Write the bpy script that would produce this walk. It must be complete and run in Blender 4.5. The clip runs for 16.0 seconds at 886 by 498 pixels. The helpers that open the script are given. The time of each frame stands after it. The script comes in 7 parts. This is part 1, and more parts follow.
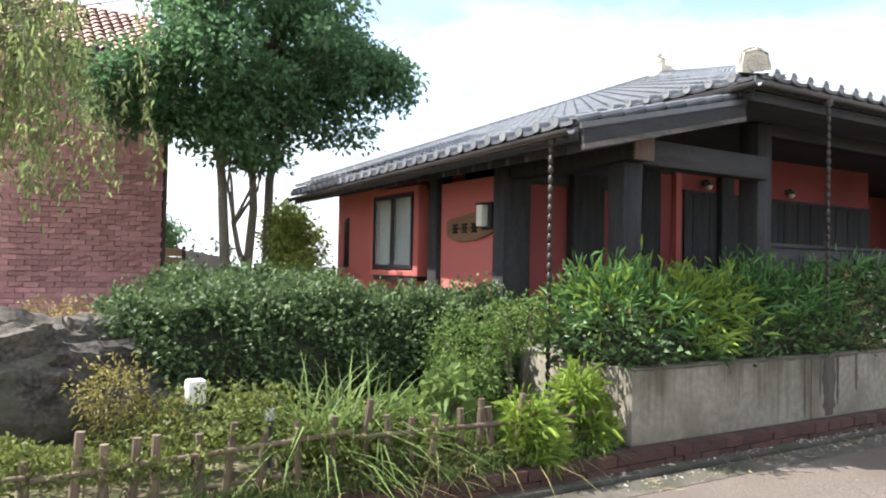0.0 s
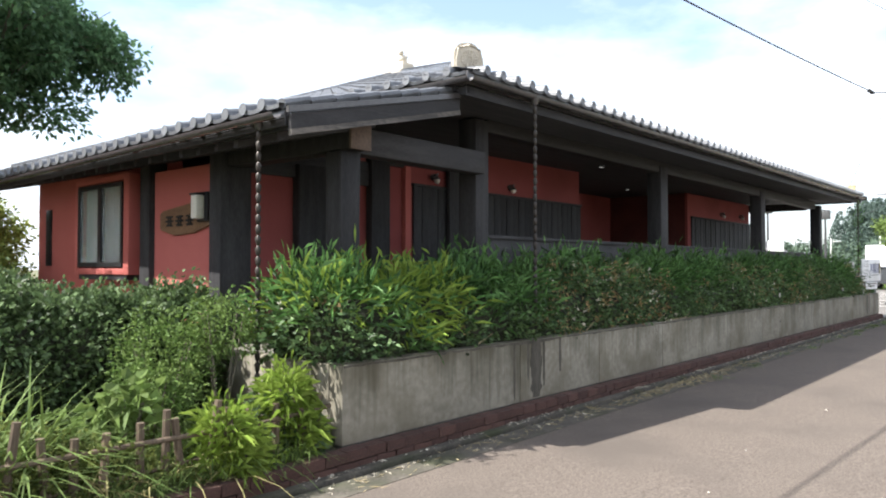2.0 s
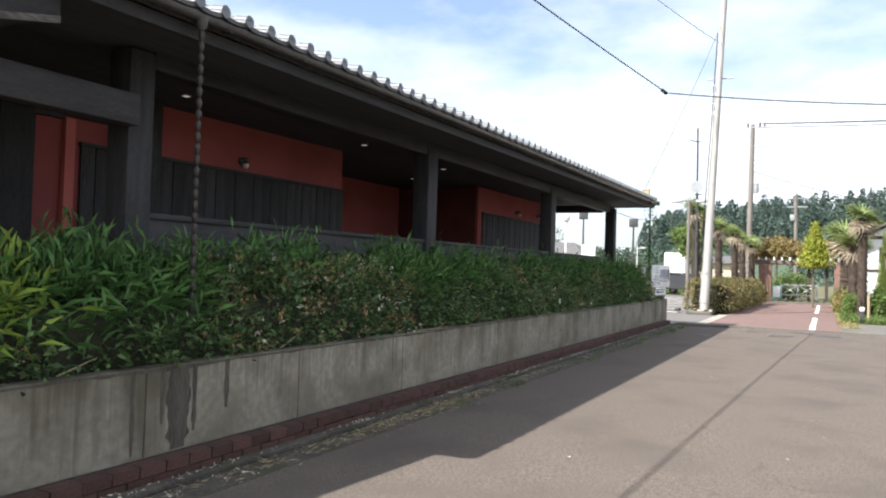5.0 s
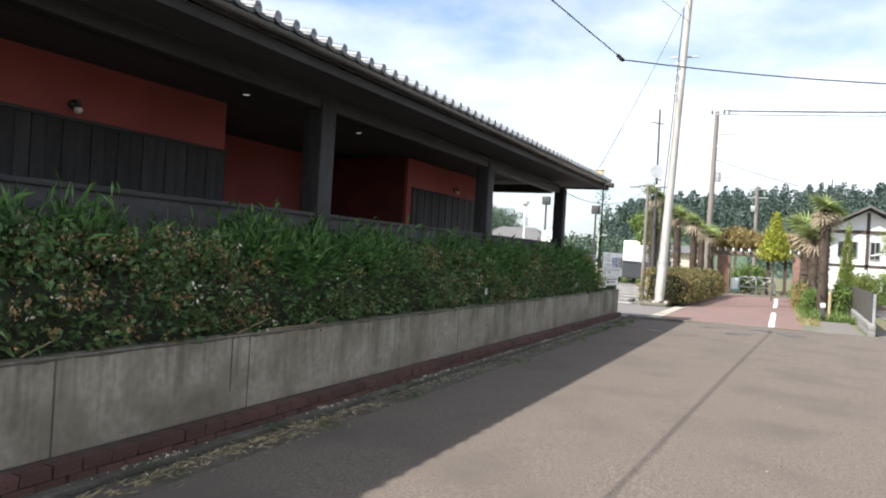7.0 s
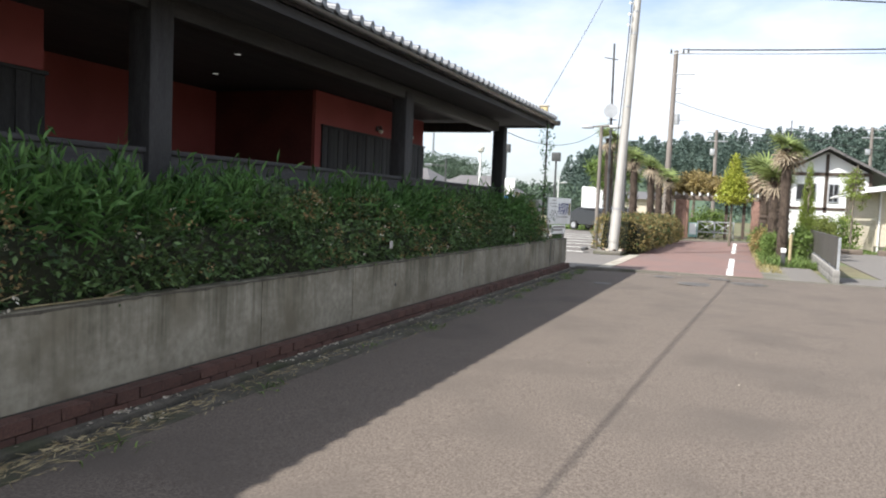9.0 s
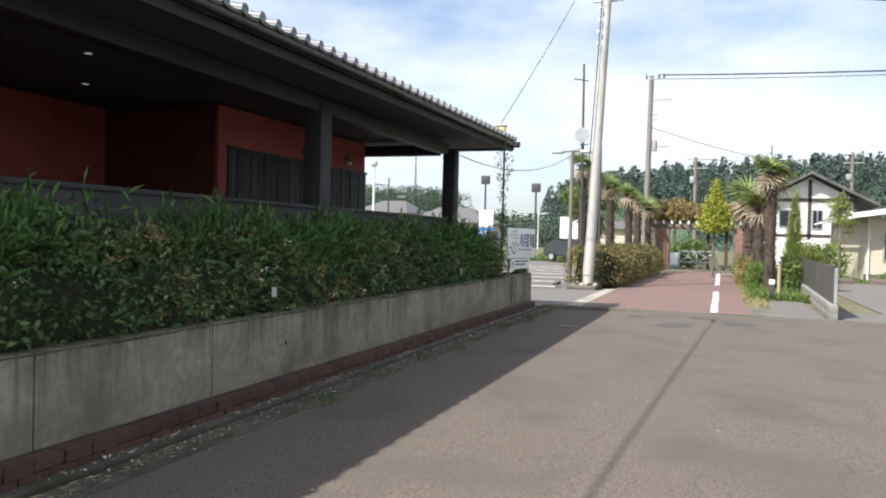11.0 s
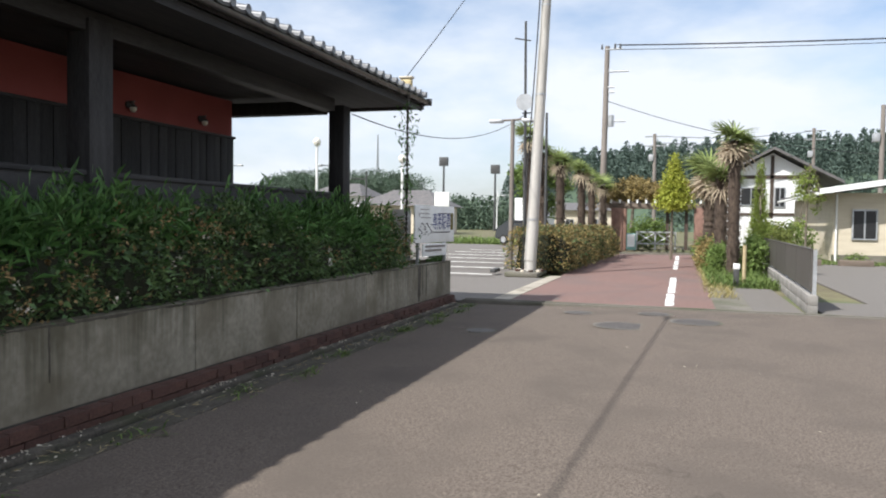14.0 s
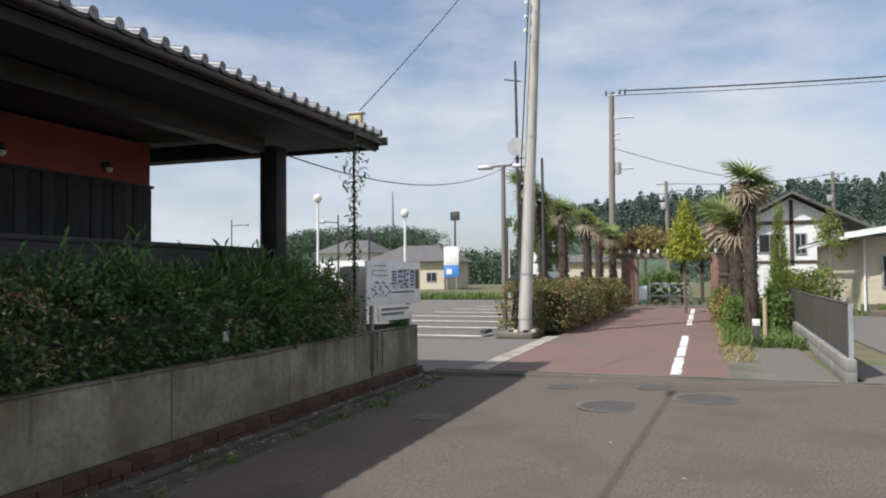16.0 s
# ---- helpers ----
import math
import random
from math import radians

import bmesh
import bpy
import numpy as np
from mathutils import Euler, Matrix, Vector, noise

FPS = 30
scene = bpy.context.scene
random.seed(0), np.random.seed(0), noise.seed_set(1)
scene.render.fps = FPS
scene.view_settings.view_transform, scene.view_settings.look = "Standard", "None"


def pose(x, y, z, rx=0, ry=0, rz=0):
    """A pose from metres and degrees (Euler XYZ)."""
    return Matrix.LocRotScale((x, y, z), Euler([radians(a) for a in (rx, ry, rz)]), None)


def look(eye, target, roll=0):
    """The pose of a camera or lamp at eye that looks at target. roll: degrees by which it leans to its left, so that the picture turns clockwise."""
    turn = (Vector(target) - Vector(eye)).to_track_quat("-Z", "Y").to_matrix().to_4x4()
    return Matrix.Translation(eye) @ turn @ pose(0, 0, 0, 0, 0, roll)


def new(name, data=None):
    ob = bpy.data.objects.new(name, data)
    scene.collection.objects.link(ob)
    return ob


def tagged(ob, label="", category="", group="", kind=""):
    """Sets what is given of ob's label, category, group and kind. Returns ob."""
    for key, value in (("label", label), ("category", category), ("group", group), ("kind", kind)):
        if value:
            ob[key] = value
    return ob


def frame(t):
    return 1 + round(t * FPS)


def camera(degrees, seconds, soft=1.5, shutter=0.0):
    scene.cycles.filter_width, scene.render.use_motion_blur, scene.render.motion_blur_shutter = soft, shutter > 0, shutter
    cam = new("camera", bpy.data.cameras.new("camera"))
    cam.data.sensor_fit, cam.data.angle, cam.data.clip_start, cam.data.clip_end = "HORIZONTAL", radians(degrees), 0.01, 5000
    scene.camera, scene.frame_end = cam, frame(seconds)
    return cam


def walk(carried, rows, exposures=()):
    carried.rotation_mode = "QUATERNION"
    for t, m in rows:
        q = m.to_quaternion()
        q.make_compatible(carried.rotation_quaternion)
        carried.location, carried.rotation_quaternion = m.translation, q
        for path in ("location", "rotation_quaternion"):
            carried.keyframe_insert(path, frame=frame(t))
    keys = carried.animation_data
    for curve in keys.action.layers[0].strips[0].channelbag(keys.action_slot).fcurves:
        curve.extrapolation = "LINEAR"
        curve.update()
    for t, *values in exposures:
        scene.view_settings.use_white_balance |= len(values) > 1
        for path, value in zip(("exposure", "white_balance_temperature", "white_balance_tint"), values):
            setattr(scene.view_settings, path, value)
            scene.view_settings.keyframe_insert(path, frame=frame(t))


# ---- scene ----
cam = camera(62.0, 16.0, soft=2.0)
PATH = [
    (0, (-0.986, -0.433, 1.473), (0.06, 1.271, 1.527), 1.1),
    (0.5, (-0.929, -0.412, 1.466), (0.243, 1.208, 1.516), 0.3),
    (1, (-0.876, -0.393, 1.472), (0.449, 1.104, 1.53), 0.5),
    (1.5, (-0.701, -0.402, 1.451), (0.748, 0.975, 1.502), 0.2),
    (2, (-0.439, -0.431, 1.453), (1.093, 0.854, 1.503), 0.0),
    (2.5, (-0.068, -0.392, 1.449), (1.528, 0.812, 1.503), -0.2),
    (3, (0.326, -0.407, 1.44), (1.987, 0.704, 1.501), -0.7),
    (3.5, (0.702, -0.426, 1.442), (2.382, 0.657, 1.508), -0.2),
    (4, (1.197, -0.41, 1.469), (2.923, 0.599, 1.529), 0.6),
    (4.2, (1.394, -0.399, 1.467), (3.145, 0.564, 1.533), 0.8),
    (6.3, (3.668, -0.176, 1.471), (5.467, 0.697, 1.495), 2.6),
    (6.5, (3.881, -0.19, 1.481), (5.691, 0.661, 1.508), 2.7),
    (7, (4.362, -0.169, 1.493), (6.183, 0.659, 1.496), 3.4),
    (7.5, (4.889, -0.188, 1.48), (6.726, 0.602, 1.487), 3.4),
    (8, (5.389, -0.197, 1.447), (7.235, 0.571, 1.409), 2.9),
    (8.5, (5.935, -0.157, 1.465), (7.811, 0.533, 1.399), 2.8),
    (9, (6.433, -0.153, 1.462), (8.29, 0.579, 1.336), 2.4),
    (9.2, (6.63, -0.15, 1.464), (8.495, 0.56, 1.335), 2.3),
    (11.3, (8.973, -0.126, 1.483), (10.848, 0.569, 1.459), 1.7),
    (11.5, (9.183, -0.101, 1.473), (11.062, 0.586, 1.454), 2.3),
    (12, (9.714, -0.127, 1.443), (11.617, 0.487, 1.419), 1.9),
    (12.5, (10.231, -0.115, 1.452), (12.127, 0.521, 1.401), 2.1),
    (13, (10.778, -0.163, 1.433), (12.679, 0.456, 1.374), 1.4),
    (13.5, (11.33, -0.194, 1.433), (13.227, 0.436, 1.364), 1.0),
    (14, (11.89, -0.236, 1.435), (13.794, 0.373, 1.358), 0.8),
    (14.5, (12.413, -0.252, 1.435), (14.292, 0.425, 1.333), 0.9),
    (15, (12.962, -0.308, 1.453), (14.835, 0.386, 1.366), 1.3),
    (15.5, (13.465, -0.399, 1.463), (15.345, 0.283, 1.462), -0.3),
    (16, (14.002, -0.452, 1.471), (15.89, 0.203, 1.543), -0.5),
]
walk(cam, [(t, look(eye, target, roll)) for t, eye, target, roll in PATH], exposures=[(0.0, 1.52, 6200, 10), (1.5, 1.42, 6200, 10), (3.5, 1.12, 6200, 10), (6.5, 0.96, 6200, 10), (8.0, 0.88, 6200, 10), (11.5, 0.70, 6180, 10), (14.0, 0.55, 6180, 10), (15.0, 0.38, 6160, 10), (16.0, 0.12, 6150, 10)])

# ---------------------------------------------------------------- light
SUN_WAY = Vector((-0.70, 0.548, 1.0)).normalized()
world = bpy.data.worlds.new("sky")
scene.world = world
world.use_nodes = True
wn, wl = world.node_tree.nodes, world.node_tree.links
wn.clear()
sky = wn.new("ShaderNodeTexSky")
sky.sky_type, sky.sun_disc = "NISHITA", False
sky.sun_elevation, sky.sun_rotation = math.asin(SUN_WAY.z), math.atan2(SUN_WAY.x, SUN_WAY.y)
sky.air_density, sky.dust_density, sky.ozone_density = 1.0, 2.0, 1.0
tc = wn.new("ShaderNodeTexCoord")
mp = wn.new("ShaderNodeMapping")
mp.inputs["Scale"].default_value = (1.0, 1.0, 2.6)
mp.inputs["Location"].default_value = (0.35, 0.2, 0.0)
cloud = wn.new("ShaderNodeTexNoise")
cloud.inputs["Scale"].default_value, cloud.inputs["Detail"].default_value, cloud.inputs["Roughness"].default_value = 1.9, 7.0, 0.55
ramp = wn.new("ShaderNodeValToRGB")
ramp.color_ramp.elements[0].position, ramp.color_ramp.elements[1].position = 0.36, 0.58
ramp.color_ramp.elements[0].color = (0.10, 0.10, 0.10, 1)
mix = wn.new("ShaderNodeMixRGB")
mix.inputs[2].default_value = (5.3, 5.45, 5.7, 1)
back = wn.new("ShaderNodeBackground")
back.inputs["Strength"].default_value = 0.125
out = wn.new("ShaderNodeOutputWorld")
wl.new(tc.outputs["Generated"], mp.inputs["Vector"])
wl.new(mp.outputs["Vector"], cloud.inputs["Vector"])
wl.new(cloud.outputs["Fac"], ramp.inputs["Fac"])
wl.new(ramp.outputs["Color"], mix.inputs[0])
wl.new(sky.outputs["Color"], mix.inputs[1])
wl.new(mix.outputs["Color"], back.inputs["Color"])
wl.new(back.outputs["Background"], out.inputs["Surface"])
sun = new("sun", bpy.data.lights.new("sun", "SUN"))
sun.data.energy, sun.data.angle, sun.data.color = 5.0, radians(0.6), (1.0, 0.95, 0.87)
sun.matrix_world = look(SUN_WAY * 60, (0, 0, 0))


# ---------------------------------------------------------------- materials
def material(name, c1, c2, scale=4.0, fine=60.0, rough=0.7, bump=0.2, metal=0.0, island=0.0, pieces=0.0, stretch=(1, 1, 1), spec=0.4, stain=None, stain_scale=0.6, translucent=0.0, coat=0.0):
    """Two colours over a coarse and a fine noise, bump from the fine one; island and pieces vary the value piece by piece."""
    m = bpy.data.materials.new(name)
    m.use_nodes = True
    n, l = m.node_tree.nodes, m.node_tree.links
    b = n["Principled BSDF"]
    co = n.new("ShaderNodeTexCoord")
    ma = n.new("ShaderNodeMapping")
    ma.inputs["Scale"].default_value = stretch
    l.new(co.outputs["Object"], ma.inputs["Vector"])
    a = n.new("ShaderNodeTexNoise")
    a.inputs["Scale"].default_value, a.inputs["Detail"].default_value = scale, 5.0
    f = n.new("ShaderNodeTexNoise")
    f.inputs["Scale"].default_value, f.inputs["Detail"].default_value = fine, 3.0
    l.new(ma.outputs["Vector"], a.inputs["Vector"])
    l.new(ma.outputs["Vector"], f.inputs["Vector"])
    add = n.new("ShaderNodeMath")
    add.operation = "ADD"
    half = n.new("ShaderNodeMath")
    half.operation, half.inputs[1].default_value = "MULTIPLY", 0.5
    l.new(a.outputs["Fac"], add.inputs[0])
    l.new(f.outputs["Fac"], add.inputs[1])
    l.new(add.outputs[0], half.inputs[0])
    r = n.new("ShaderNodeValToRGB")
    r.color_ramp.elements[0].position, r.color_ramp.elements[1].position = 0.38, 0.62
    r.color_ramp.elements[0].color, r.color_ramp.elements[1].color = (*c1, 1), (*c2, 1)
    l.new(half.outputs[0], r.inputs["Fac"])
    colour = r.outputs["Color"]
    if stain:
        st = n.new("ShaderNodeTexNoise")
        st.inputs["Scale"].default_value, st.inputs["Detail"].default_value = stain_scale, 6.0
        l.new(ma.outputs["Vector"], st.inputs["Vector"])
        sr = n.new("ShaderNodeValToRGB")
        sr.color_ramp.elements[0].position, sr.color_ramp.elements[1].position = 0.48, 0.68
        l.new(st.outputs["Fac"], sr.inputs["Fac"])
        sm = n.new("ShaderNodeMixRGB")
        sm.inputs[2].default_value = (*stain, 1)
        l.new(sr.outputs["Color"], sm.inputs[0])
        l.new(colour, sm.inputs[1])
        colour = sm.outputs["Color"]
    for amount, node, socket in ((island, "ShaderNodeNewGeometry", "Random Per Island"), (pieces, "ShaderNodeObjectInfo", "Random")):
        if amount:
            src = n.new(node)
            rg = n.new("ShaderNodeMapRange")
            rg.inputs["To Min"].default_value, rg.inputs["To Max"].default_value = 1 - amount, 1 + amount
            l.new(src.outputs[socket], rg.inputs["Value"])
            hs = n.new("ShaderNodeHueSaturation")
            l.new(rg.outputs["Result"], hs.inputs["Value"])
            l.new(colour, hs.inputs["Color"])
            colour = hs.outputs["Color"]
    l.new(colour, b.inputs["Base Color"])
    b.inputs["Roughness"].default_value, b.inputs["Metallic"].default_value = rough, metal
    b.inputs["Specular IOR Level"].default_value = spec
    b.inputs["Coat Weight"].default_value = coat
    if bump:
        bp = n.new("ShaderNodeBump")
        bp.inputs["Strength"].default_value, bp.inputs["Distance"].default_value = bump, 0.02
        l.new(half.outputs[0], bp.inputs["Height"])
        l.new(bp.outputs["Normal"], b.inputs["Normal"])
    if translucent:
        tr = n.new("ShaderNodeBsdfTranslucent")
        l.new(colour, tr.inputs["Color"])
        mx = n.new("ShaderNodeMixShader")
        mx.inputs[0].default_value = translucent
        l.new(b.outputs[0], mx.inputs[1])
        l.new(tr.outputs[0], mx.inputs[2])
        l.new(mx.outputs[0], n["Material Output"].inputs["Surface"])
    return m


def leafy(name, c1, c2, island=0.35, rough=0.6, translucent=0.3, gloss=0.22):
    return material(name, c1, c2, 3.0, 14.0, rough, 0.0, island=island, translucent=translucent, spec=gloss)


def glass_material(name, tint):
    m = bpy.data.materials.new(name)
    m.use_nodes = True
    b = m.node_tree.nodes["Principled BSDF"]
    b.inputs["Base Color"].default_value = (*tint, 1)
    b.inputs["Roughness"].default_value, b.inputs["Transmission Weight"].default_value, b.inputs["IOR"].default_value = 0.04, 0.85, 1.45
    return m


def lamp_material(name, colour, strength):
    m = bpy.data.materials.new(name)
    m.use_nodes = True
    b = m.node_tree.nodes["Principled BSDF"]
    b.inputs["Base Color"].default_value = (*colour, 1)
    b.inputs["Emission Color"].default_value, b.inputs["Emission Strength"].default_value = (*colour, 1), strength
    return m


def wall_concrete():
    """Poured concrete: formwork marks, blotches, and algae and soot that ran down from the top edge in streaks."""
    m = material("weathered_concrete", (0.185, 0.165, 0.125), (0.285, 0.260, 0.205), 2.6, 16, 0.92, 0.18, pieces=0.07, stain=(0.150, 0.130, 0.092), stain_scale=1.8)
    n, l = m.node_tree.nodes, m.node_tree.links
    b = n["Principled BSDF"]
    colour = b.inputs["Base Color"].links[0].from_socket
    co = n.new("ShaderNodeTexCoord")
    sep = n.new("ShaderNodeSeparateXYZ")
    l.new(co.outputs["Object"], sep.inputs[0])
    run = []
    for scale, squash in ((7.0, 0.10), (26.0, 0.06), (1.1, 0.6)):
        ma = n.new("ShaderNodeMapping")
        ma.inputs["Scale"].default_value = (1, 1, squash)
        tx = n.new("ShaderNodeTexNoise")
        tx.inputs["Scale"].default_value, tx.inputs["Detail"].default_value = scale, 4.0
        l.new(co.outputs["Object"], ma.inputs["Vector"])
        l.new(ma.outputs["Vector"], tx.inputs["Vector"])
        run.append(tx.outputs["Fac"])

    def sums(op, p, q):
        k = n.new("ShaderNodeMath")
        k.operation = op
        for i, v in enumerate((p, q)):
            if isinstance(v, float):
                k.inputs[i].default_value = v
            else:
                l.new(v, k.inputs[i])
        return k.outputs[0]
    height = sums("MULTIPLY", sums("SUBTRACT", sep.outputs["Z"], 0.77), 0.55)
    total = sums("ADD", sums("ADD", sums("MULTIPLY", run[0], 0.9), sums("MULTIPLY", run[1], 0.5)), sums("ADD", sums("MULTIPLY", run[2], 0.8), height))
    r = n.new("ShaderNodeMapRange")
    r.inputs["From Min"].default_value, r.inputs["From Max"].default_value = 0.93, 1.28
    r.inputs["To Max"].default_value = 0.8
    l.new(total, r.inputs["Value"])
    mx = n.new("ShaderNodeMixRGB")
    mx.inputs[2].default_value = (0.070, 0.062, 0.038, 1)
    l.new(r.outputs["Result"], mx.inputs[0])
    l.new(colour, mx.inputs[1])
    l.new(mx.outputs["Color"], b.inputs["Base Color"])
    return m


def lane_asphalt():
    """Old asphalt: worn stones, trodden blotches, and a few fine cracks."""
    m = material("asphalt", (0.070, 0.056, 0.047), (0.178, 0.147, 0.122), 55, 170, 0.92, 0.25, stain=(0.100, 0.083, 0.070), stain_scale=0.9, spec=0.2)
    n, l = m.node_tree.nodes, m.node_tree.links
    b = n["Principled BSDF"]
    colour = b.inputs["Base Color"].links[0].from_socket
    co = n.new("ShaderNodeTexCoord")
    bend = n.new("ShaderNodeTexNoise")
    bend.inputs["Scale"].default_value, bend.inputs["Detail"].default_value = 1.6, 5.0
    l.new(co.outputs["Object"], bend.inputs["Vector"])
    shift = n.new("ShaderNodeMixRGB")
    shift.blend_type, shift.inputs[0].default_value = "ADD", 0.9
    l.new(co.outputs["Object"], shift.inputs[1])
    l.new(bend.outputs["Color"], shift.inputs[2])
    v = n.new("ShaderNodeTexVoronoi")
    v.feature = "DISTANCE_TO_EDGE"
    v.inputs["Scale"].default_value = 0.33
    l.new(shift.outputs["Color"], v.inputs["Vector"])
    cr = n.new("ShaderNodeMapRange")
    cr.inputs["From Max"].default_value, cr.inputs["To Min"].default_value, cr.inputs["To Max"].default_value = 0.005, 0.34, 0.0
    l.new(v.outputs["Distance"], cr.inputs["Value"])
    where = n.new("ShaderNodeTexNoise")
    where.inputs["Scale"].default_value = 0.3
    l.new(co.outputs["Object"], where.inputs["Vector"])
    wr = n.new("ShaderNodeMapRange")
    wr.inputs["From Min"].default_value, wr.inputs["From Max"].default_value = 0.54, 0.66
    l.new(where.outputs["Fac"], wr.inputs["Value"])
    k = n.new("ShaderNodeMath")
    k.operation = "MULTIPLY"
    l.new(cr.outputs["Result"], k.inputs[0])
    l.new(wr.outputs["Result"], k.inputs[1])
    mx = n.new("ShaderNodeMixRGB")
    mx.inputs[2].default_value = (0.035, 0.030, 0.026, 1)
    l.new(k.outputs[0], mx.inputs[0])
    l.new(colour, mx.inputs[1])
    l.new(mx.outputs["Color"], b.inputs["Base Color"])
    return m


M_EARTH = material("earth", (0.10, 0.08, 0.05), (0.16, 0.15, 0.08), 0.8, 20, 0.95, 0.5, stain=(0.08, 0.12, 0.04), stain_scale=0.25)
M_ASPHALT = lane_asphalt()
M_BAND = material("pale_concrete_band", (0.30, 0.27, 0.22), (0.40, 0.36, 0.30), 3, 60, 0.9, 0.2, stain=(0.20, 0.18, 0.14), stain_scale=2)
M_LOT = material("lot_asphalt", (0.115, 0.105, 0.095), (0.17, 0.155, 0.14), 25, 120, 0.92, 0.1)
M_REDPAVE = material("red_paving", (0.135, 0.078, 0.066), (0.205, 0.130, 0.112), 30, 120, 0.92, 0.1, stain=(0.14, 0.10, 0.09), stain_scale=0.5)
M_CONC = wall_concrete()
M_CONC_DARK = material("stained_concrete", (0.05, 0.047, 0.04), (0.10, 0.09, 0.078), 3, 45, 0.9, 0.25, stretch=(1.8, 1.8, 0.4))
M_KERB = material("kerb_concrete", (0.11, 0.10, 0.083), (0.20, 0.185, 0.155), 1.5, 70, 0.92, 0.3, stain=(0.075, 0.078, 0.045), stain_scale=0.8)
M_BLOCK = material("block_concrete", (0.19, 0.178, 0.162), (0.28, 0.265, 0.245), 2, 60, 0.92, 0.3, pieces=0.12)
M_DRAIN = material("mossy_drain", (0.048, 0.042, 0.033), (0.110, 0.096, 0.076), 5, 45, 0.95, 0.5, stain=(0.045, 0.048, 0.024), stain_scale=1.6)
M_BRICK = material("kerb_brick", (0.052, 0.027, 0.021), (0.100, 0.048, 0.036), 5, 60, 0.92, 0.4, pieces=0.25, stain=(0.055, 0.047, 0.038), stain_scale=4)
M_MORTAR = material("mortar", (0.085, 0.07, 0.058), (0.14, 0.12, 0.10), 5, 60, 0.95, 0.3)
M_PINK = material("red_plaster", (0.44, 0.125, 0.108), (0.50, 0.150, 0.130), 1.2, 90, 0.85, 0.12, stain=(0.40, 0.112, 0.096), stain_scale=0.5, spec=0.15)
# the red plaster again, with the veranda's shade put into its colour
M_RED_SHADED = material("red_plaster_shaded", (0.25, 0.066, 0.062), (0.31, 0.086, 0.080), 1.2, 90, 0.85, 0.12, stain=(0.21, 0.058, 0.054), stain_scale=0.5, spec=0.15)
# deep shade of the veranda recess painted as a very dark red
M_RED_RECESS = material("red_wall_recess_shade", (0.085, 0.028, 0.026), (0.125, 0.040, 0.036), 2, 40, 0.8, 0.15, spec=0.15)
M_STAIN = material("run_off_crust", (0.050, 0.044, 0.034), (0.105, 0.092, 0.072), 5, 30, 0.95, 0.2, stretch=(2, 2, 0.4))
M_WOOD = material("black_stained_wood", (0.028, 0.027, 0.028), (0.053, 0.051, 0.052), 3, 30, 0.6, 0.3, stretch=(4, 4, 0.5), pieces=0.25, spec=0.15)
M_WOODX = material("black_stained_beam", (0.030, 0.029, 0.030), (0.057, 0.054, 0.055), 3, 30, 0.55, 0.3, stretch=(0.5, 4, 4), pieces=0.2, spec=0.15)
M_BOARD = material("weathered_bargeboard", (0.05, 0.045, 0.042), (0.16, 0.14, 0.12), 2, 20, 0.75, 0.3, stretch=(0.7, 4, 4), stain=(0.03, 0.028, 0.026), stain_scale=0.9)
M_ENDGRAIN = material("beam_end", (0.10, 0.07, 0.055), (0.16, 0.115, 0.09), 6, 40, 0.8, 0.3)
M_SOFFIT = material("dark_soffit", (0.055, 0.057, 0.062), (0.085, 0.087, 0.094), 2, 20, 0.75, 0.25, stretch=(0.4, 5, 1), spec=0.15)
M_TILE = material("grey_roof_tile", (0.085, 0.088, 0.095), (0.16, 0.165, 0.175), 3, 50, 0.42, 0.15, island=0.18, pieces=0.18, spec=0.5)
M_GUTTER = material("brown_gutter", (0.045, 0.042, 0.042), (0.075, 0.070, 0.070), 2, 30, 0.25, 0.05, spec=0.6)
M_GOLD = material("pale_gold_tile", (0.42, 0.33, 0.16), (0.6, 0.5, 0.28), 8, 60, 0.6, 0.3)
M_STONE = material("pale_ornament", (0.45, 0.40, 0.32), (0.62, 0.56, 0.46), 8, 60, 0.8, 0.3)
M_CHAIN = material("rain_chain_bronze", (0.035, 0.03, 0.027), (0.07, 0.06, 0.052), 12, 60, 0.5, 0.1, metal=0.6)
M_FRAME = material("black_window_frame", (0.012, 0.012, 0.013), (0.025, 0.025, 0.026), 6, 60, 0.4, 0.05)
M_CURTAIN = material("white_curtain", (0.60, 0.60, 0.57), (0.74, 0.73, 0.70), 9, 60, 0.9, 0.3, stretch=(1, 6, 0.3))
M_GLASS = glass_material("window_glass", (0.85, 0.92, 0.9))
M_PLAQUE = material("carved_plaque", (0.13, 0.07, 0.035), (0.24, 0.13, 0.065), 2, 30, 0.6, 0.3, stretch=(3, 0.6, 4))
M_INK = material("black_ink", (0.010, 0.010, 0.012), (0.02, 0.02, 0.022), 6, 60, 0.7, 0.0)
M_BLUE = material("navy_lettering", (0.02, 0.035, 0.15), (0.03, 0.05, 0.2), 6, 60, 0.6, 0.0)
M_WHITE = material("white_paint", (0.72, 0.72, 0.70), (0.82, 0.82, 0.80), 3, 50, 0.6, 0.06, stain=(0.62, 0.61, 0.58), stain_scale=2)
M_LINE = material("worn_road_paint", (0.62, 0.61, 0.58), (0.80, 0.79, 0.76), 4, 60, 0.8, 0.2, stain=(0.34, 0.31, 0.28), stain_scale=5)
M_LITTER = material("dry_petals", (0.36, 0.31, 0.23), (0.58, 0.53, 0.44), 9, 60, 0.9, 0.0, island=0.3)
M_STRAW = material("dry_straw", (0.22, 0.17, 0.09), (0.38, 0.31, 0.18), 9, 60, 0.9, 0.0, island=0.3)
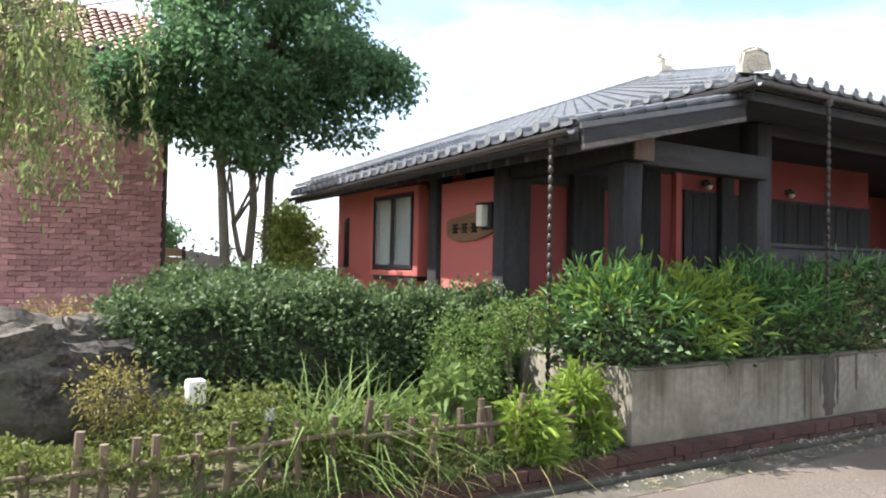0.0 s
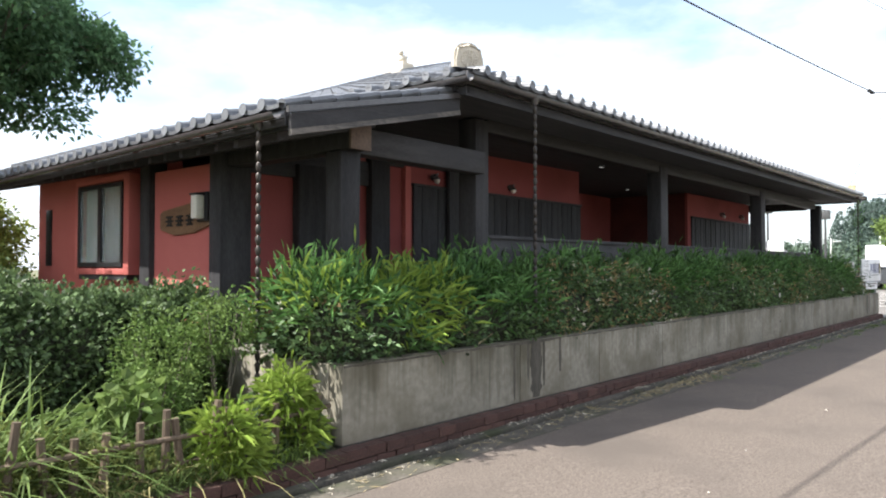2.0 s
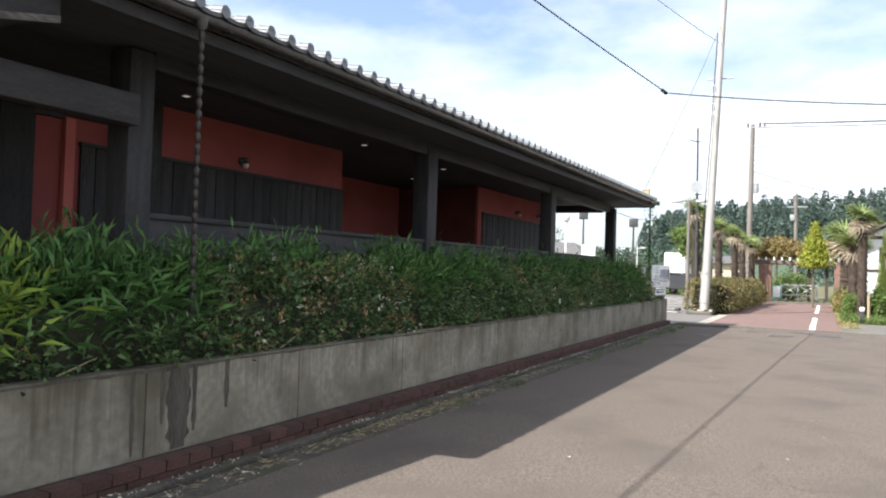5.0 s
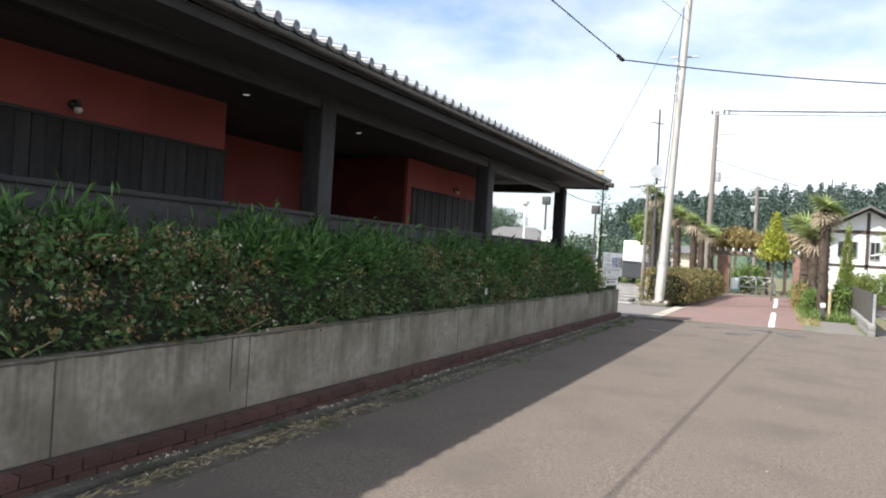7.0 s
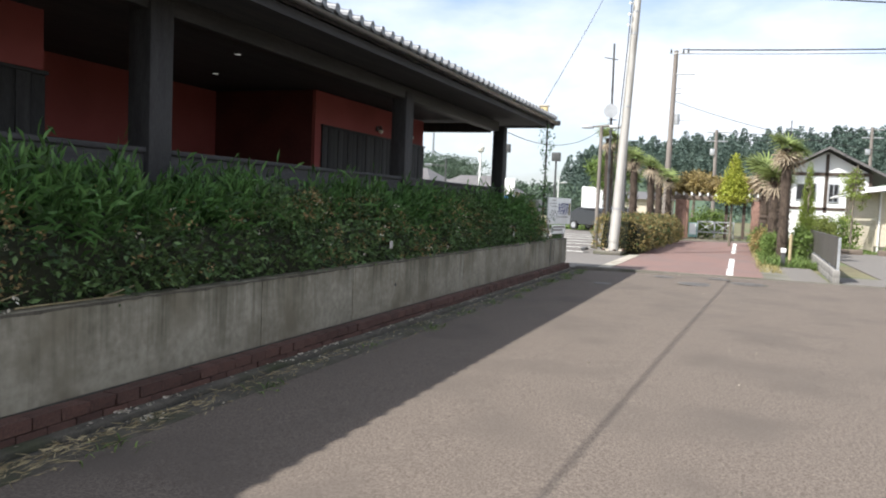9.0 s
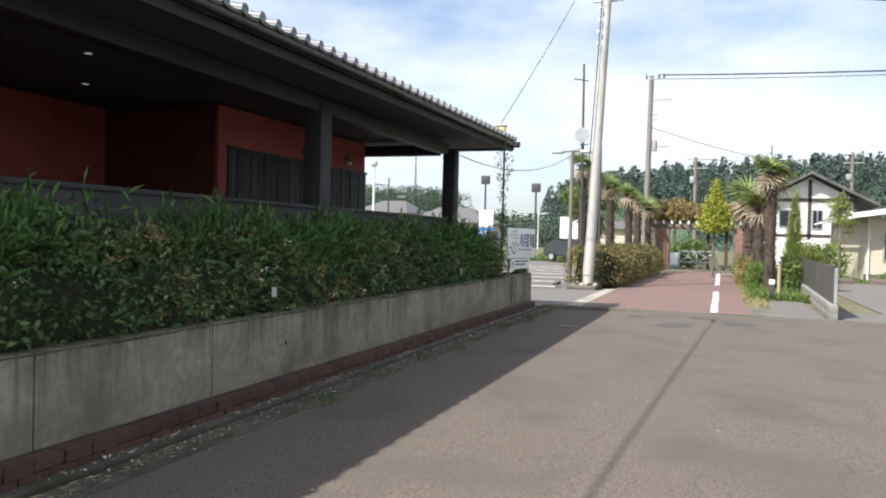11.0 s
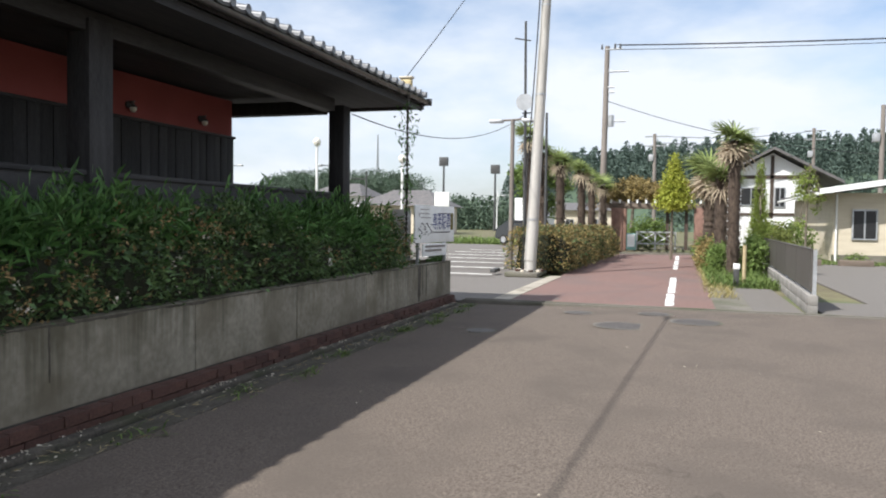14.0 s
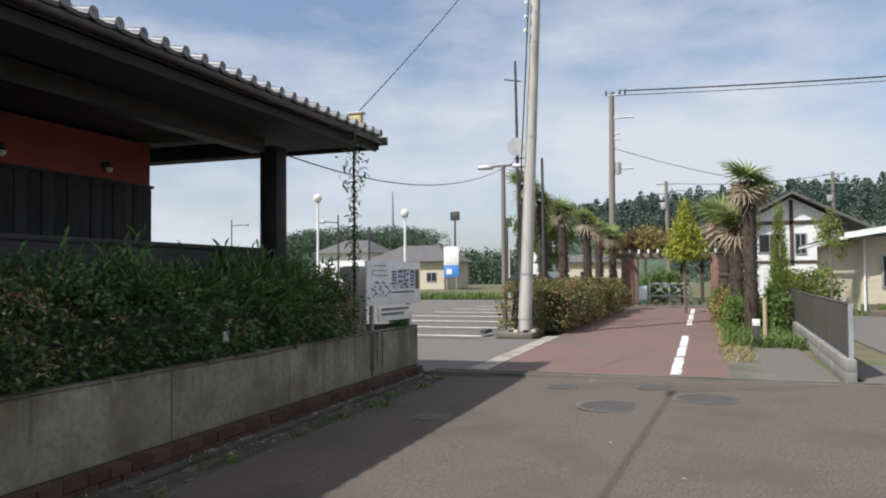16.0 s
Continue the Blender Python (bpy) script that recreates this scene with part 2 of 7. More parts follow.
M_IRON = material("cast_iron", (0.07, 0.062, 0.055), (0.115, 0.10, 0.09), 8, 80, 0.6, 0.5, metal=0.3)
M_POLE = material("pole_concrete", (0.40, 0.38, 0.35), (0.52, 0.50, 0.46), 1.2, 50, 0.85, 0.15, stretch=(2, 2, 0.3), stain=(0.30, 0.28, 0.25), stain_scale=1.5)
M_POLE2 = material("brown_grey_pole", (0.16, 0.14, 0.12), (0.24, 0.21, 0.19), 2, 50, 0.8, 0.15, stretch=(2, 2, 0.3))
M_STEEL = material("galvanised_steel", (0.34, 0.35, 0.36), (0.48, 0.49, 0.50), 4, 60, 0.45, 0.08, metal=0.5)
M_DARKSTEEL = material("dark_painted_steel", (0.045, 0.045, 0.045), (0.08, 0.08, 0.08), 4, 60, 0.5, 0.08)
M_CABLE = material("black_cable", (0.015, 0.015, 0.016), (0.03, 0.03, 0.03), 5, 40, 0.6, 0.0)
M_PANEL = material("grey_fence_panel", (0.066, 0.059, 0.052), (0.090, 0.082, 0.073), 1.2, 60, 0.55, 0.05, stretch=(1, 1, 0.4))
M_BARK = material("grey_bark", (0.10, 0.085, 0.065), (0.20, 0.17, 0.13), 5, 40, 0.9, 0.6, stretch=(2, 2, 0.6))
M_PALMBARK = material("fibrous_palm_trunk", (0.036, 0.026, 0.020), (0.090, 0.066, 0.049), 9, 60, 0.95, 0.8, stretch=(2, 2, 0.5), island=0.25)
M_BAMBOO = material("weathered_bamboo", (0.085, 0.060, 0.040), (0.165, 0.120, 0.080), 3, 30, 0.8, 0.3, stretch=(2, 2, 0.4), pieces=0.25)
M_ROCK = material("dark_garden_rock", (0.030, 0.026, 0.022), (0.115, 0.098, 0.080), 3.5, 28, 0.95, 1.0, stain=(0.062, 0.060, 0.038), stain_scale=3)
M_CLAD = material("pink_split_brick", (0.40, 0.19, 0.185), (0.55, 0.30, 0.29), 4, 50, 0.9, 0.5, island=0.22, pieces=0.22)
M_TERRA = material("terracotta_tile", (0.42, 0.20, 0.15), (0.60, 0.36, 0.28), 4, 50, 0.7, 0.2, island=0.2)
M_FENCEW = material("yellowed_board_fence", (0.34, 0.27, 0.15), (0.48, 0.39, 0.24), 2, 40, 0.8, 0.2, stretch=(0.5, 1, 4))
M_SHEET = material("grey_sheet_fence", (0.40, 0.39, 0.37), (0.52, 0.51, 0.48), 2, 40, 0.6, 0.1)
M_HWHITE = material("white_house_wall", (0.68, 0.68, 0.67), (0.80, 0.80, 0.79), 0.8, 40, 0.85, 0.06)
M_HBEIGE = material("beige_siding", (0.48, 0.42, 0.32), (0.58, 0.52, 0.41), 1, 40, 0.8, 0.1, stretch=(1, 1, 8))
M_BROWN = material("brown_trim", (0.05, 0.035, 0.028), (0.09, 0.065, 0.05), 3, 40, 0.7, 0.1)
M_HROOF = material("dark_house_roof", (0.09, 0.085, 0.085), (0.15, 0.14, 0.135), 2, 30, 0.6, 0.2)
M_PERGOLA = material("reddish_brown_stone", (0.16, 0.09, 0.07), (0.27, 0.16, 0.125), 5, 50, 0.85, 0.3)
M_TIMBER = material("grey_brown_timber", (0.11, 0.085, 0.065), (0.20, 0.16, 0.13), 3, 40, 0.8, 0.2, stretch=(1, 0.5, 3))
M_TEAL = material("teal_board", (0.20, 0.36, 0.33), (0.28, 0.45, 0.42), 3, 40, 0.6, 0.1)
M_SIGNBLUE = material("blue_sign_face", (0.05, 0.20, 0.52), (0.07, 0.25, 0.6), 3, 40, 0.5, 0.0)
M_CARPAINT = material("black_car_paint", (0.012, 0.012, 0.014), (0.02, 0.02, 0.022), 2, 30, 0.2, 0.0, coat=0.8)
M_TYRE = material("tyre_rubber", (0.015, 0.015, 0.015), (0.03, 0.03, 0.03), 5, 60, 0.85, 0.2)
M_LIGHT = lamp_material("downlight_lens", (1.0, 0.97, 0.9), 0.12)
M_LENS = material("milky_lens", (0.70, 0.67, 0.58), (0.80, 0.77, 0.68), 5, 40, 0.4, 0.0)
M_DIRTLINE = material("asphalt_patch", (0.085, 0.076, 0.070), (0.12, 0.108, 0.098), 1.5, 120, 0.9, 0.3)
# plants
L_SASA = leafy("bamboo_grass_leaf", (0.055, 0.125, 0.034), (0.115, 0.215, 0.060), 0.6, rough=0.5, gloss=0.28)
L_SASAY = leafy("young_bamboo_leaf", (0.17, 0.255, 0.035), (0.28, 0.36, 0.07), 0.35)
L_ABELIA = leafy("abelia_leaf", (0.055, 0.105, 0.040), (0.125, 0.185, 0.066), 0.7, rough=0.5, translucent=0.2, gloss=0.3)
L_FLOWER = leafy("abelia_flower", (0.55, 0.48, 0.38), (0.74, 0.68, 0.58), 0.25)
L_CALYX = leafy("abelia_calyx", (0.24, 0.15, 0.065), (0.40, 0.29, 0.14), 0.35)
L_BUSH = leafy("azalea_leaf", (0.066, 0.105, 0.042), (0.115, 0.165, 0.066), 0.6, rough=0.52, gloss=0.26)
# shade between hedge leaves, painted as a near-black inner block
L_SHADE_CORE = material("painted_hedge_shade", (0.018, 0.022, 0.010), (0.035, 0.035, 0.018), 8, 40, 0.95, 0.8)
L_GRASS = leafy("grass_blade", (0.085, 0.135, 0.035), (0.165, 0.22, 0.065), 0.45)
L_DRYGRASS = leafy("dry_grass_blade", (0.26, 0.22, 0.09), (0.38, 0.33, 0.15), 0.3)
L_NANDINA = leafy("nandina_leaf", (0.085, 0.15, 0.035), (0.16, 0.22, 0.06), 0.4)
L_NANDRED = leafy("nandina_orange_leaf", (0.17, 0.15, 0.045), (0.30, 0.25, 0.085), 0.4)
L_GROUND = leafy("ground_cover_leaf", (0.095, 0.120, 0.030), (0.175, 0.195, 0.052), 0.5)
L_TREE = leafy("maple_leaf", (0.075, 0.150, 0.072), (0.135, 0.225, 0.100), 0.4, translucent=0.5)
L_WILLOW = leafy("pendulous_leaf", (0.17, 0.22, 0.09), (0.29, 0.33, 0.13), 0.45, translucent=0.5)
L_GINKGO = leafy("ginkgo_leaf", (0.28, 0.32, 0.05), (0.44, 0.45, 0.08), 0.25)
L_MID = leafy("garden_leaf", (0.12, 0.18, 0.05), (0.20, 0.27, 0.08), 0.4, translucent=0.4)
L_CONIFER = leafy("fresh_green_spray", (0.19, 0.25, 0.055), (0.30, 0.36, 0.095), 0.35, translucent=0.4)
L_AUTUMN = leafy("hedge_leaf", (0.215, 0.175, 0.070), (0.35, 0.265, 0.115), 0.5)
L_PALM = leafy("palm_frond", (0.15, 0.20, 0.065), (0.26, 0.31, 0.11), 0.4, translucent=0.4)
L_PALMDRY = leafy("dead_palm_frond", (0.34, 0.27, 0.19), (0.52, 0.44, 0.33), 0.3)
# distance haze is mixed into these two leaf colours, paler and bluer
L_CEDAR = leafy("hazed_cedar_foliage", (0.070, 0.105, 0.090), (0.115, 0.155, 0.125), 0.15, translucent=0.1)
L_FARTREE = leafy("hazed_far_foliage", (0.060, 0.092, 0.066), (0.100, 0.138, 0.090), 0.4, translucent=0.1)

# ---------------------------------------------------------------- building helpers
BASE = {}
rng = np.random.default_rng(7)


def thing(name, loc, label, category, group="", kind=""):
    ob = new(name)
    ob.location = loc
    BASE[ob.name] = Vector(loc)
    return tagged(ob, label, category, group, kind)


def finish(me, mat, smooth):
    me.materials.append(mat)
    if smooth:
        me.shade_smooth()
        me.set_sharp_from_angle(angle=radians(38))


def part(name, bm, mat, parent, label="", smooth=True):
    """Links a bmesh, given in world metres, as one mesh under a thing or a part."""
    base = BASE[parent.name]
    bmesh.ops.translate(bm, verts=bm.verts, vec=-base)
    me = bpy.data.meshes.new(name)
    bm.to_mesh(me)
    bm.free()
    finish(me, mat, smooth)
    ob = new(name, me)
    ob.parent = parent
    BASE[ob.name] = base
    return tagged(ob, label)


def solid(name, bm, mat, loc, label, category, group="", kind="", smooth=True):
    """A thing of one mesh, given in world metres, with its origin at loc."""
    bmesh.ops.translate(bm, verts=bm.verts, vec=-Vector(loc))
    me = bpy.data.meshes.new(name)
    bm.to_mesh(me)
    bm.free()
    finish(me, mat, smooth)
    ob = new(name, me)
    ob.location = loc
    BASE[ob.name] = Vector(loc)
    return tagged(ob, label, category, group, kind)


def raw(name, verts, faces, mat, parent, label="", kind="stuff", smooth=False):
    """Links arrays of world points and faces as one mesh under a thing."""
    me = bpy.data.meshes.new(name)
    v = np.asarray(verts, dtype=float) - np.array(BASE[parent.name])
    me.from_pydata(v.tolist(), [], [tuple(f) for f in faces])
    finish(me, mat, smooth)
    ob = new(name, me)
    ob.parent = parent
    BASE[ob.name] = BASE[parent.name]
    return tagged(ob, label, kind=kind)


def box(bm, x0, x1, y0, y1, z0, z1, bevel=0.0):
    vs = [bm.verts.new((x, y, z)) for z in (z0, z1) for y in (y0, y1) for x in (x0, x1)]
    fs = [bm.faces.new([vs[i] for i in q]) for q in ((0, 2, 3, 1), (4, 5, 7, 6), (0, 1, 5, 4), (2, 6, 7, 3), (0, 4, 6, 2), (1, 3, 7, 5))]
    if bevel:
        es = list({e for f in fs for e in f.edges})
        bmesh.ops.bevel(bm, geom=es, offset=bevel, segments=2, profile=0.5, affect="EDGES")
    return bm


def bx(*a, bevel=0.0):
    return box(bmesh.new(), *a, bevel=bevel)


def tube(bm, points, radii, n=10, cap=True):
    """A round bar along points with a radius at each."""
    points = [Vector(p) for p in points]
    rings = []
    for i, p in enumerate(points):
        way = (points[min(i + 1, len(points) - 1)] - points[max(i - 1, 0)]).normalized()
        side = way.orthogonal().normalized() if abs(way.z) < 0.9 else Vector((1, 0, 0))
        side = (side - way * side.dot(way)).normalized()
        up = way.cross(side)
        r = radii[i] if hasattr(radii, "__len__") else radii
        rings.append([bm.verts.new(p + (side * math.cos(2 * math.pi * k / n) + up * math.sin(2 * math.pi * k / n)) * r) for k in range(n)])
    for a, b in zip(rings, rings[1:]):
        for k in range(n):
            bm.faces.new((a[k], a[(k + 1) % n], b[(k + 1) % n], b[k]))
    if cap:
        bm.faces.new(rings[0][::-1])
        bm.faces.new(rings[-1])
    return bm


def tb(points, radii, n=10):
    return tube(bmesh.new(), points, radii, n)


def poly(points, thick=None):
    """A flat face through points; thick: pushed down by that much into a slab."""
    bm = bmesh.new()
    f = bm.faces.new([bm.verts.new(p) for p in points])
    if thick:
        g = bmesh.ops.extrude_face_region(bm, geom=[f])
        bmesh.ops.translate(bm, verts=[v for v in g["geom"] if isinstance(v, bmesh.types.BMVert)], vec=(0, 0, -thick))
        bmesh.ops.recalc_face_normals(bm, faces=bm.faces)
    return bm


def unit(v):
    return v / np.maximum(np.linalg.norm(v, axis=1, keepdims=True), 1e-9)


def leaves(P, D, L, W, droop=0.15):
    """Kite-shaped leaves, folded along the rib: roots P, ways D, lengths L, widths W."""
    n = len(P)
    L, W = np.broadcast_to(L, n)[:, None], np.broadcast_to(W, n)[:, None]
    side = unit(np.cross(D, unit(rng.normal(size=(n, 3)) + np.array([0, 0, 1.2]))))
    nor = np.cross(side, D)
    mid, tip = P + D * L * 0.45, P + D * L - np.array([0, 0, 1]) * L * droop
    V = np.stack([P, mid + side * W / 2 + nor * W * 0.12, tip, mid - side * W / 2 + nor * W * 0.12], axis=1).reshape(-1, 3)
    F = np.arange(4 * n).reshape(n, 4)
    return V, np.concatenate([F[:, [0, 1, 2]], F[:, [0, 2, 3]]])


def blades(P, D, L, W, droop=0.6):
    """Long arching blades of three joints."""
    n = len(P)
    L, W = np.broadcast_to(L, n)[:, None], np.broadcast_to(W, n)[:, None]
    flat = D.copy()
    flat[:, 2] = 0
    flat = unit(flat + 1e-4)
    side = np.stack([-flat[:, 1], flat[:, 0], np.zeros(n)], axis=1)
    droop = np.broadcast_to(droop, n)[:, None]
    rows = []
    for u, w in ((0, 0.7), (0.35, 1.0), (0.7, 0.75), (1.0, 0.05)):
        c = P + D * L * u + flat * L * droop * u * u * 0.6 - np.array([0, 0, 1]) * L * droop * u ** 2.4 * 0.75
        rows += [c + side * W * w / 2, c - side * W * w / 2]
    V = np.stack(rows, axis=1).reshape(-1, 3)
    b = (np.arange(n) * 8)[:, None]
    F = np.concatenate([b + np.array([[k, k + 1, k + 3, k + 2]]) for k in (0, 2, 4)])
    return V, F


def sphere_ways(n, up=0.0):
    return unit(rng.normal(size=(n, 3)) + np.array([0, 0, up]))


def blob_points(n, centre, radii, shell=0.75):
    """Points in the outer shell of an ellipsoid, with their outward ways."""
    d = sphere_ways(n)
    r = shell + (1 - shell) * rng.random((n, 1))
    r *= 1 + 0.18 * np.sin(d[:, :1] * 5 + centre[0]) * np.cos(d[:, 1:2] * 4 + centre[1]) + 0.1 * rng.normal(size=(n, 1))
    return np.array(centre) + d * r * np.array(radii), d


def hedge_points(n, x0, x1, y0, y1, z0, z1, round_top=0.2, wob=0.10):
    """Points over the front, back, ends and top of a clipped hedge, with outward ways."""
    lx, ly, lz = x1 - x0, y1 - y0, z1 - z0
    areas = np.array([lx * lz, lx * lz * 0.5, lx * ly * 1.3, ly * lz, ly * lz])
    face = rng.choice(5, n, p=areas / areas.sum())
    u, v = rng.random(n), rng.random(n)
    P, D = np.zeros((n, 3)), np.zeros((n, 3))
    for k, (px, py, pz, d) in enumerate(((u, 0 * u, v, (0, -1, 0.25)), (u, 0 * u + 1, v, (0, 1, 0.25)), (u, v, 0 * u + 1, (0, 0, 1)), (0 * u, u, v, (-1, 0, 0.25)), (0 * u + 1, u, v, (1, 0, 0.25)))):
        m = face == k
        P[m] = np.stack([px, py, pz], 1)[m]
        D[m] = d
    Q = np.stack([x0 + P[:, 0] * lx, y0 + P[:, 1] * ly, z0 + P[:, 2] * lz], 1)
    edge = np.clip(1 - (z1 - Q[:, 2]) / (round_top * 2.5), 0, 1) ** 2
    Q[:, 1] += edge * round_top * np.where(P[:, 1] < 0.5, 1, -1) * (np.abs(P[:, 1] - 0.5) * 2) ** 2
    swell = np.sin(Q[:, 0] * 2.3 + 1) * np.sin(Q[:, 0] * 5.1 + Q[:, 2] * 3) + 0.6 * np.sin(Q[:, 0] * 9 + Q[:, 2] * 7 + Q[:, 1] * 5)
    Q += unit(D) * (swell * wob * 0.5 + rng.normal(size=n) * wob * 0.45 - wob * 0.3)[:, None]
    return Q, unit(D)


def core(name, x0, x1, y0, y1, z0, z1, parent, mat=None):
    """The inside of a hedge: a lumpy block under the leaves, its shade painted near-black."""
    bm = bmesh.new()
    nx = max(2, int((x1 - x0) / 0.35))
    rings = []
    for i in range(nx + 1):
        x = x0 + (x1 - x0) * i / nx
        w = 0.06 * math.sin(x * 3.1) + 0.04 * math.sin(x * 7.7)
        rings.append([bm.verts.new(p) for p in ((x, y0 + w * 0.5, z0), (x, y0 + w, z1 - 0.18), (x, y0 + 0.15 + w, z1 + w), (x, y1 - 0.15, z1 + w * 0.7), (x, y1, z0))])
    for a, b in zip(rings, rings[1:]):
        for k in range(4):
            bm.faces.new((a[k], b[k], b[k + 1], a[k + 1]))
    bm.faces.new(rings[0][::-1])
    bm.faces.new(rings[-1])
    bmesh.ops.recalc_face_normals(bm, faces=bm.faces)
    return part(name, bm, mat or L_SHADE_CORE, parent)


def cone_way(D, spread):
    return unit(D + rng.normal(size=D.shape) * spread)


# ---------------------------------------------------------------- ground
def ground_z(x, y):
    return -0.02 * min(max(y, 0.0), 3.6)


bm = bmesh.new()
cols = []
for x in (-400, -60, 60, 700):
    cols.append([bm.verts.new((x, y, ground_z(x, y) - 0.03)) for y in (-500, 0, 3.6, 500)])
for a, b in zip(cols, cols[1:]):
    for k in range(3):
        bm.faces.new((a[k], b[k], b[k + 1], a[k + 1]))
solid("ground", bm, M_EARTH, (0, 0, 0), "earth and weedy grass reaching the horizon", "ground", kind="structure")


def sheet(name, x0, x1, ys, lift, mat, label, thick=0.05):
    bm = bmesh.new()
    top = [[bm.verts.new((x, y, ground_z(x, y) + lift)) for y in ys] for x in (x0, x1)]
    low = [[bm.verts.new((x, y, ground_z(x, y) + lift - thick)) for y in ys] for x in (x0, x1)]
    for k in range(len(ys) - 1):
        bm.faces.new((top[0][k], top[1][k], top[1][k + 1], top[0][k + 1]))
    for a, b in ((0, 1),):
        for k in range(len(ys) - 1):
            bm.faces.new((top[0][k + 1], low[0][k + 1], low[0][k], top[0][k]))
            bm.faces.new((top[1][k], low[1][k], low[1][k + 1], top[1][k + 1]))
    for j in (0, len(ys) - 1):
        bm.faces.new((top[0][j], low[0][j], low[1][j], top[1][j]))
    bmesh.ops.recalc_face_normals(bm, faces=bm.faces)
    return solid(name, bm, mat, ((x0 + x1) / 2, ys[0], 0), label, name.split("_")[0], kind="structure", smooth=False)


sheet("road", -40, 24.75, (-9.0, 0, 3.2), 0.004, M_ASPHALT, "worn grey-brown asphalt lane with fine gravel texture")
sheet("gutter_strip", -40, 24.75, (3.2, 3.485), 0.008, M_DRAIN, "mossy concrete drain strip along the planter wall")
sheet("road_east", 25.05, 27.2, (-40, -2.5), 0.004, M_LOT, "grey asphalt forecourt beside the path")
sheet("forecourt", 27.2, 44, (-16, -3.6), 0.004, M_LOT, "pale asphalt forecourt in front of the beige house")
sheet("parking_lot", 25.05, 58, (4.2, 30), 0.02, M_LOT, "grey asphalt parking lot with white bay lines")
sheet("apron", 25.05, 31.2, (3.12, 4.2), 0.020, M_LOT, "asphalt entrance apron of the parking lot")
sheet("path", 25.05, 47.5, (-0.85, 0, 2.86), 0.012, M_REDPAVE, "faded red-brown asphalt path")
sheet("path_border", 25.05, 32.0, (2.78, 3.12), 0.022, M_BAND, "pale concrete border band beside the red path")
sheet("path_edge", 25.05, 29.6, (-1.45, -0.85), 0.010, M_KERB, "concrete edging slabs beside the red path")
sheet("slab", 25.05, 29.6, (-2.2, -1.45), 0.014, M_LOT, "asphalt patch between path and low wall")
sheet("far_kerb", 47.5, 48.1, (-1.6, 3.2), 0.10, M_KERB, "pale concrete step at the end of the path", 0.12)
# cross drain with a steel grating between two concrete kerbs
bm = bx(24.75, 24.83, -20, 3.5, -0.10, 0.012)
box(bm, 24.97, 25.05, -20, 3.5, -0.10, 0.014)
solid("drain_kerb", bm, M_KERB, (24.9, 0, 0), "concrete lips of the drain crossing the lane", "drain", kind="structure")
bm = bmesh.new()
for i in range(330):
    y = -14.0 + i * 0.053
    box(bm, 24.835, 24.965, y, y + 0.018, -0.03, 0.002)
solid("drain_grate", bm, M_IRON, (24.9, 0, -0.03), "dark rusty steel drain grating across the lane", "grating", kind="structure", smooth=False)


def road_mark(x0, x1, y, w=0.15):
    bm = bmesh.new()
    n = max(3, int((x1 - x0) / 0.12))
    rows_ = []
    for i in range(n + 1):
        x = x0 + (x1 - x0) * i / n
        j = 0.010 * math.sin(i * 2.3) + 0.008 * math.sin(i * 5.7)
        rows_.append([bm.verts.new((x, y - w / 2 + j, 0.0165)), bm.verts.new((x, y + w / 2 + j * 0.6, 0.0165))])
    for a, b in zip(rows_, rows_[1:]):
        bm.faces.new((a[0], b[0], b[1], a[1]))
    return solid("road_marking", bm, M_LINE, (x0, y, 0.0165), "worn white dash painted on the red path", "road marking", "path dashes", "structure")


for x0, x1 in ((25.2, 27.5), (27.7, 29.4), (29.5, 32.2), (35.9, 38.2), (38.6, 41.6), (42.2, 46.0)):
    road_mark(x0, x1, -0.1 - (x0 - 25) * 0.005)
for i, x in enumerate((31.0, 33.7, 36.4, 39.1, 41.8, 44.5, 47.2)):
    solid("bay_line", bx(x - 0.07, x + 0.07, 4.5, 9.6, 0.018, 0.0245), M_LINE, (x, 4.5, 0.02), "white painted parking bay line", "road marking", "bay lines", "structure")
    if i < 6:
        for y0 in (4.55,):
            bm = bx(x + 0.6, x + 1.2, y0, y0 + 0.16, 0.02, 0.13, bevel=0.03)
            solid("wheel_stop", bm, M_DARKSTEEL, (x + 0.9, y0, 0.02), "dark low wheel stop on the parking bay", "wheel stop", "wheel stops")


def manhole(x, y, r, mat=M_IRON):
    z = ground_z(x, y) + 0.004
    ob = thing("manhole", (x, y, z), "round iron manhole cover set in asphalt", "manhole", "manholes", "structure")
    bm = tb([(x, y, z - 0.01), (x, y, z + 0.005)], [r, r], 28)
    part("cover", bm, mat, ob)
    bm = bmesh.new()
    for k in range(28):
        a, b = 2 * math.pi * k / 28, 2 * math.pi * (k + 1) / 28
        q = [bm.verts.new((x + rr * math.cos(t), y + rr * math.sin(t), z + 0.006)) for rr, t in ((r, a), (r * 1.12, a), (r * 1.12, b), (r, b))]
        bm.faces.new(q)
    part("rim", bm, M_KERB, ob)


for x, y, r in ((22.45, 0.5, 0.36), (21.5, 2.28, 0.19), (23.85, 1.28, 0.22), (23.97, 0.1, 0.24), (23.2, -0.5, 0.34), (25.9, 1.76, 0.22), (25.9, 0.6, 0.18)):
    manhole(x, y, r, M_DIRTLINE if x > 25.1 else M_IRON)
# sunken groove with a near-black floor
solid("drain_groove", bx(-3.0, 24.7, 3.487, 3.57, -0.14, -0.092), M_INK, (11, 3.5, -0.14), "dark groove at the foot of the bricks", "gutter", kind="structure")

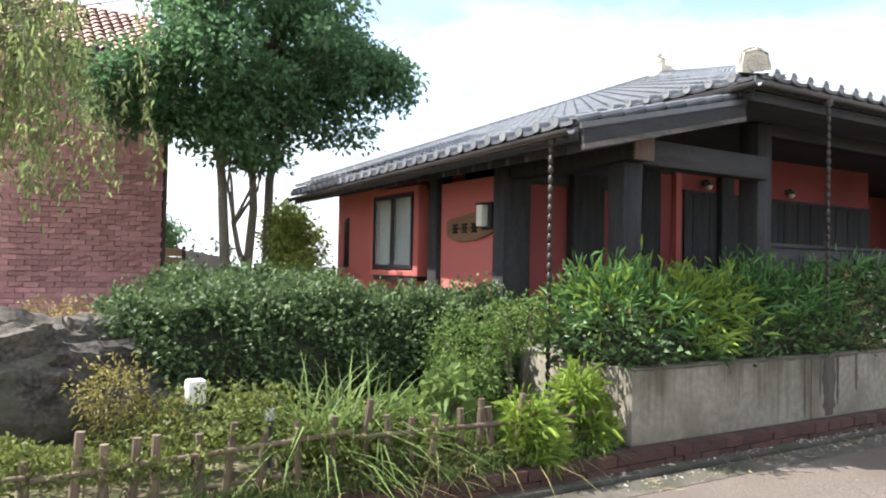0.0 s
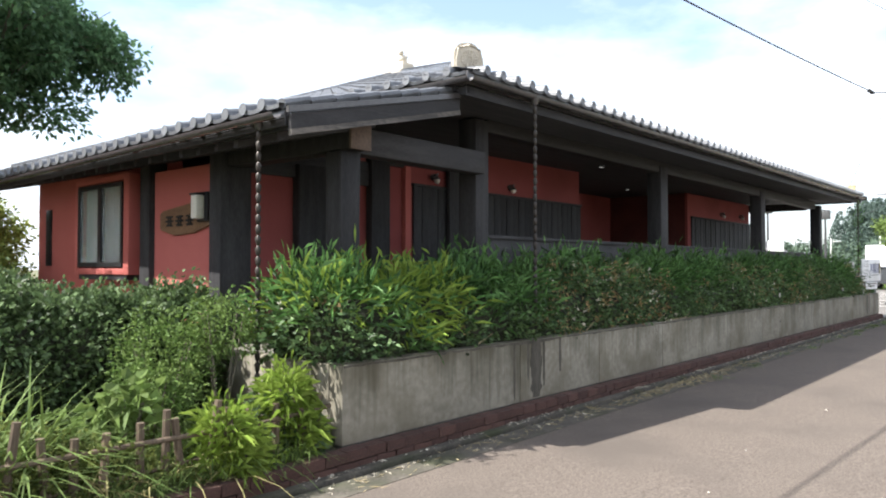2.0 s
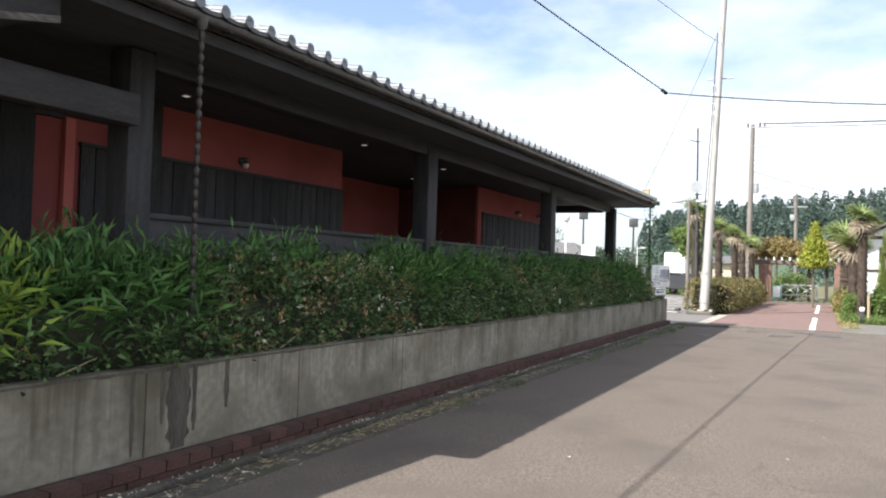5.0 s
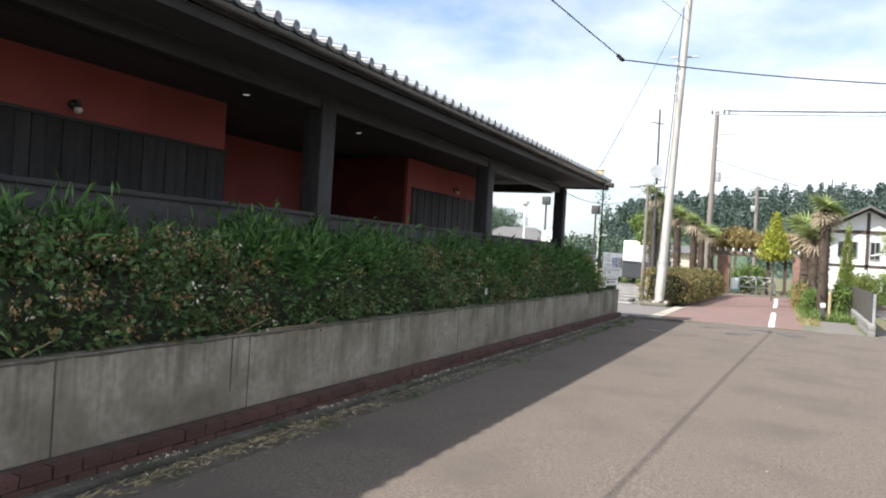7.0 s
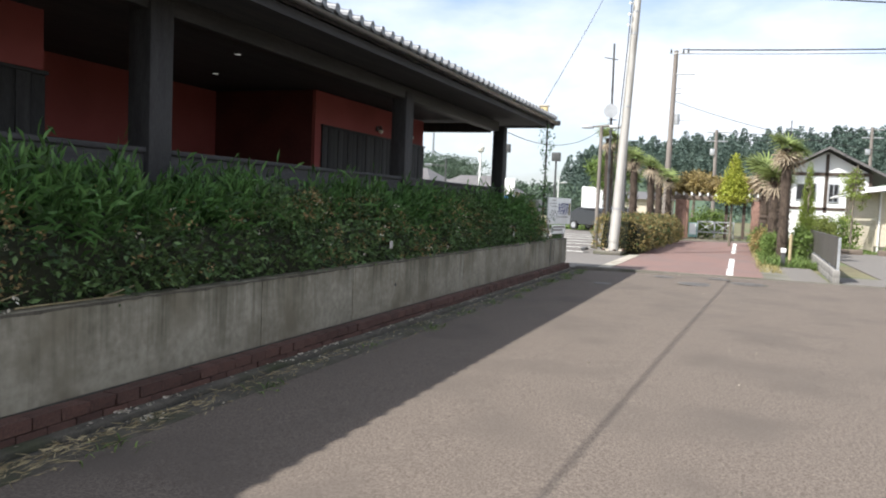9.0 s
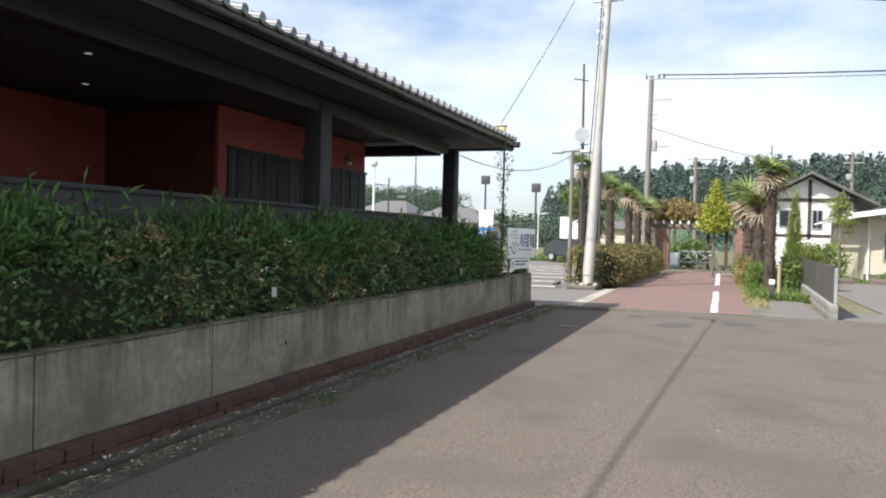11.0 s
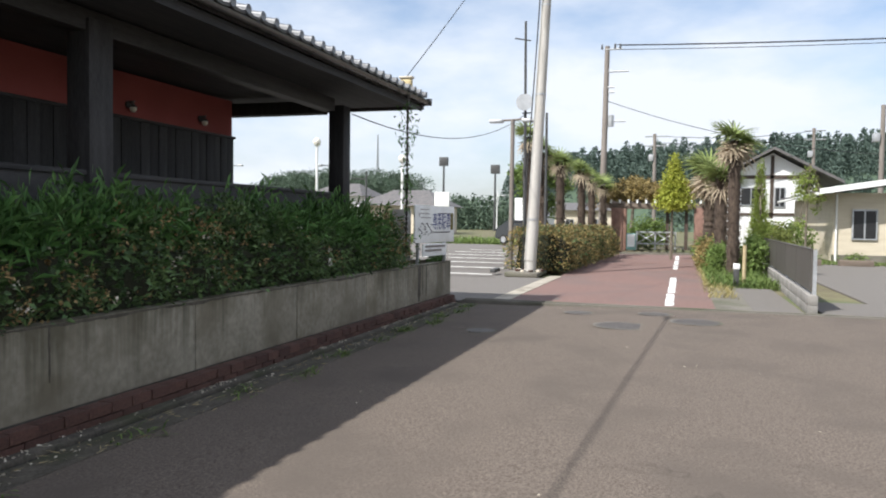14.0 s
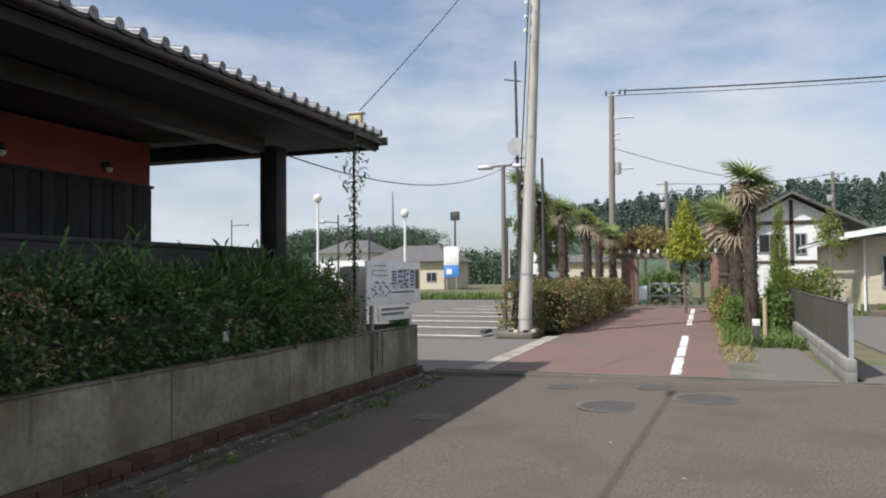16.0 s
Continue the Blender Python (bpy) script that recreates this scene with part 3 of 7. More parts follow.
# ---------------------------------------------------------------- planter wall, brick kerb and hedge
WX0, WX1, WY, WTOP = 3.4, 25.0, 3.80, 0.70
solid("kerb_ledge", bx(-3.0, 24.7, 3.572, 3.68, -0.12, -0.052, bevel=0.01), M_DRAIN, (11, 3.62, -0.12), "dirty concrete ledge below the bricks", "gutter", kind="structure")
planter = thing("planter_wall", (14, WY, -0.07), "weathered board-marked concrete planter wall with dark run-off stains", "wall", kind="structure")
cuts = (3.4, 5.83, 7.5, 9.32, 12.03, 13.75, 17.39, 19.2, 21.11, 22.72, 25.0)
for a, b in zip(cuts, cuts[1:]):
    bm = bx(a + 0.006, b - 0.006, WY, WY + 0.15, 0.085, WTOP, bevel=0.008)
    part("panel", bm, M_CONC, planter)
part("joint_filler", bx(3.42, 24.98, WY + 0.012, WY + 0.13, 0.06, WTOP - 0.01), M_CONC_DARK, planter)
part("end_panel", bx(3.4, 3.55, WY + 0.152, 6.2, 0.0, WTOP - 0.003, bevel=0.008), M_CONC, planter)
part("end_panel", bx(24.85, 25.0, WY + 0.152, 6.4, 0.0, WTOP - 0.003, bevel=0.008), M_CONC, planter)
# dark run-off stains: thin crusts on the concrete face
def run_off(x, w, z0, z1, lift):
    bm = bmesh.new()
    rows_ = []
    ph = rng.uniform(0, 6)
    for i in range(13):
        z = z1 - (z1 - z0) * i / 12
        ww = w * (0.85 + 0.12 * math.sin(i * 0.9 + ph) + 0.08 * math.sin(i * 2.3 + ph)) / 2 * (1 if i < 11 else 0.6)
        rows_.append([bm.verts.new((x - ww, WY - lift, z)), bm.verts.new((x + ww, WY - lift, z))])
    for p, q in zip(rows_, rows_[1:]):
        bm.faces.new((p[0], p[1], q[1], q[0]))
    part("stain", bm, M_STAIN, planter, "black run-off stain")


for x, w, z0 in ((6.12, 0.24, 0.10), (6.27, 0.05, 0.2), (5.97, 0.04, 0.3), (5.72, 0.035, 0.12), (6.60, 0.06, 0.32), (23.25, 0.16, 0.1), (23.42, 0.05, 0.2), (23.6, 0.06, 0.15), (15.8, 0.02, 0.3), (9.1, 0.015, 0.25)):
    run_off(x, w, z0, WTOP - 0.008, 0.003)
# grimy crust along the top edge
bm = bmesh.new()
rows_ = []
for i in range(430):
    x = WX0 + 0.02 + i * 0.05
    d = 0.012 + 0.018 * abs(noise.noise(Vector((x * 2.1, 0, 0)))) + 0.035 * max(0, noise.noise(Vector((x * 0.9, 4, 0)))) + 0.012 * noise.noise(Vector((x * 9, 7, 0)))
    rows_.append([bm.verts.new((x, WY - 0.0022, WTOP - 0.006)), bm.verts.new((x, WY - 0.0022, WTOP - 0.006 - d))])
for p, q in zip(rows_, rows_[1:]):
    bm.faces.new((p[0], p[1], q[1], q[0]))
part("grime", bm, M_STAIN, planter, "dark mossy grime along the top edge")
solid("planter_soil", bx(3.56, 24.84, WY + 0.16, 5.0, -0.05, 0.62), M_EARTH, (14, 4.4, -0.05), "dark soil filling the planter", "soil", kind="structure")

kerb = thing("brick_kerb", (11, 3.72, -0.07), "two courses of old red brick under the planter wall", "kerb", kind="structure")
part("mortar_bed", bx(-3.0, 25.0, 3.715, 3.95, -0.09, 0.055), M_MORTAR, kerb)


def brick_mesh(lx, ly, lz):
    bm = bx(-lx / 2, lx / 2, 0, ly, 0, lz)
    for v in bm.verts:
        v.co += Vector([rng.normal() * 0.003 for _ in range(3)])
    me = bpy.data.meshes.new("brick")
    bm.to_mesh(me)
    bm.free()
    me.materials.append(M_BRICK)
    return me


BRICKS = [brick_mesh(0.207, 0.124, 0.080) for _ in range(5)]


def place_brick(x, y, z):
    ob = new("brick", BRICKS[int(rng.integers(5))])
    ob.parent = kerb
    ob.location = Vector((x, y + rng.normal() * 0.003, z)) - BASE[kerb.name]
    ob.rotation_euler = (0, 0, rng.normal() * 0.01)


hedge = thing("planter_hedge", (14, 4.3, 0.62), "long hedge of dwarf bamboo and flowering abelia in the planter", "hedge")
core("shade_core", 3.45, 22.85, 4.06, 4.75, 0.55, 1.20, hedge)
P, D = hedge_points(38000, 3.35, 23.0, 3.88, 4.85, 0.70, 1.41, 0.24, 0.26)
P[:, 2] -= np.clip((7.5 - P[:, 0]) / 2.5, 0, 1) * 0.10 * (P[:, 2] - 0.7) / 0.7
patch = np.sin(P[:, 0] * 1.25 + 0.5) + 0.55 * np.sin(P[:, 0] * 3.3) + (P[:, 2] - 1.05) * 4.2 + rng.normal(size=len(P)) * 0.45
patch += np.where(P[:, 0] < 4.7, 2.4, np.where(P[:, 0] < 5.6, 1.6, 0))
bulge = np.clip(1 - np.abs(P[:, 0] - 4.2) / 1.1, 0, 1)
P += D * bulge[:, None] * 0.07
sasa = patch > 1.25
young = sasa & (P[:, 2] > 0.80) & (rng.random(len(P)) < np.where(P[:, 0] < 4.2, 0.22, np.clip((5.35 - P[:, 0]) * 1.6, 0, 0.8)))
for m, mat, name, L, W, up in ((sasa & ~young, L_SASA, "bamboo_leaves", (0.13, 0.23), 0.028, 0.55), (young, L_SASAY, "young_bamboo_leaves", (0.13, 0.24), 0.030, 0.5), (~sasa, L_ABELIA, "abelia_leaves", (0.045, 0.085), 0.036, 0.4)):
    p, d = P[m], D[m]
    if name == "abelia_leaves":
        p, d = np.concatenate([p, p + rng.normal(size=p.shape) * 0.035]), np.concatenate([d, d])
    w = cone_way(d + np.array([0, 0, up]), 0.7)
    V, F = leaves(p, w, rng.uniform(L[0], L[1], len(p)), W, 0.22)
    raw(name, V, F, mat, hedge)
flowering = np.sin(P[:, 0] * 0.83 + 1.1) + 0.7 * np.sin(P[:, 0] * 2.9) + (P[:, 2] - 0.98) * 2.2 + rng.normal(size=len(P)) * 0.8
for name, mat, share, k, loose, L, label in (("calyx", L_CALYX, 0.085, 12, 0.032, (0.024, 0.046), "tan papery calyx clusters"), ("blossom", L_FLOWER, 0.028, 4, 0.016, (0.026, 0.044), "small white flowers")):
    m = ~sasa & (flowering > 0.2) & (rng.random(len(P)) < share) & (P[:, 2] < 1.42)
    p = np.repeat(P[m], k, axis=0) + rng.normal(size=(m.sum() * k, 3)) * loose + np.repeat(D[m], k, axis=0) * 0.085
    V, F = leaves(p, cone_way(np.repeat(D[m], k, axis=0), 0.8), rng.uniform(L[0], L[1], len(p)), 0.022, 0.1)
    raw(name, V, F, mat, hedge, label)
# shoots standing above the clipped top
n = 420
x = rng.uniform(3.4, 22.9, n)
p = np.stack([x, rng.uniform(3.95, 4.75, n), np.where(x < 7, 1.18, 1.30)], 1)
w = cone_way(np.tile([0, -0.15, 1.0], (n, 1)), 0.35)
V, F = blades(p, w, rng.uniform(0.14, 0.30, n), 0.020, 0.5)
raw("shoot_growth", V, F, L_SASA, hedge)

# ---------------------------------------------------------------- restaurant building
FLOOR = 0.62
SOF = 3.31


def west_roof(x):
    return 2.68 + 0.235 * (x - 3.2)


house = thing("restaurant_building", (13, 7, -0.07), "single-storey red-walled building with black timber veranda and grey tiled hip roof", "building", kind="structure")
part("floor_slab", bx(4.0, 22.9, 5.0, 12.0, -0.07, FLOOR), M_KERB, house)
SY = 6.70
# south wall: red plaster behind, darkened for veranda shade, dark boarding below
part("wall", bx(6.2, 12.16, SY, SY + 0.2, FLOOR, SOF), M_RED_SHADED, house, "red plaster wall with veranda shade put into its colour")
part("wall", bx(4.23, 6.198, SY, SY + 0.2, FLOOR, 2.85), M_RED_SHADED, house, "red plaster wall with veranda shade put into its colour")
part("wall", bx(17.55, 22.27, SY, SY + 0.2, FLOOR, SOF), M_RED_SHADED, house, "red plaster wall with veranda shade put into its colour")
part("wall", bx(11.96, 12.16, SY + 0.2, 8.8, FLOOR, SOF), M_RED_SHADED, house)
# return wall of the recess, its shadow put into the colour
part("wall", bx(17.55, 17.75, SY + 0.2, 8.8, FLOOR, SOF), M_RED_RECESS, house)
part("wall", bx(17.535, 17.549, SY + 0.06, 8.8, FLOOR, SOF), M_RED_RECESS, house)
part("wall", bx(12.16, 17.55, 8.8, 9.0, FLOOR, SOF), M_RED_SHADED, house)
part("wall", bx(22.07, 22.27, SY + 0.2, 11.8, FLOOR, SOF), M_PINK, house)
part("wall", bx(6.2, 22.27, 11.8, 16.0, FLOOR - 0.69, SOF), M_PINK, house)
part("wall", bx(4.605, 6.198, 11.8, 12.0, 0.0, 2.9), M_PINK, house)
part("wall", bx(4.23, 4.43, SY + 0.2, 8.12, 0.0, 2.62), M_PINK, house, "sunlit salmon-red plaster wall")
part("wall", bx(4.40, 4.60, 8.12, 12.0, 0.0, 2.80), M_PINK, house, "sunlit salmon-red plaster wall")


def boarding(x0, x1, z0, z1, y):
    """Dark vertical boards, each a piece of its own, with a cap rail."""
    n = max(1, round((x1 - x0) / 0.18))
    w = (x1 - x0) / n
    for i in range(n):
        part("board", bx(x0 + i * w + 0.004, x0 + (i + 1) * w - 0.004, y - 0.035 - 0.006 * (i % 2), y - 0.002, z0, z1, bevel=0.004), M_WOOD, house)
    part("cap_rail", bx(x0 - 0.02, x1 + 0.02, y - 0.06, y - 0.002, z1, z1 + 0.04, bevel=0.006), M_WOODX, house)


boarding(7.37, 12.16, FLOOR, 2.62, SY)
boarding(17.75, 22.27, FLOOR, 2.70, SY)
# dark header boards over the low red fields by the entrance
part("header", bx(4.55, 6.45, SY - 0.06, SY - 0.002, 2.54, 2.86), M_WOODX, house)
part("header", bx(6.45, 7.15, SY - 0.06, SY - 0.002, 2.86, SOF), M_WOODX, house)
part("header", bx(7.15, 8.2, SY - 0.06, SY - 0.002, 2.90, SOF), M_WOODX, house)
part("pier", bx(4.12, 4.52, SY - 0.16, SY + 0.06, 0.0, 2.75, bevel=0.01), M_WOOD, house, "black square timber pier")
part("pier", bx(5.22, 5.74, SY - 0.14, SY - 0.002, FLOOR, 2.7, bevel=0.01), M_WOOD, house, "black square timber pier")
part("pier", bx(6.45, 6.80, SY - 0.12, SY - 0.002, FLOOR, 2.9, bevel=0.01), M_WOOD, house, "black square timber pier")
part("jamb", bx(7.16, 7.27, SY - 0.07, SY - 0.002, FLOOR, 2.88), M_PINK, house)
part("pier", bx(8.08, 8.36, SY - 0.12, SY - 0.042, FLOOR, SOF, bevel=0.01), M_WOOD, house, "black square timber pier")
part("pier", bx(4.16, 4.40, 8.13, 8.36, 0.0, 2.75, bevel=0.01), M_WOOD, house, "black square timber pier")
# veranda posts, plates and low wall
PY = 4.98
for x0, x1, y0, y1, z0, z1 in ((6.46, 6.72, PY - 0.13, PY + 0.13, FLOOR, 3.22), (11.72, 12.02, PY - 0.13, PY + 0.13, FLOOR, 3.22), (17.28, 17.58, PY - 0.13, PY + 0.13, FLOOR, 3.22), (22.47, 22.73, PY - 0.17, PY + 0.09, FLOOR, 3.22)):
    part("post", bx(x0, x1, y0, y1, z0, z1, bevel=0.015), M_WOOD, house, "black-stained square timber post")
bm = bx(4.17, 4.41, 4.66, 4.90, 0.0, 2.55, bevel=0.02)
bmesh.ops.subdivide_edges(bm, edges=bm.edges, cuts=3, use_grid_fill=True)
for v in bm.verts:
    v.co += Vector((noise.noise(v.co * 9), noise.noise(v.co * 9 + Vector((7, 1, 3))), 0)) * 0.02
part("entrance_post", bm, M_WOOD, house, "rough adze-hewn black timber post")
part("beam", bx(6.74, 22.30, PY - 0.10, PY + 0.10, 3.10, 3.30, bevel=0.012), M_WOODX, house)
part("beam", bx(22.42, 22.64, PY + 0.19, 11.9, 3.10, 3.30, bevel=0.012), M_WOOD, house)
part("beam", bx(4.2, 6.45, 4.70, 4.88, 2.54, 2.80, bevel=0.015), M_WOODX, house)
part("beam", bx(4.18, 4.42, 4.56, 6.50, 2.552, 2.79, bevel=0.015), M_WOOD, house)
part("beam_end", bx(4.17, 4.43, 4.53, 4.562, 2.545, 2.80, bevel=0.006), M_ENDGRAIN, house, "bare weathered beam end")
part("low_wall", bx(6.74, 22.30, PY - 0.07, PY + 0.05, FLOOR - 0.05, 1.80), M_WOODX, house, "dark timber veranda parapet")
part("low_wall_cap", bx(6.74, 22.31, PY - 0.10, PY + 0.08, 1.80, 1.85, bevel=0.008), M_WOODX, house)
part("low_wall", bx(22.45, 22.60, PY + 0.19, SY, FLOOR, 1.85), M_WOOD, house, "dark timber veranda parapet")

# ceiling under the eaves
bm = poly([(5.3, 4.22, 3.27), (23.85, 4.22, 3.42), (23.85, 12.2, 3.42), (5.3, 12.2, 3.27)], 0.03)
part("soffit", bm, M_SOFFIT, house, "black boarded eaves ceiling")
bm = poly([(3.35, 4.35, west_roof(3.35) - 0.10), (5.4, 4.35, west_roof(5.4) - 0.10), (5.4, 12.0, west_roof(5.4) - 0.10), (3.6, 12.0, west_roof(3.6) - 0.10)], 0.03)
part("soffit", bm, M_SOFFIT, house, "black boarded eaves ceiling")
for i in range(24):
    y = 4.55 + i * 0.32
    x0 = 3.38 + 0.03 * (y - 4.3)
    bm = bmesh.new()
    a = [bm.verts.new((xx, yy, west_roof(xx) - 0.135 - dz)) for dz in (0, 0.07) for yy in (y, y + 0.055) for xx in (x0, 4.5)]
    for q in ((0, 1, 3, 2), (4, 6, 7, 5), (0, 4, 5, 1), (2, 3, 7, 6), (0, 2, 6, 4), (1, 5, 7, 3)):
        bm.faces.new([a[k] for k in q])
    part("rafter", bm, M_WOODX, house)
# downlights in the ceiling
for x, y in ((8.1, 5.95), (11.65, 5.95), (17.65, 5.72), (21.1, 5.65), (14.6, 6.1), (15.9, 7.5)):
    z = 3.27 + 0.15 * (x - 5.3) / 18.55 - 0.03
    ob = thing("downlight", (x, y, z - 0.012), "small round recessed downlight in the black ceiling", "lamp", "downlights")
    part("ring", tb([(x, y, z - 0.014), (x, y, z + 0.002)], [0.058, 0.062], 16), M_DARKSTEEL, ob)
    part("lens", tb([(x, y, z - 0.018), (x, y, z - 0.0142)], [0.042, 0.042], 16), M_LIGHT, ob)


# wall lamps
def wall_lamp(x, z, y):
    ob = thing("wall_lamp", (x, y, z), "small white-globed wall lamp under a dark cap", "lamp", "wall lamps")
    part("back_plate", tb([(x, y, z + 0.06), (x, y - 0.025, z + 0.06)], [0.05, 0.045], 14), M_DARKSTEEL, ob)
    part("cap", tb([(x, y - 0.03, z + 0.09), (x, y - 0.09, z + 0.09), (x, y - 0.09, z + 0.02)], [0.018, 0.03, 0.055], 12), M_DARKSTEEL, ob)
    bm = bmesh.new()
    bmesh.ops.create_uvsphere(bm, u_segments=12, v_segments=8, radius=0.045, matrix=Matrix.Translation((x, y - 0.09, z)))
    part("globe", bm, M_LENS, ob)


for x, z, y in ((9.8, 2.74, SY), (19.9, 2.84, SY), (21.43, 2.86, SY), (7.75, 2.72, SY - 0.06)):
    wall_lamp(x, z, y)

# roof slabs
APEX = Vector((15.0, 14.05, 7.02))
SE_A, SE_B = Vector((5.30, 4.05, 3.36)), Vector((24.06, 4.05, 3.52))
NE, NWM = Vector((24.06, 16.6, 3.52)), Vector((5.30, 16.6, 3.36))
WS, NW = Vector((3.20, 4.26, 2.70)), Vector((3.62, 12.2, 2.70))
LOW_A, LOW_B = Vector((5.36, 4.27, 3.20)), Vector((5.36, 12.0, 3.10))
for pts in ((SE_A, SE_B, APEX), (SE_B, NE, APEX), (NE, NWM, APEX), (NWM, SE_A, APEX), (WS, LOW_A, LOW_B, NW)):
    part("roof_slab", poly(pts, 0.06), M_TILE, house)


def tile_field(name, origin, along, count, pitch, plane_up, top_of, course=0.26):
    """Rows of pan tiles with round rolls, laid course over course up a slope."""
    V, F = [], []
    along, up = along.normalized(), plane_up.normalized()
    nor = along.cross(up).normalized()
    if nor.z < 0:
        nor = -nor
    prof = [(0.0, 0.012), (0.09, 0.0), (0.17, 0.012), (0.19, 0.045), (0.225, 0.062), (0.26, 0.045), (0.275, 0.012)]
    for c in range(count):
        length, start = top_of(c)
        n = max(1, int(length / course))
        for r in range(n):
            a, b = start + r * course, min(start + (r + 1) * course + 0.04, start + length)
            base = len(V)
            for u, lift in ((a, 0.030), (b, 0.004)):
                for s, h in prof:
                    V.append(origin + along * (c * pitch + s * pitch / 0.275) + up * u + nor * (h + lift))
            for s, h in prof:
                V.append(origin + along * (c * pitch + s * pitch / 0.275) + up * a + nor * (h * 0.3 + 0.0))
            k = len(prof)
            for i in range(k - 1):
                F.append((base + i, base + i + 1, base + k + i + 1, base + k + i))
                F.append((base + 2 * k + i, base + 2 * k + i + 1, base + i + 1, base + i))
    return raw(name, [tuple(v) for v in V], F, M_TILE, house, "overlapping grey glazed roof tiles", "stuff")


span = SE_B - SE_A
NS, NW_, NM = 68, 29, 45
south_up = Vector((0, APEX.y - 4.05, APEX.z - 3.44))
west_up = Vector((APEX.x - 5.30, 0, APEX.z - 3.36))
wdir, mdir = NW - WS, NWM - SE_A


def south_len(c):
    x = SE_A.x + span.x * (c + 0.5) / NS
    return max(0.3, south_up.length * min((x - SE_A.x) / (APEX.x - SE_A.x), (SE_B.x - x) / (SE_B.x - APEX.x))), -0.05


def west_len(c):
    y = SE_A.y + mdir.y * (c + 0.5) / NM
    return max(0.3, west_up.length * min((y - SE_A.y) / (APEX.y - SE_A.y), (NWM.y - y) / (NWM.y - APEX.y))), -0.05


tile_field("roof_tiles", SE_A + Vector((0, 0, 0.035)), span, NS, span.length / NS, south_up, south_len)
tile_field("roof_tiles", SE_A + Vector((0, 0, 0.02)), mdir, NM, mdir.length / NM, west_up, west_len)
tile_field("roof_tiles", WS + Vector((0, 0, 0.02)), wdir, NW_, wdir.length / NW_, Vector((2.16, 0, 0.48)), lambda c: (2.1, -0.05))


# round end tiles along the eaves, each a piece
def end_tile_mesh():
    bm = bmesh.new()
    tube(bm, [(0, -0.06, 0), (0, 0.06, 0.02)], [0.046, 0.05], 10)
    tube(bm, [(0, -0.072, 0), (0, -0.058, 0)], [0.052, 0.052], 10)
    me = bpy.data.meshes.new("eave_tile")
    bm.to_mesh(me)
    bm.free()
    finish(me, M_TILE, True)
    return me


EAVE_TILE = end_tile_mesh()
for c in range(NS):
    p = SE_A + span * ((c + 0.82) / NS) + Vector((0, 0.0, 0.083))
    ob = new("eave_tile", EAVE_TILE)
    ob.parent, ob.location = house, p - BASE[house.name]
for c in range(NW_):
    p = WS + wdir * ((c + 0.82) / NW_) + Vector((0.0, 0, 0.065))
    ob = new("eave_tile", EAVE_TILE)
    ob.parent, ob.location, ob.rotation_euler = house, p - BASE[house.name], (0, 0, -math.pi / 2)
for c in range(14):
    p = SE_A + mdir * ((c + 0.82) / NM) + Vector((0.0, 0, 0.065))
    ob = new("eave_tile", EAVE_TILE)
    ob.parent, ob.location, ob.rotation_euler = house, p - BASE[house.name], (0, 0, -math.pi / 2)


# ridges and hips: stacked ridge tiles with a round cap
def ridge(a, b, r=0.09):
    bm = bmesh.new()
    n = max(2, int((b - a).length / 0.3))
    for i in range(n):
        p, q = a.lerp(b, i / n), a.lerp(b, (i + 1) / n)
        tube(bm, [p + Vector((0, 0, 0.07)), q + Vector((0, 0, 0.07)), q + Vector((0, 0, 0.07))], [r, r * 0.9, r * 0.88], 10)
        side = (b - a).cross(Vector((0, 0, 1))).normalized() * (r * 1.25)
        for dz in (0.0,):
            vs = [bm.verts.new(v) for v in (p - side, p + side, q + side, q - side, p - side + Vector((0, 0, 0.09)), p + side + Vector((0, 0, 0.09)), q + side + Vector((0, 0, 0.09)), q - side + Vector((0, 0, 0.09)))]
            for f in ((4, 5, 6, 7), (0, 1, 5, 4), (2, 3, 7, 6), (1, 2, 6, 5), (3, 0, 4, 7)):
                bm.faces.new([vs[k] for k in f])
    return part("ridge_tiles", bm, M_TILE, house)


ridge(SE_A + Vector((0.25, 0.25, 0.1)), APEX)
ridge(NWM + Vector((0.25, -0.25, 0.1)), APEX)
ridge(SE_B + Vector((-0.25, 0.25, 0.1)), APEX)
# verge from the low west eave up to the corner
vdir = LOW_A - WS
bm = bmesh.new()
for i in range(8):
    p, q = WS + vdir * (i / 8), WS + vdir * ((i + 1) / 8)
    tube(bm, [p + Vector((0, 0.03, 0.06 - 0.008)), q + Vector((0, 0.03, 0.06 + 0.008))], [0.045, 0.038], 8)
part("verge_tiles", bm, M_TILE, house)


def board_between(name, a, b, drop0, drop1, out, thick, mat, label=""):
    """A board standing under the line a-b, from drop0 to drop1 below it."""
    bm = bmesh.new()
    o, t = Vector(out), Vector(out).normalized() * thick
    ends = []
    for p in (a, b):
        ends.append([bm.verts.new(p + o - Vector((0, 0, d)) + k) for d in (drop0, drop1) for k in (Vector((0, 0, 0)), t)])
    e, f = ends
    for q in ((e[0], e[1], f[1], f[0]), (e[2], f[2], f[3], e[3]), (e[1], e[3], f[3], f[1]), (e[0], f[0], f[2], e[2]), (e[0], e[2], e[3], e[1]), (f[0], f[1], f[3], f[2])):
        bm.faces.new(q)
    bmesh.ops.recalc_face_normals(bm, faces=bm.faces)
    return part(name, bm, mat, house, label, smooth=False)


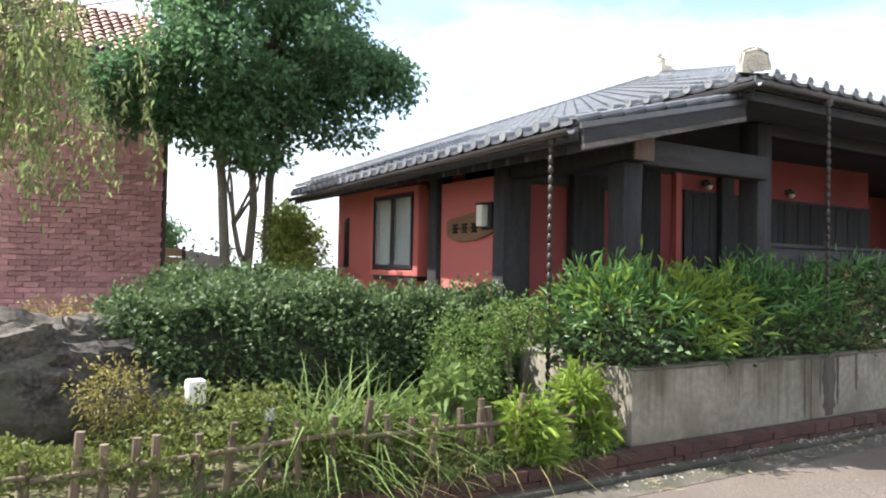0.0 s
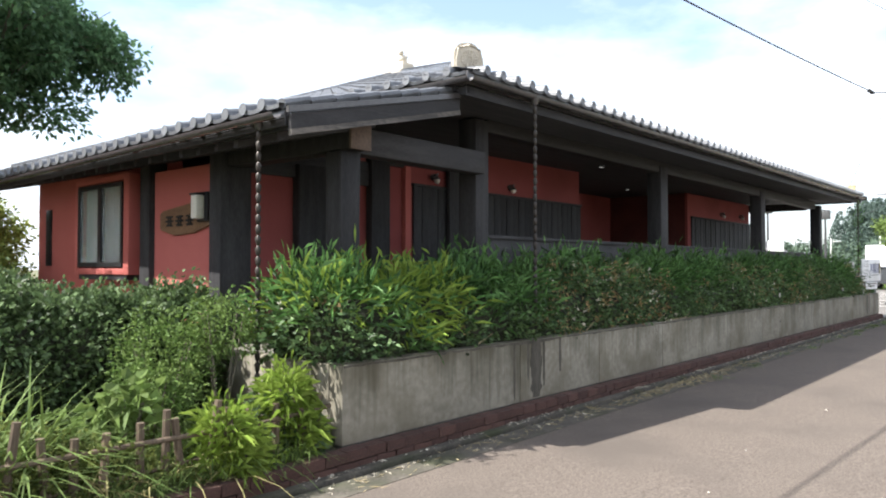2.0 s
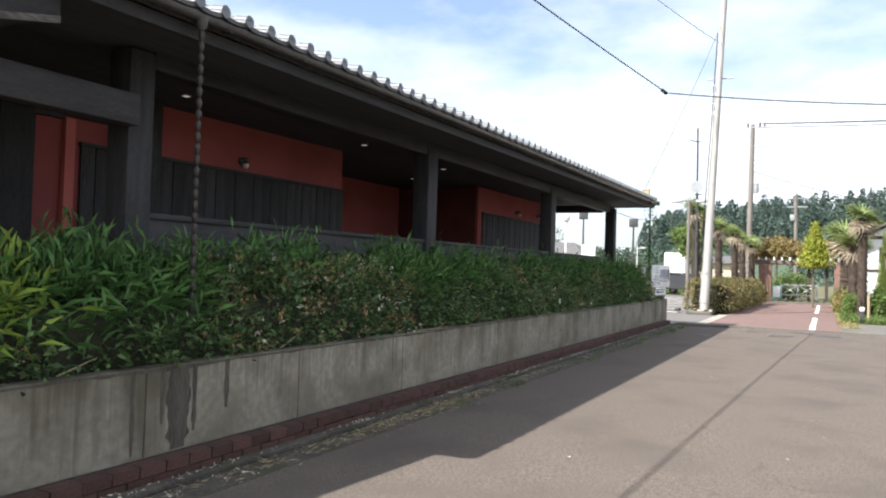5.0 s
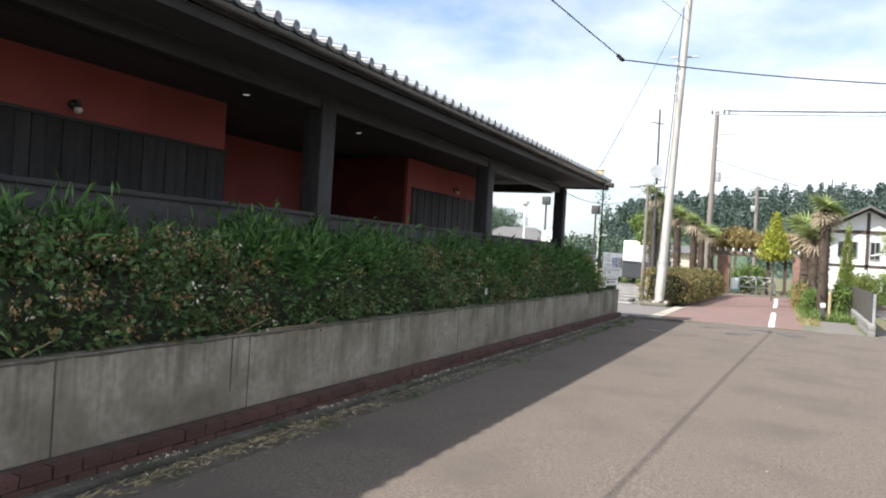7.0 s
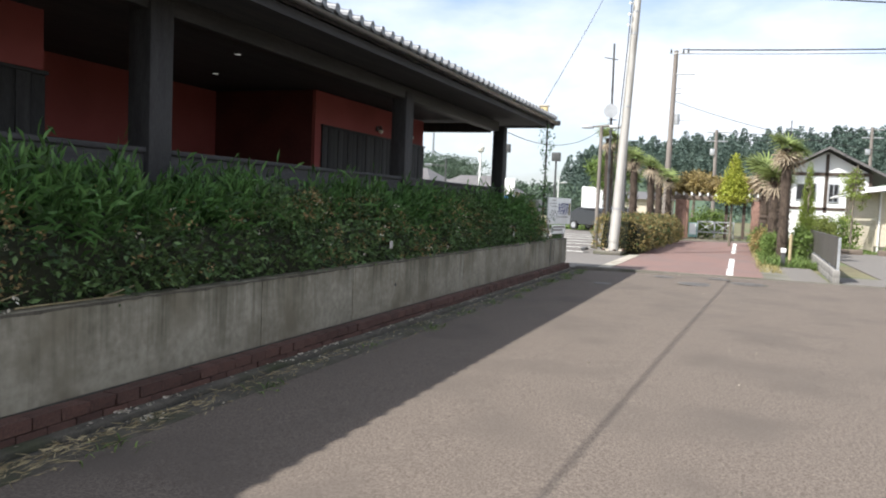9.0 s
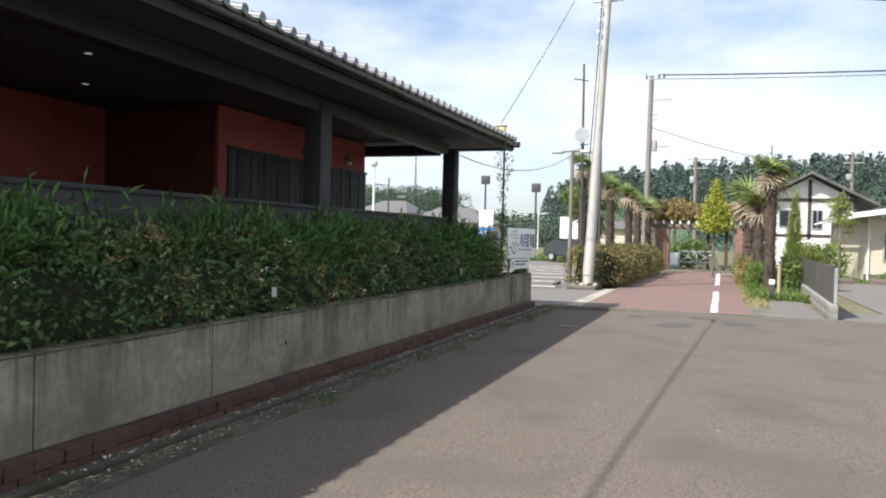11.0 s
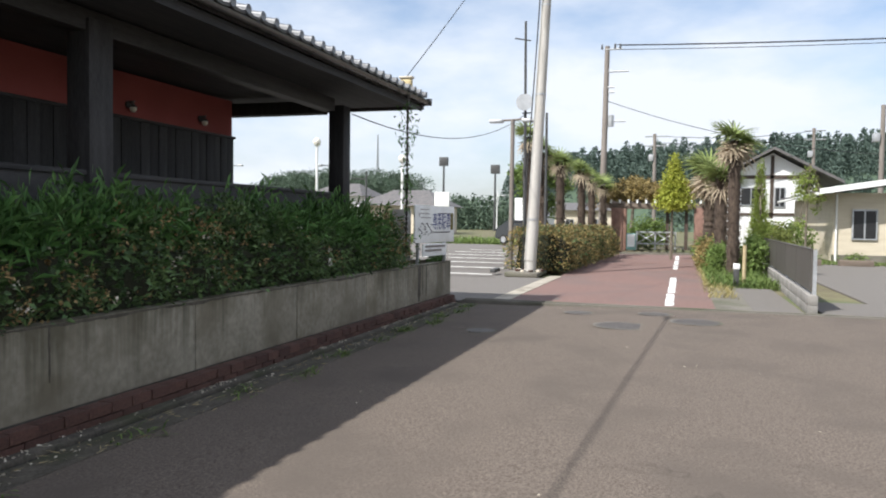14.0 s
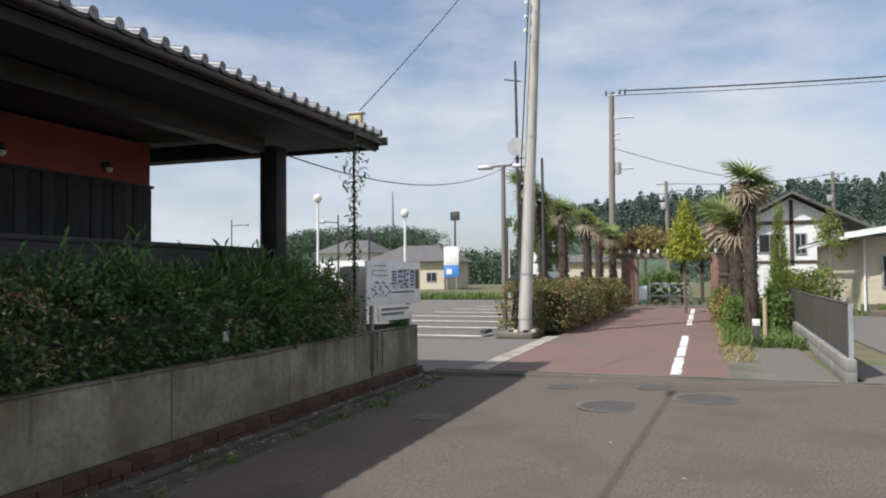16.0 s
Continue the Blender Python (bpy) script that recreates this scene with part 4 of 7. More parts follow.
board_between("flashing", WS + Vector((-0.02, 0, 0)), LOW_A, -0.02, 0.03, (0, -0.05, 0), 0.03, M_GUTTER, "thin dark metal flashing on the verge")
board_between("bargeboard", WS + Vector((0.02, 0, 0)), LOW_A, 0.032, 0.155, (0, -0.025, 0), 0.035, M_WOODX, "dark gable board")
board_between("bargeboard_edge", WS + Vector((0.02, 0, 0)), LOW_A, 0.157, 0.205, (0, -0.03, 0), 0.038, M_BOARD, "pale weathered lower edge of the gable board")
board_between("fascia", SE_A + Vector((0, -0.02, 0)), NWM, 0.0, 0.09, (-0.005, 0, 0), 0.02, M_GUTTER)
board_between("fascia", SE_A + Vector((0, 0.03, 0)), NWM, 0.092, 0.17, (0.03, 0, 0), 0.02, M_WOODX)
board_between("fascia", SE_A + Vector((-0.05, 0, 0)), SE_B, -0.04, 0.09, (0, -0.005, 0), 0.02, M_GUTTER)
board_between("fascia", SE_A + Vector((0, 0.0, 0)), SE_B, 0.092, 0.19, (0, 0.03, 0), 0.02, M_WOODX)
board_between("fascia", SE_B, NE, 0.0, 0.16, (0.01, 0, 0), 0.02, M_GUTTER)
board_between("fascia", WS, NW, 0.0, 0.12, (0.01, 0, 0), 0.02, M_WOODX)


# half-round gutters
def gutter(a, b, out):
    bm = bmesh.new()
    rings = []
    o = Vector(out)
    for p in (a, b):
        rings.append([bm.verts.new(p + o * (0.055 + r * math.cos(t)) + Vector((0, 0, -0.02 - r * math.sin(t)))) for r in (0.05, 0.046) for t in [math.pi * k / 8 for k in range(9)]])
    m = len(rings[0])
    order = list(range(9)) + list(range(17, 8, -1))
    for i in range(m):
        k, k2 = order[i], order[(i + 1) % m]
        bm.faces.new((rings[0][k], rings[0][k2], rings[1][k2], rings[1][k]))
    bm.faces.new([rings[0][k] for k in order])
    bm.faces.new([rings[1][k] for k in order[::-1]])
    bmesh.ops.recalc_face_normals(bm, faces=bm.faces)
    g = part("gutter", bm, M_GUTTER, house, "brown half-round rain gutter")
    n = int((b - a).length / 0.9)
    bm = bmesh.new()
    for i in range(n):
        p = a.lerp(b, (i + 0.5) / n) + o * 0.055
        box(bm, p.x - 0.012, p.x + 0.012, p.y - 0.058, p.y + 0.058, p.z - 0.076, p.z - 0.072)
    part("brackets", bm, M_GUTTER, g)


gutter(SE_A + Vector((-0.08, -0.025, -0.015)), SE_B + Vector((0.03, -0.025, -0.015)), (0, -1, 0))
gutter(SE_A + Vector((-0.025, -0.08, -0.015)), NWM + Vector((-0.025, 0, -0.015)), (-1, 0, 0))
gutter(WS + Vector((-0.02, 0.0, -0.01)), NW + Vector((-0.02, 0, -0.01)), (-1, 0, 0))
part("gutter_end", bx(SE_B.x - 0.02, SE_B.x + 0.02, 3.90, 4.06, 3.42, 3.54, bevel=0.005), M_GUTTER, house)


# ridge-end ornaments
def end_ornament(x, y, z, s, yaw, name, label, mat):
    ob = thing(name, (x, y, z), label, "roof ornament")
    bm = bmesh.new()
    outline = [(-0.2, 0)] + [(-0.21 * math.cos(t) * (1 + 0.12 * math.sin(2 * t)), 0.2 + 0.25 * math.sin(t) ** 0.75) for t in [math.pi * k / 16 for k in range(17)]] + [(0.2, 0)]
    f = bm.faces.new([bm.verts.new((u * s, -0.05 * s, v * s)) for u, v in outline])
    g = bmesh.ops.extrude_face_region(bm, geom=[f])
    bmesh.ops.translate(bm, verts=[v for v in g["geom"] if isinstance(v, bmesh.types.BMVert)], vec=(0, 0.1 * s, 0))
    bmesh.ops.recalc_face_normals(bm, faces=bm.faces)
    bmesh.ops.bevel(bm, geom=[e for e in bm.edges if e.calc_face_angle(0) > 0.9], offset=0.012 * s, segments=2, affect="EDGES")
    bmesh.ops.transform(bm, verts=bm.verts, matrix=pose(x, y, z, 0, 0, yaw))
    part("shield", bm, mat, ob)
    bm = bmesh.new()
    for k in range(16):
        t = math.pi * 2 * k / 16
        a, b = 0.035, 0.115
        tube(bm, [(a * s * math.cos(t), -0.055 * s, 0.23 * s + a * s * math.sin(t)), (b * s * math.cos(t), -0.055 * s, 0.23 * s + b * s * math.sin(t))], [0.008 * s, 0.021 * s], 6)
    bmesh.ops.transform(bm, verts=bm.verts, matrix=pose(x, y, z, 0, 0, yaw))
    part("flower_crest", bm, M_STONE, ob, "raised sixteen-petal crest")
    bm = bmesh.new()
    for u in (-0.17, 0.17):
        tube(bm, [(u * s, -0.05 * s, 0.03 * s), (u * 1.05 * s, -0.055 * s, 0.2 * s), (u * 0.9 * s, -0.055 * s, 0.36 * s), (0, -0.055 * s, 0.415 * s)], 0.014 * s, 6)
    bmesh.ops.transform(bm, verts=bm.verts, matrix=pose(x, y, z, 0, 0, yaw))
    part("rim", bm, mat, ob)
    return ob


end_ornament(5.55, 4.26, 3.42, 0.80, -28, "ridge_end_tile", "pale arched ridge-end tile with a chrysanthemum crest on the roof corner", M_STONE)
ob = thing("ridge_end_tile", (23.72, 4.22, 3.62), "gold-painted ridge-end tile on the east roof corner", "roof ornament")
part("shield", bx(23.62, 23.72, 4.12, 4.32, 3.62, 3.84, bevel=0.03), M_GOLD, ob)
part("rim", bx(23.60, 23.74, 4.10, 4.34, 3.825, 3.86, bevel=0.012), M_STONE, ob)
# statue and stepped base on the peak
bx0, by0, bz0 = APEX.x, APEX.y, APEX.z + 0.06
ob = thing("ridge_pedestal", (bx0, by0, bz0), "stepped pale stone pedestal at the peak of the roof", "roof ornament")
part("base", bx(bx0 - 0.42, bx0 + 0.42, by0 - 0.42, by0 + 0.42, bz0 - 0.16, bz0 + 0.1, bevel=0.02), M_STONE, ob)
part("step", bx(bx0 - 0.24, bx0 + 0.24, by0 - 0.24, by0 + 0.24, bz0 + 0.1, bz0 + 0.24, bevel=0.02), M_STONE, ob)
bm = bmesh.new()
bmesh.ops.create_uvsphere(bm, u_segments=16, v_segments=12, radius=0.15, matrix=pose(bx0, by0, bz0 + 0.36) @ Matrix.Diagonal((1.0, 0.9, 1.0, 1)))
bmesh.ops.create_uvsphere(bm, u_segments=12, v_segments=8, radius=0.085, matrix=pose(bx0 - 0.08, by0 - 0.02, bz0 + 0.54))
tube(bm, [(bx0 + 0.10, by0, bz0 + 0.42), (bx0 + 0.17, by0, bz0 + 0.47), (bx0 + 0.19, by0, bz0 + 0.56)], [0.07, 0.045, 0.015], 8)
solid("roof_statue", bm, M_STONE, (bx0, by0, bz0 + 0.24), "small pale guardian figure sitting on the roof-top pedestal", "statue")


# rain chains
def rain_chain(x, y, z1, z0, label):
    ob = thing("rain_chain", (x, y, z0), label, "rain chain", "rain chains")
    n = int((z1 - z0) / 0.085)
    part("funnel", tb([(x, y, z1 + 0.10), (x, y, z1 + 0.03), (x, y, z1)], [0.05, 0.04, 0.018], 12), M_GUTTER, ob)
    first = None
    for i in range(n):
        z = z1 - (i + 0.5) * (z1 - z0) / n
        if first is None:
            bm = tb([(x, y, z + 0.045), (x, y, z + 0.02), (x, y, z - 0.03), (x, y, z - 0.042)], [0.010, 0.025, 0.018, 0.006], 8)
            first = part("link", bm, M_CHAIN, ob)
            z_first = z
        else:
            o = new("link", first.data)
            o.parent, o.location = ob, (0, 0, z - z_first)
    return ob


rain_chain(3.22, 4.62, 2.58, 0.25, "bronze cup-link rain chain hanging from the west gutter")
rain_chain(6.36, 3.96, 3.22, 0.95, "bronze cup-link rain chain hanging from the south gutter")
ob = rain_chain(23.05, 3.96, 3.38, 0.9, "bronze rain chain overgrown with a thin vine")
n = 230
z = rng.uniform(1.6, 3.35, n)
wide = np.where((z > 2.65), 0.13, 0.05)
p = np.stack([23.05 + rng.normal(size=n) * wide, 3.96 + rng.normal(size=n) * wide * 0.7, z], 1)
V, F = leaves(p, cone_way(np.tile([0, 0, -0.5], (n, 1)), 0.8), rng.uniform(0.05, 0.11, n), 0.03, 0.2)
raw("vine_leaves", V, F, L_SASA, ob, "small green climbing leaves")

# bay window, slit window and plaque on the west wall
BXF = 4.15
win = thing("window_1", (BXF, 9.4, 1.45), "bay window with black frame and white curtains in red plaster", "window", kind="structure")
for a in ((BXF, 4.398, 8.62, 8.76, 1.36, 2.66), (BXF, 4.398, 10.06, 10.14, 1.36, 2.66), (BXF, 4.398, 8.762, 10.058, 1.36, 1.44), (BXF, 4.398, 8.762, 10.058, 2.58, 2.66)):
    part("bay_side", bx(*a, bevel=0.006), M_PINK, win)
# dark strip added below the bay to paint the shadow under its sill
part("sill_shadow_board", bx(BXF + 0.02, 4.398, 8.70, 10.05, 1.29, 1.358), M_WOOD, win)
for y0, y1 in ((8.78, 9.40), (9.40, 10.04)):
    fr = part("sash", bx(BXF - 0.01, BXF + 0.05, y0, y0 + 0.045, 1.46, 2.56), M_FRAME, win)
    part("stile", bx(BXF - 0.01, BXF + 0.05, y1 - 0.045, y1, 1.46, 2.56), M_FRAME, win)
    part("rail", bx(BXF - 0.01, BXF + 0.05, y0 + 0.045, y1 - 0.045, 1.46, 1.52), M_FRAME, win)
    part("rail", bx(BXF - 0.01, BXF + 0.05, y0 + 0.045, y1 - 0.045, 2.51, 2.56), M_FRAME, win)
    g = part("pane", bx(BXF + 0.018, BXF + 0.024, y0 + 0.046, y1 - 0.046, 1.521, 2.509), M_GLASS, win)
    g.visible_shadow = False
bm = bmesh.new()
rows_ = []
for i in range(64):
    y = 8.79 + 1.24 * i / 63
    x = BXF + 0.12 + 0.02 * math.sin(i * 1.15)
    rows_.append([bm.verts.new((x, y, 1.48)), bm.verts.new((x, y, 2.54))])
for a, b in zip(rows_, rows_[1:]):
    bm.faces.new((a[0], b[0], b[1], a[1]))
part("curtain", bm, M_CURTAIN, win, "white pleated curtain")
win = thing("window_2", (4.39, 11.6, 1.4), "narrow dark slit window in red plaster", "window", kind="structure")
part("frame", bx(4.375, 4.398, 11.50, 11.68, 1.48, 2.34, bevel=0.004), M_FRAME, win)
g = part("pane", bx(4.366, 4.372, 11.53, 11.65, 1.52, 2.30), M_FRAME, win)
ob = thing("wall_plaque", (4.2, 7.3, 1.8), "dark carved wooden signboard with rounded foot on the red wall", "signboard")
bm = bmesh.new()
outline = [(7.92, 1.93), (7.90, 1.90), (7.6, 1.83), (7.2, 1.85), (6.86, 1.93), (6.82, 1.98), (6.83, 2.26), (6.90, 2.28), (7.3, 2.19), (7.85, 2.13), (7.92, 2.09)]
f = bm.faces.new([bm.verts.new((4.19, y, z)) for y, z in outline])
g = bmesh.ops.extrude_face_region(bm, geom=[f])
bmesh.ops.translate(bm, verts=[v for v in g["geom"] if isinstance(v, bmesh.types.BMVert)], vec=(0.036, 0, 0))
bmesh.ops.recalc_face_normals(bm, faces=bm.faces)
part("board", bm, M_PLAQUE, ob)
for y in (7.70, 7.48, 7.26):
    bm = bmesh.new()
    for k, (dy, dz, ly, lz) in enumerate(((0, 0.05, 0.07, 0.012), (0, 0.0, 0.08, 0.012), (0, -0.05, 0.06, 0.012), (0.02, 0, 0.010, 0.06), (-0.025, -0.01, 0.010, 0.05))):
        box(bm, 4.180, 4.189, y + dy - ly, y + dy + ly, 2.0 + dz - lz, 2.0 + dz + lz)
    part("lettering", bm, M_INK, ob, "carved dark brush characters")
lamp = thing("wall_lantern", (4.2, 6.96, 2.0), "white glass lantern in a dark bracket beside the plaque", "lamp")
part("glass_box", bx(4.05, 4.15, 6.90, 7.02, 2.0, 2.26, bevel=0.012), M_LENS, lamp)
part("bracket", bx(4.15, 4.188, 6.84, 7.06, 1.97, 2.30, bevel=0.01), M_WOOD, lamp)
part("cap", bx(4.04, 4.16, 6.885, 7.035, 2.262, 2.285, bevel=0.006), M_WOOD, lamp)

# ---------------------------------------------------------------- garden in front of the west wall
solid("garden_bed", bx(-30, 3.38, 3.96, 14, -0.08, 0.10), M_EARTH, (0, 4, -0.08), "weedy dark garden soil behind a brick edge", "garden bed", kind="structure")


def bush(name, blobs, n, mat, L, W, label, category="shrub", shell=0.7, up=0.3, spread=0.8, stems=True, group="", droop=0.2):
    """A shrub of leaf clumps on short stems."""
    c0 = blobs[0][0]
    zb = 0.08
    ob = thing(name, (c0[0], c0[1], zb), label, category, group)
    vol = np.array([b[1][0] * b[1][2] + b[1][1] * b[1][2] for b in blobs])
    Vs, Fs, off = [], [], 0
    for (c, r), k in zip(blobs, (n * vol / vol.sum()).astype(int)):
        p, d = blob_points(k, c, r, shell)
        p[:, 2] = np.maximum(p[:, 2], zb + 0.02)
        V, F = leaves(p, cone_way(d + np.array([0, 0, up]), spread), rng.uniform(L[0], L[1], len(p)), W, droop)
        Vs.append(V)
        Fs.append(F + off)
        off += len(V)
    raw("leaves", np.concatenate(Vs), np.concatenate(Fs), mat, ob)
    if stems:
        bm = bmesh.new()
        for c, r in blobs:
            for _ in range(5):
                a = rng.uniform(0, 6.28)
                b = Vector((c[0] + math.cos(a) * r[0] * 0.5, c[1] + math.sin(a) * r[1] * 0.5, c[2] + r[2] * 0.3))
                tube(bm, [(c[0] + rng.normal() * 0.04, c[1] + rng.normal() * 0.04, zb - 0.03), ((c[0] + b.x) / 2, (c[1] + b.y) / 2, (zb + b.z) / 2), b], [0.012, 0.01, 0.005], 5)
        tagged(part("stem_mass", bm, M_BARK, ob), kind="stuff")
    return ob


def hedge_bush(name, x0, x1, y0, y1, z0, z1, n, mat, L, W, label, wob=0.12):
    ob = thing(name, ((x0 + x1) / 2, (y0 + y1) / 2, z0), label, "hedge")
    core("shade_core", x0 + 0.12, x1 - 0.12, y0 + 0.14, y1 - 0.14, z0, z1 - 0.16, ob)
    P, D = hedge_points(n, x0, x1, y0, y1, z0 + 0.04, z1, 0.25, wob)
    V, F = leaves(P, cone_way(D + np.array([0, 0, 0.3]), 0.75), rng.uniform(L[0], L[1], n), W, 0.15)
    raw("leaves", V, F, mat, ob)
    return ob


hedge_bush("clipped_hedge", -0.1, 3.3, 5.2, 6.6, 0.1, 1.16, 44000, L_BUSH, (0.04, 0.07), 0.036, "rounded clipped evergreen hedge with glossy small leaves", 0.16)
hedge_bush("clipped_hedge", 0.5, 2.6, 6.8, 8.6, 0.1, 1.30, 16000, L_BUSH, (0.045, 0.075), 0.04, "rounded clipped evergreen hedge behind the rocks", 0.16)
bush("nandina_bush", [((2.55, 4.9, 0.75), (0.45, 0.40, 0.42)), ((2.95, 4.7, 1.0), (0.35, 0.30, 0.30)), ((2.3, 4.6, 0.5), (0.35, 0.3, 0.35))], 6500, L_NANDINA, (0.03, 0.06), 0.017, "feathery green nandina bush beside the hedge", shell=0.45)
bush("nandina_bush", [((-0.28, 4.75, 0.62), (0.26, 0.24, 0.26)), ((0.02, 4.55, 0.42), (0.22, 0.2, 0.2))], 1500, L_NANDRED, (0.03, 0.055), 0.016, "small nandina with yellow and orange leaves before the rock", shell=0.4)
bush("dwarf_bamboo", [((3.02, 4.0, 0.52), (0.20, 0.18, 0.20)), ((3.1, 3.95, 0.25), (0.20, 0.16, 0.25))], 900, L_SASAY, (0.10, 0.19), 0.022, "clump of bright yellow-green dwarf bamboo at the planter end", shell=0.3, up=0.7, spread=0.6, droop=0.35)
bush("dwarf_bamboo", [((2.45, 3.88, 0.35), (0.22, 0.17, 0.22)), ((2.5, 3.85, 0.15), (0.24, 0.16, 0.2))], 900, L_SASAY, (0.10, 0.18), 0.022, "clump of bright yellow-green dwarf bamboo behind the fence", shell=0.3, up=0.7, spread=0.6, droop=0.35)
bush("broad_leaf_weed", [((2.0, 4.35, 0.55), (0.22, 0.18, 0.14)), ((1.8, 4.4, 0.35), (0.3, 0.2, 0.2))], 260, L_MID, (0.09, 0.15), 0.09, "broad-leaved green weed in the grass", shell=0.3)
bush("ivy_clump", [((3.2, 3.95, 0.18), (0.22, 0.14, 0.2)), ((3.0, 4.1, 0.3), (0.3, 0.2, 0.3))], 700, L_BUSH, (0.05, 0.09), 0.05, "dark ivy clump at the foot of the planter", shell=0.4)
bush("garden_shrub", [((3.95, 13.0, 1.4), (0.62, 0.6, 1.1)), ((3.75, 12.9, 2.2), (0.42, 0.4, 0.55)), ((3.6, 11.6, 0.9), (0.6, 0.55, 0.85))], 7500, L_CONIFER, (0.06, 0.12), 0.05, "tall leafy light-green shrub by the red wall", shell=0.4)
bush("garden_shrub", [((-1.5, 6.9, 0.62), (1.1, 0.6, 0.40)), ((-0.3, 7.3, 0.72), (0.8, 0.5, 0.4)), ((0.5, 7.6, 0.7), (0.6, 0.5, 0.4))], 9000, L_AUTUMN, (0.03, 0.06), 0.03, "low rusty-green shrub behind the rocks", shell=0.6)
bush("garden_shrub", [((-2.3, 5.2, 0.8), (0.5, 0.5, 0.8)), ((-2.6, 8, 1.2), (0.8, 0.8, 1.2))], 4000, L_MID, (0.05, 0.09), 0.04, "green shrub at the garden's west side", shell=0.5)
# ground cover spilling over the fence
ob = thing("ground_cover", (0, 4.15, 0.1), "low yellow-green creeping plants over the fence foot", "plants", kind="stuff")
n = 15000
p = np.stack([rng.uniform(-2.5, 2.4, n), rng.uniform(3.78, 4.75, n), np.zeros(n)], 1)
p[:, 2] = 0.12 + rng.random(n) * (0.27 + 0.14 * np.sin(p[:, 0] * 2.1) + 0.10 * np.sin(p[:, 0] * 5.2 + p[:, 1] * 3))
p[:, 2] += np.where(p[:, 0] < 0.7, 0.16, 0)
V, F = leaves(p, cone_way(np.tile([0, -0.3, 0.7], (n, 1)), 0.7), rng.uniform(0.03, 0.065, n), 0.022, 0.25)
raw("leaves", V, F, L_GROUND, ob)


def grass(name, x0, x1, y0, y1, n, L, W, mat, label, z=0.08, droop=0.7, lean=0.35):
    ob = thing(name, ((x0 + x1) / 2, (y0 + y1) / 2, z), label, "grass", kind="stuff")
    p = np.stack([rng.uniform(x0, x1, n), rng.uniform(y0, y1, n), np.full(n, z)], 1)
    V, F = blades(p, cone_way(np.tile([0, -0.05, 1.0], (n, 1)), lean), rng.uniform(L[0], L[1], n), W, rng.uniform(0.3 * droop, 1.3 * droop, n))
    raw("blades", V, F, mat, ob)
    return ob


grass("pampas_tuft", 0.75, 1.40, 4.1, 4.45, 300, (0.7, 1.15), 0.017, L_GRASS, "tuft of long arching grass blades", droop=0.8, lean=0.35)
grass("long_grass", 0.9, 2.9, 4.05, 4.9, 2600, (0.2, 0.5), 0.009, L_GRASS, "tall green grass behind the bamboo fence")
grass("long_grass", -2.0, 3.1, 3.73, 4.0, 2600, (0.10, 0.34), 0.008, L_GRASS, "green weeds and grass along the fence foot", droop=0.9, lean=0.5)
grass("dry_grass", 0.2, 2.4, 3.68, 4.0, 130, (0.2, 0.45), 0.010, L_DRYGRASS, "pale dry grass blades hanging over the brick edge", droop=1.2, lean=0.6)

# rocks
def rock(c, r, seed, label):
    bm = bmesh.new()
    bmesh.ops.create_icosphere(bm, subdivisions=5, radius=1.0)
    for v in bm.verts:
        d = v.co.normalized()
        k = 1 + 0.30 * noise.noise(d * 1.6 + Vector((seed, 0, 0))) - 0.26 * abs(noise.noise(d * 3.1 + Vector((seed, 3, 0)))) + 0.16 * abs(noise.noise(d * 7 + Vector((0, seed, 0)))) + 0.07 * noise.noise(d * 16) + 0.03 * noise.noise(d * 34)
        q = d * k
        q = Vector((math.copysign(abs(q.x) ** 0.8, q.x), math.copysign(abs(q.y) ** 0.8, q.y), math.copysign(abs(q.z) ** 0.75, q.z)))
        v.co = Vector((q.x * r[0], q.y * r[1], q.z * r[2])) + Vector(c)
    return solid("garden_rock", bm, M_ROCK, (c[0], c[1], 0.1), label, "rock", "garden rocks")


rock((-0.95, 5.45, 0.50), (1.05, 0.45, 0.56), 1.0, "large flat-topped dark grey boulder with lichen")
rock((-0.22, 5.65, 0.66), (0.42, 0.3, 0.42), 5.0, "rugged grey-brown boulder beside the hedge")
rock((0.15, 5.15, 0.30), (0.22, 0.2, 0.28), 9.0, "smaller dark grey rock at the hedge foot")
# garden light
ob = thing("garden_light", (0.2, 4.6, 0.1), "low garden light with a milky white head on a dark post", "lamp")
part("post", bx(0.145, 0.255, 4.55, 4.65, 0.08, 0.545, bevel=0.008), M_DARKSTEEL, ob)
part("head", bx(0.138, 0.262, 4.54, 4.66, 0.547, 0.71, bevel=0.02), M_LENS, ob, "milky white lamp head")
ob = thing("garden_light", (0.55, 4.12, 0.1), "small dark garden spotlight by the fence", "lamp")
part("post", tb([(0.55, 4.12, 0.06), (0.55, 4.12, 0.50)], 0.02, 8), M_DARKSTEEL, ob)
part("cap", tb([(0.55, 4.12, 0.50), (0.55, 4.12, 0.57)], [0.035, 0.03], 10), M_STEEL, ob)

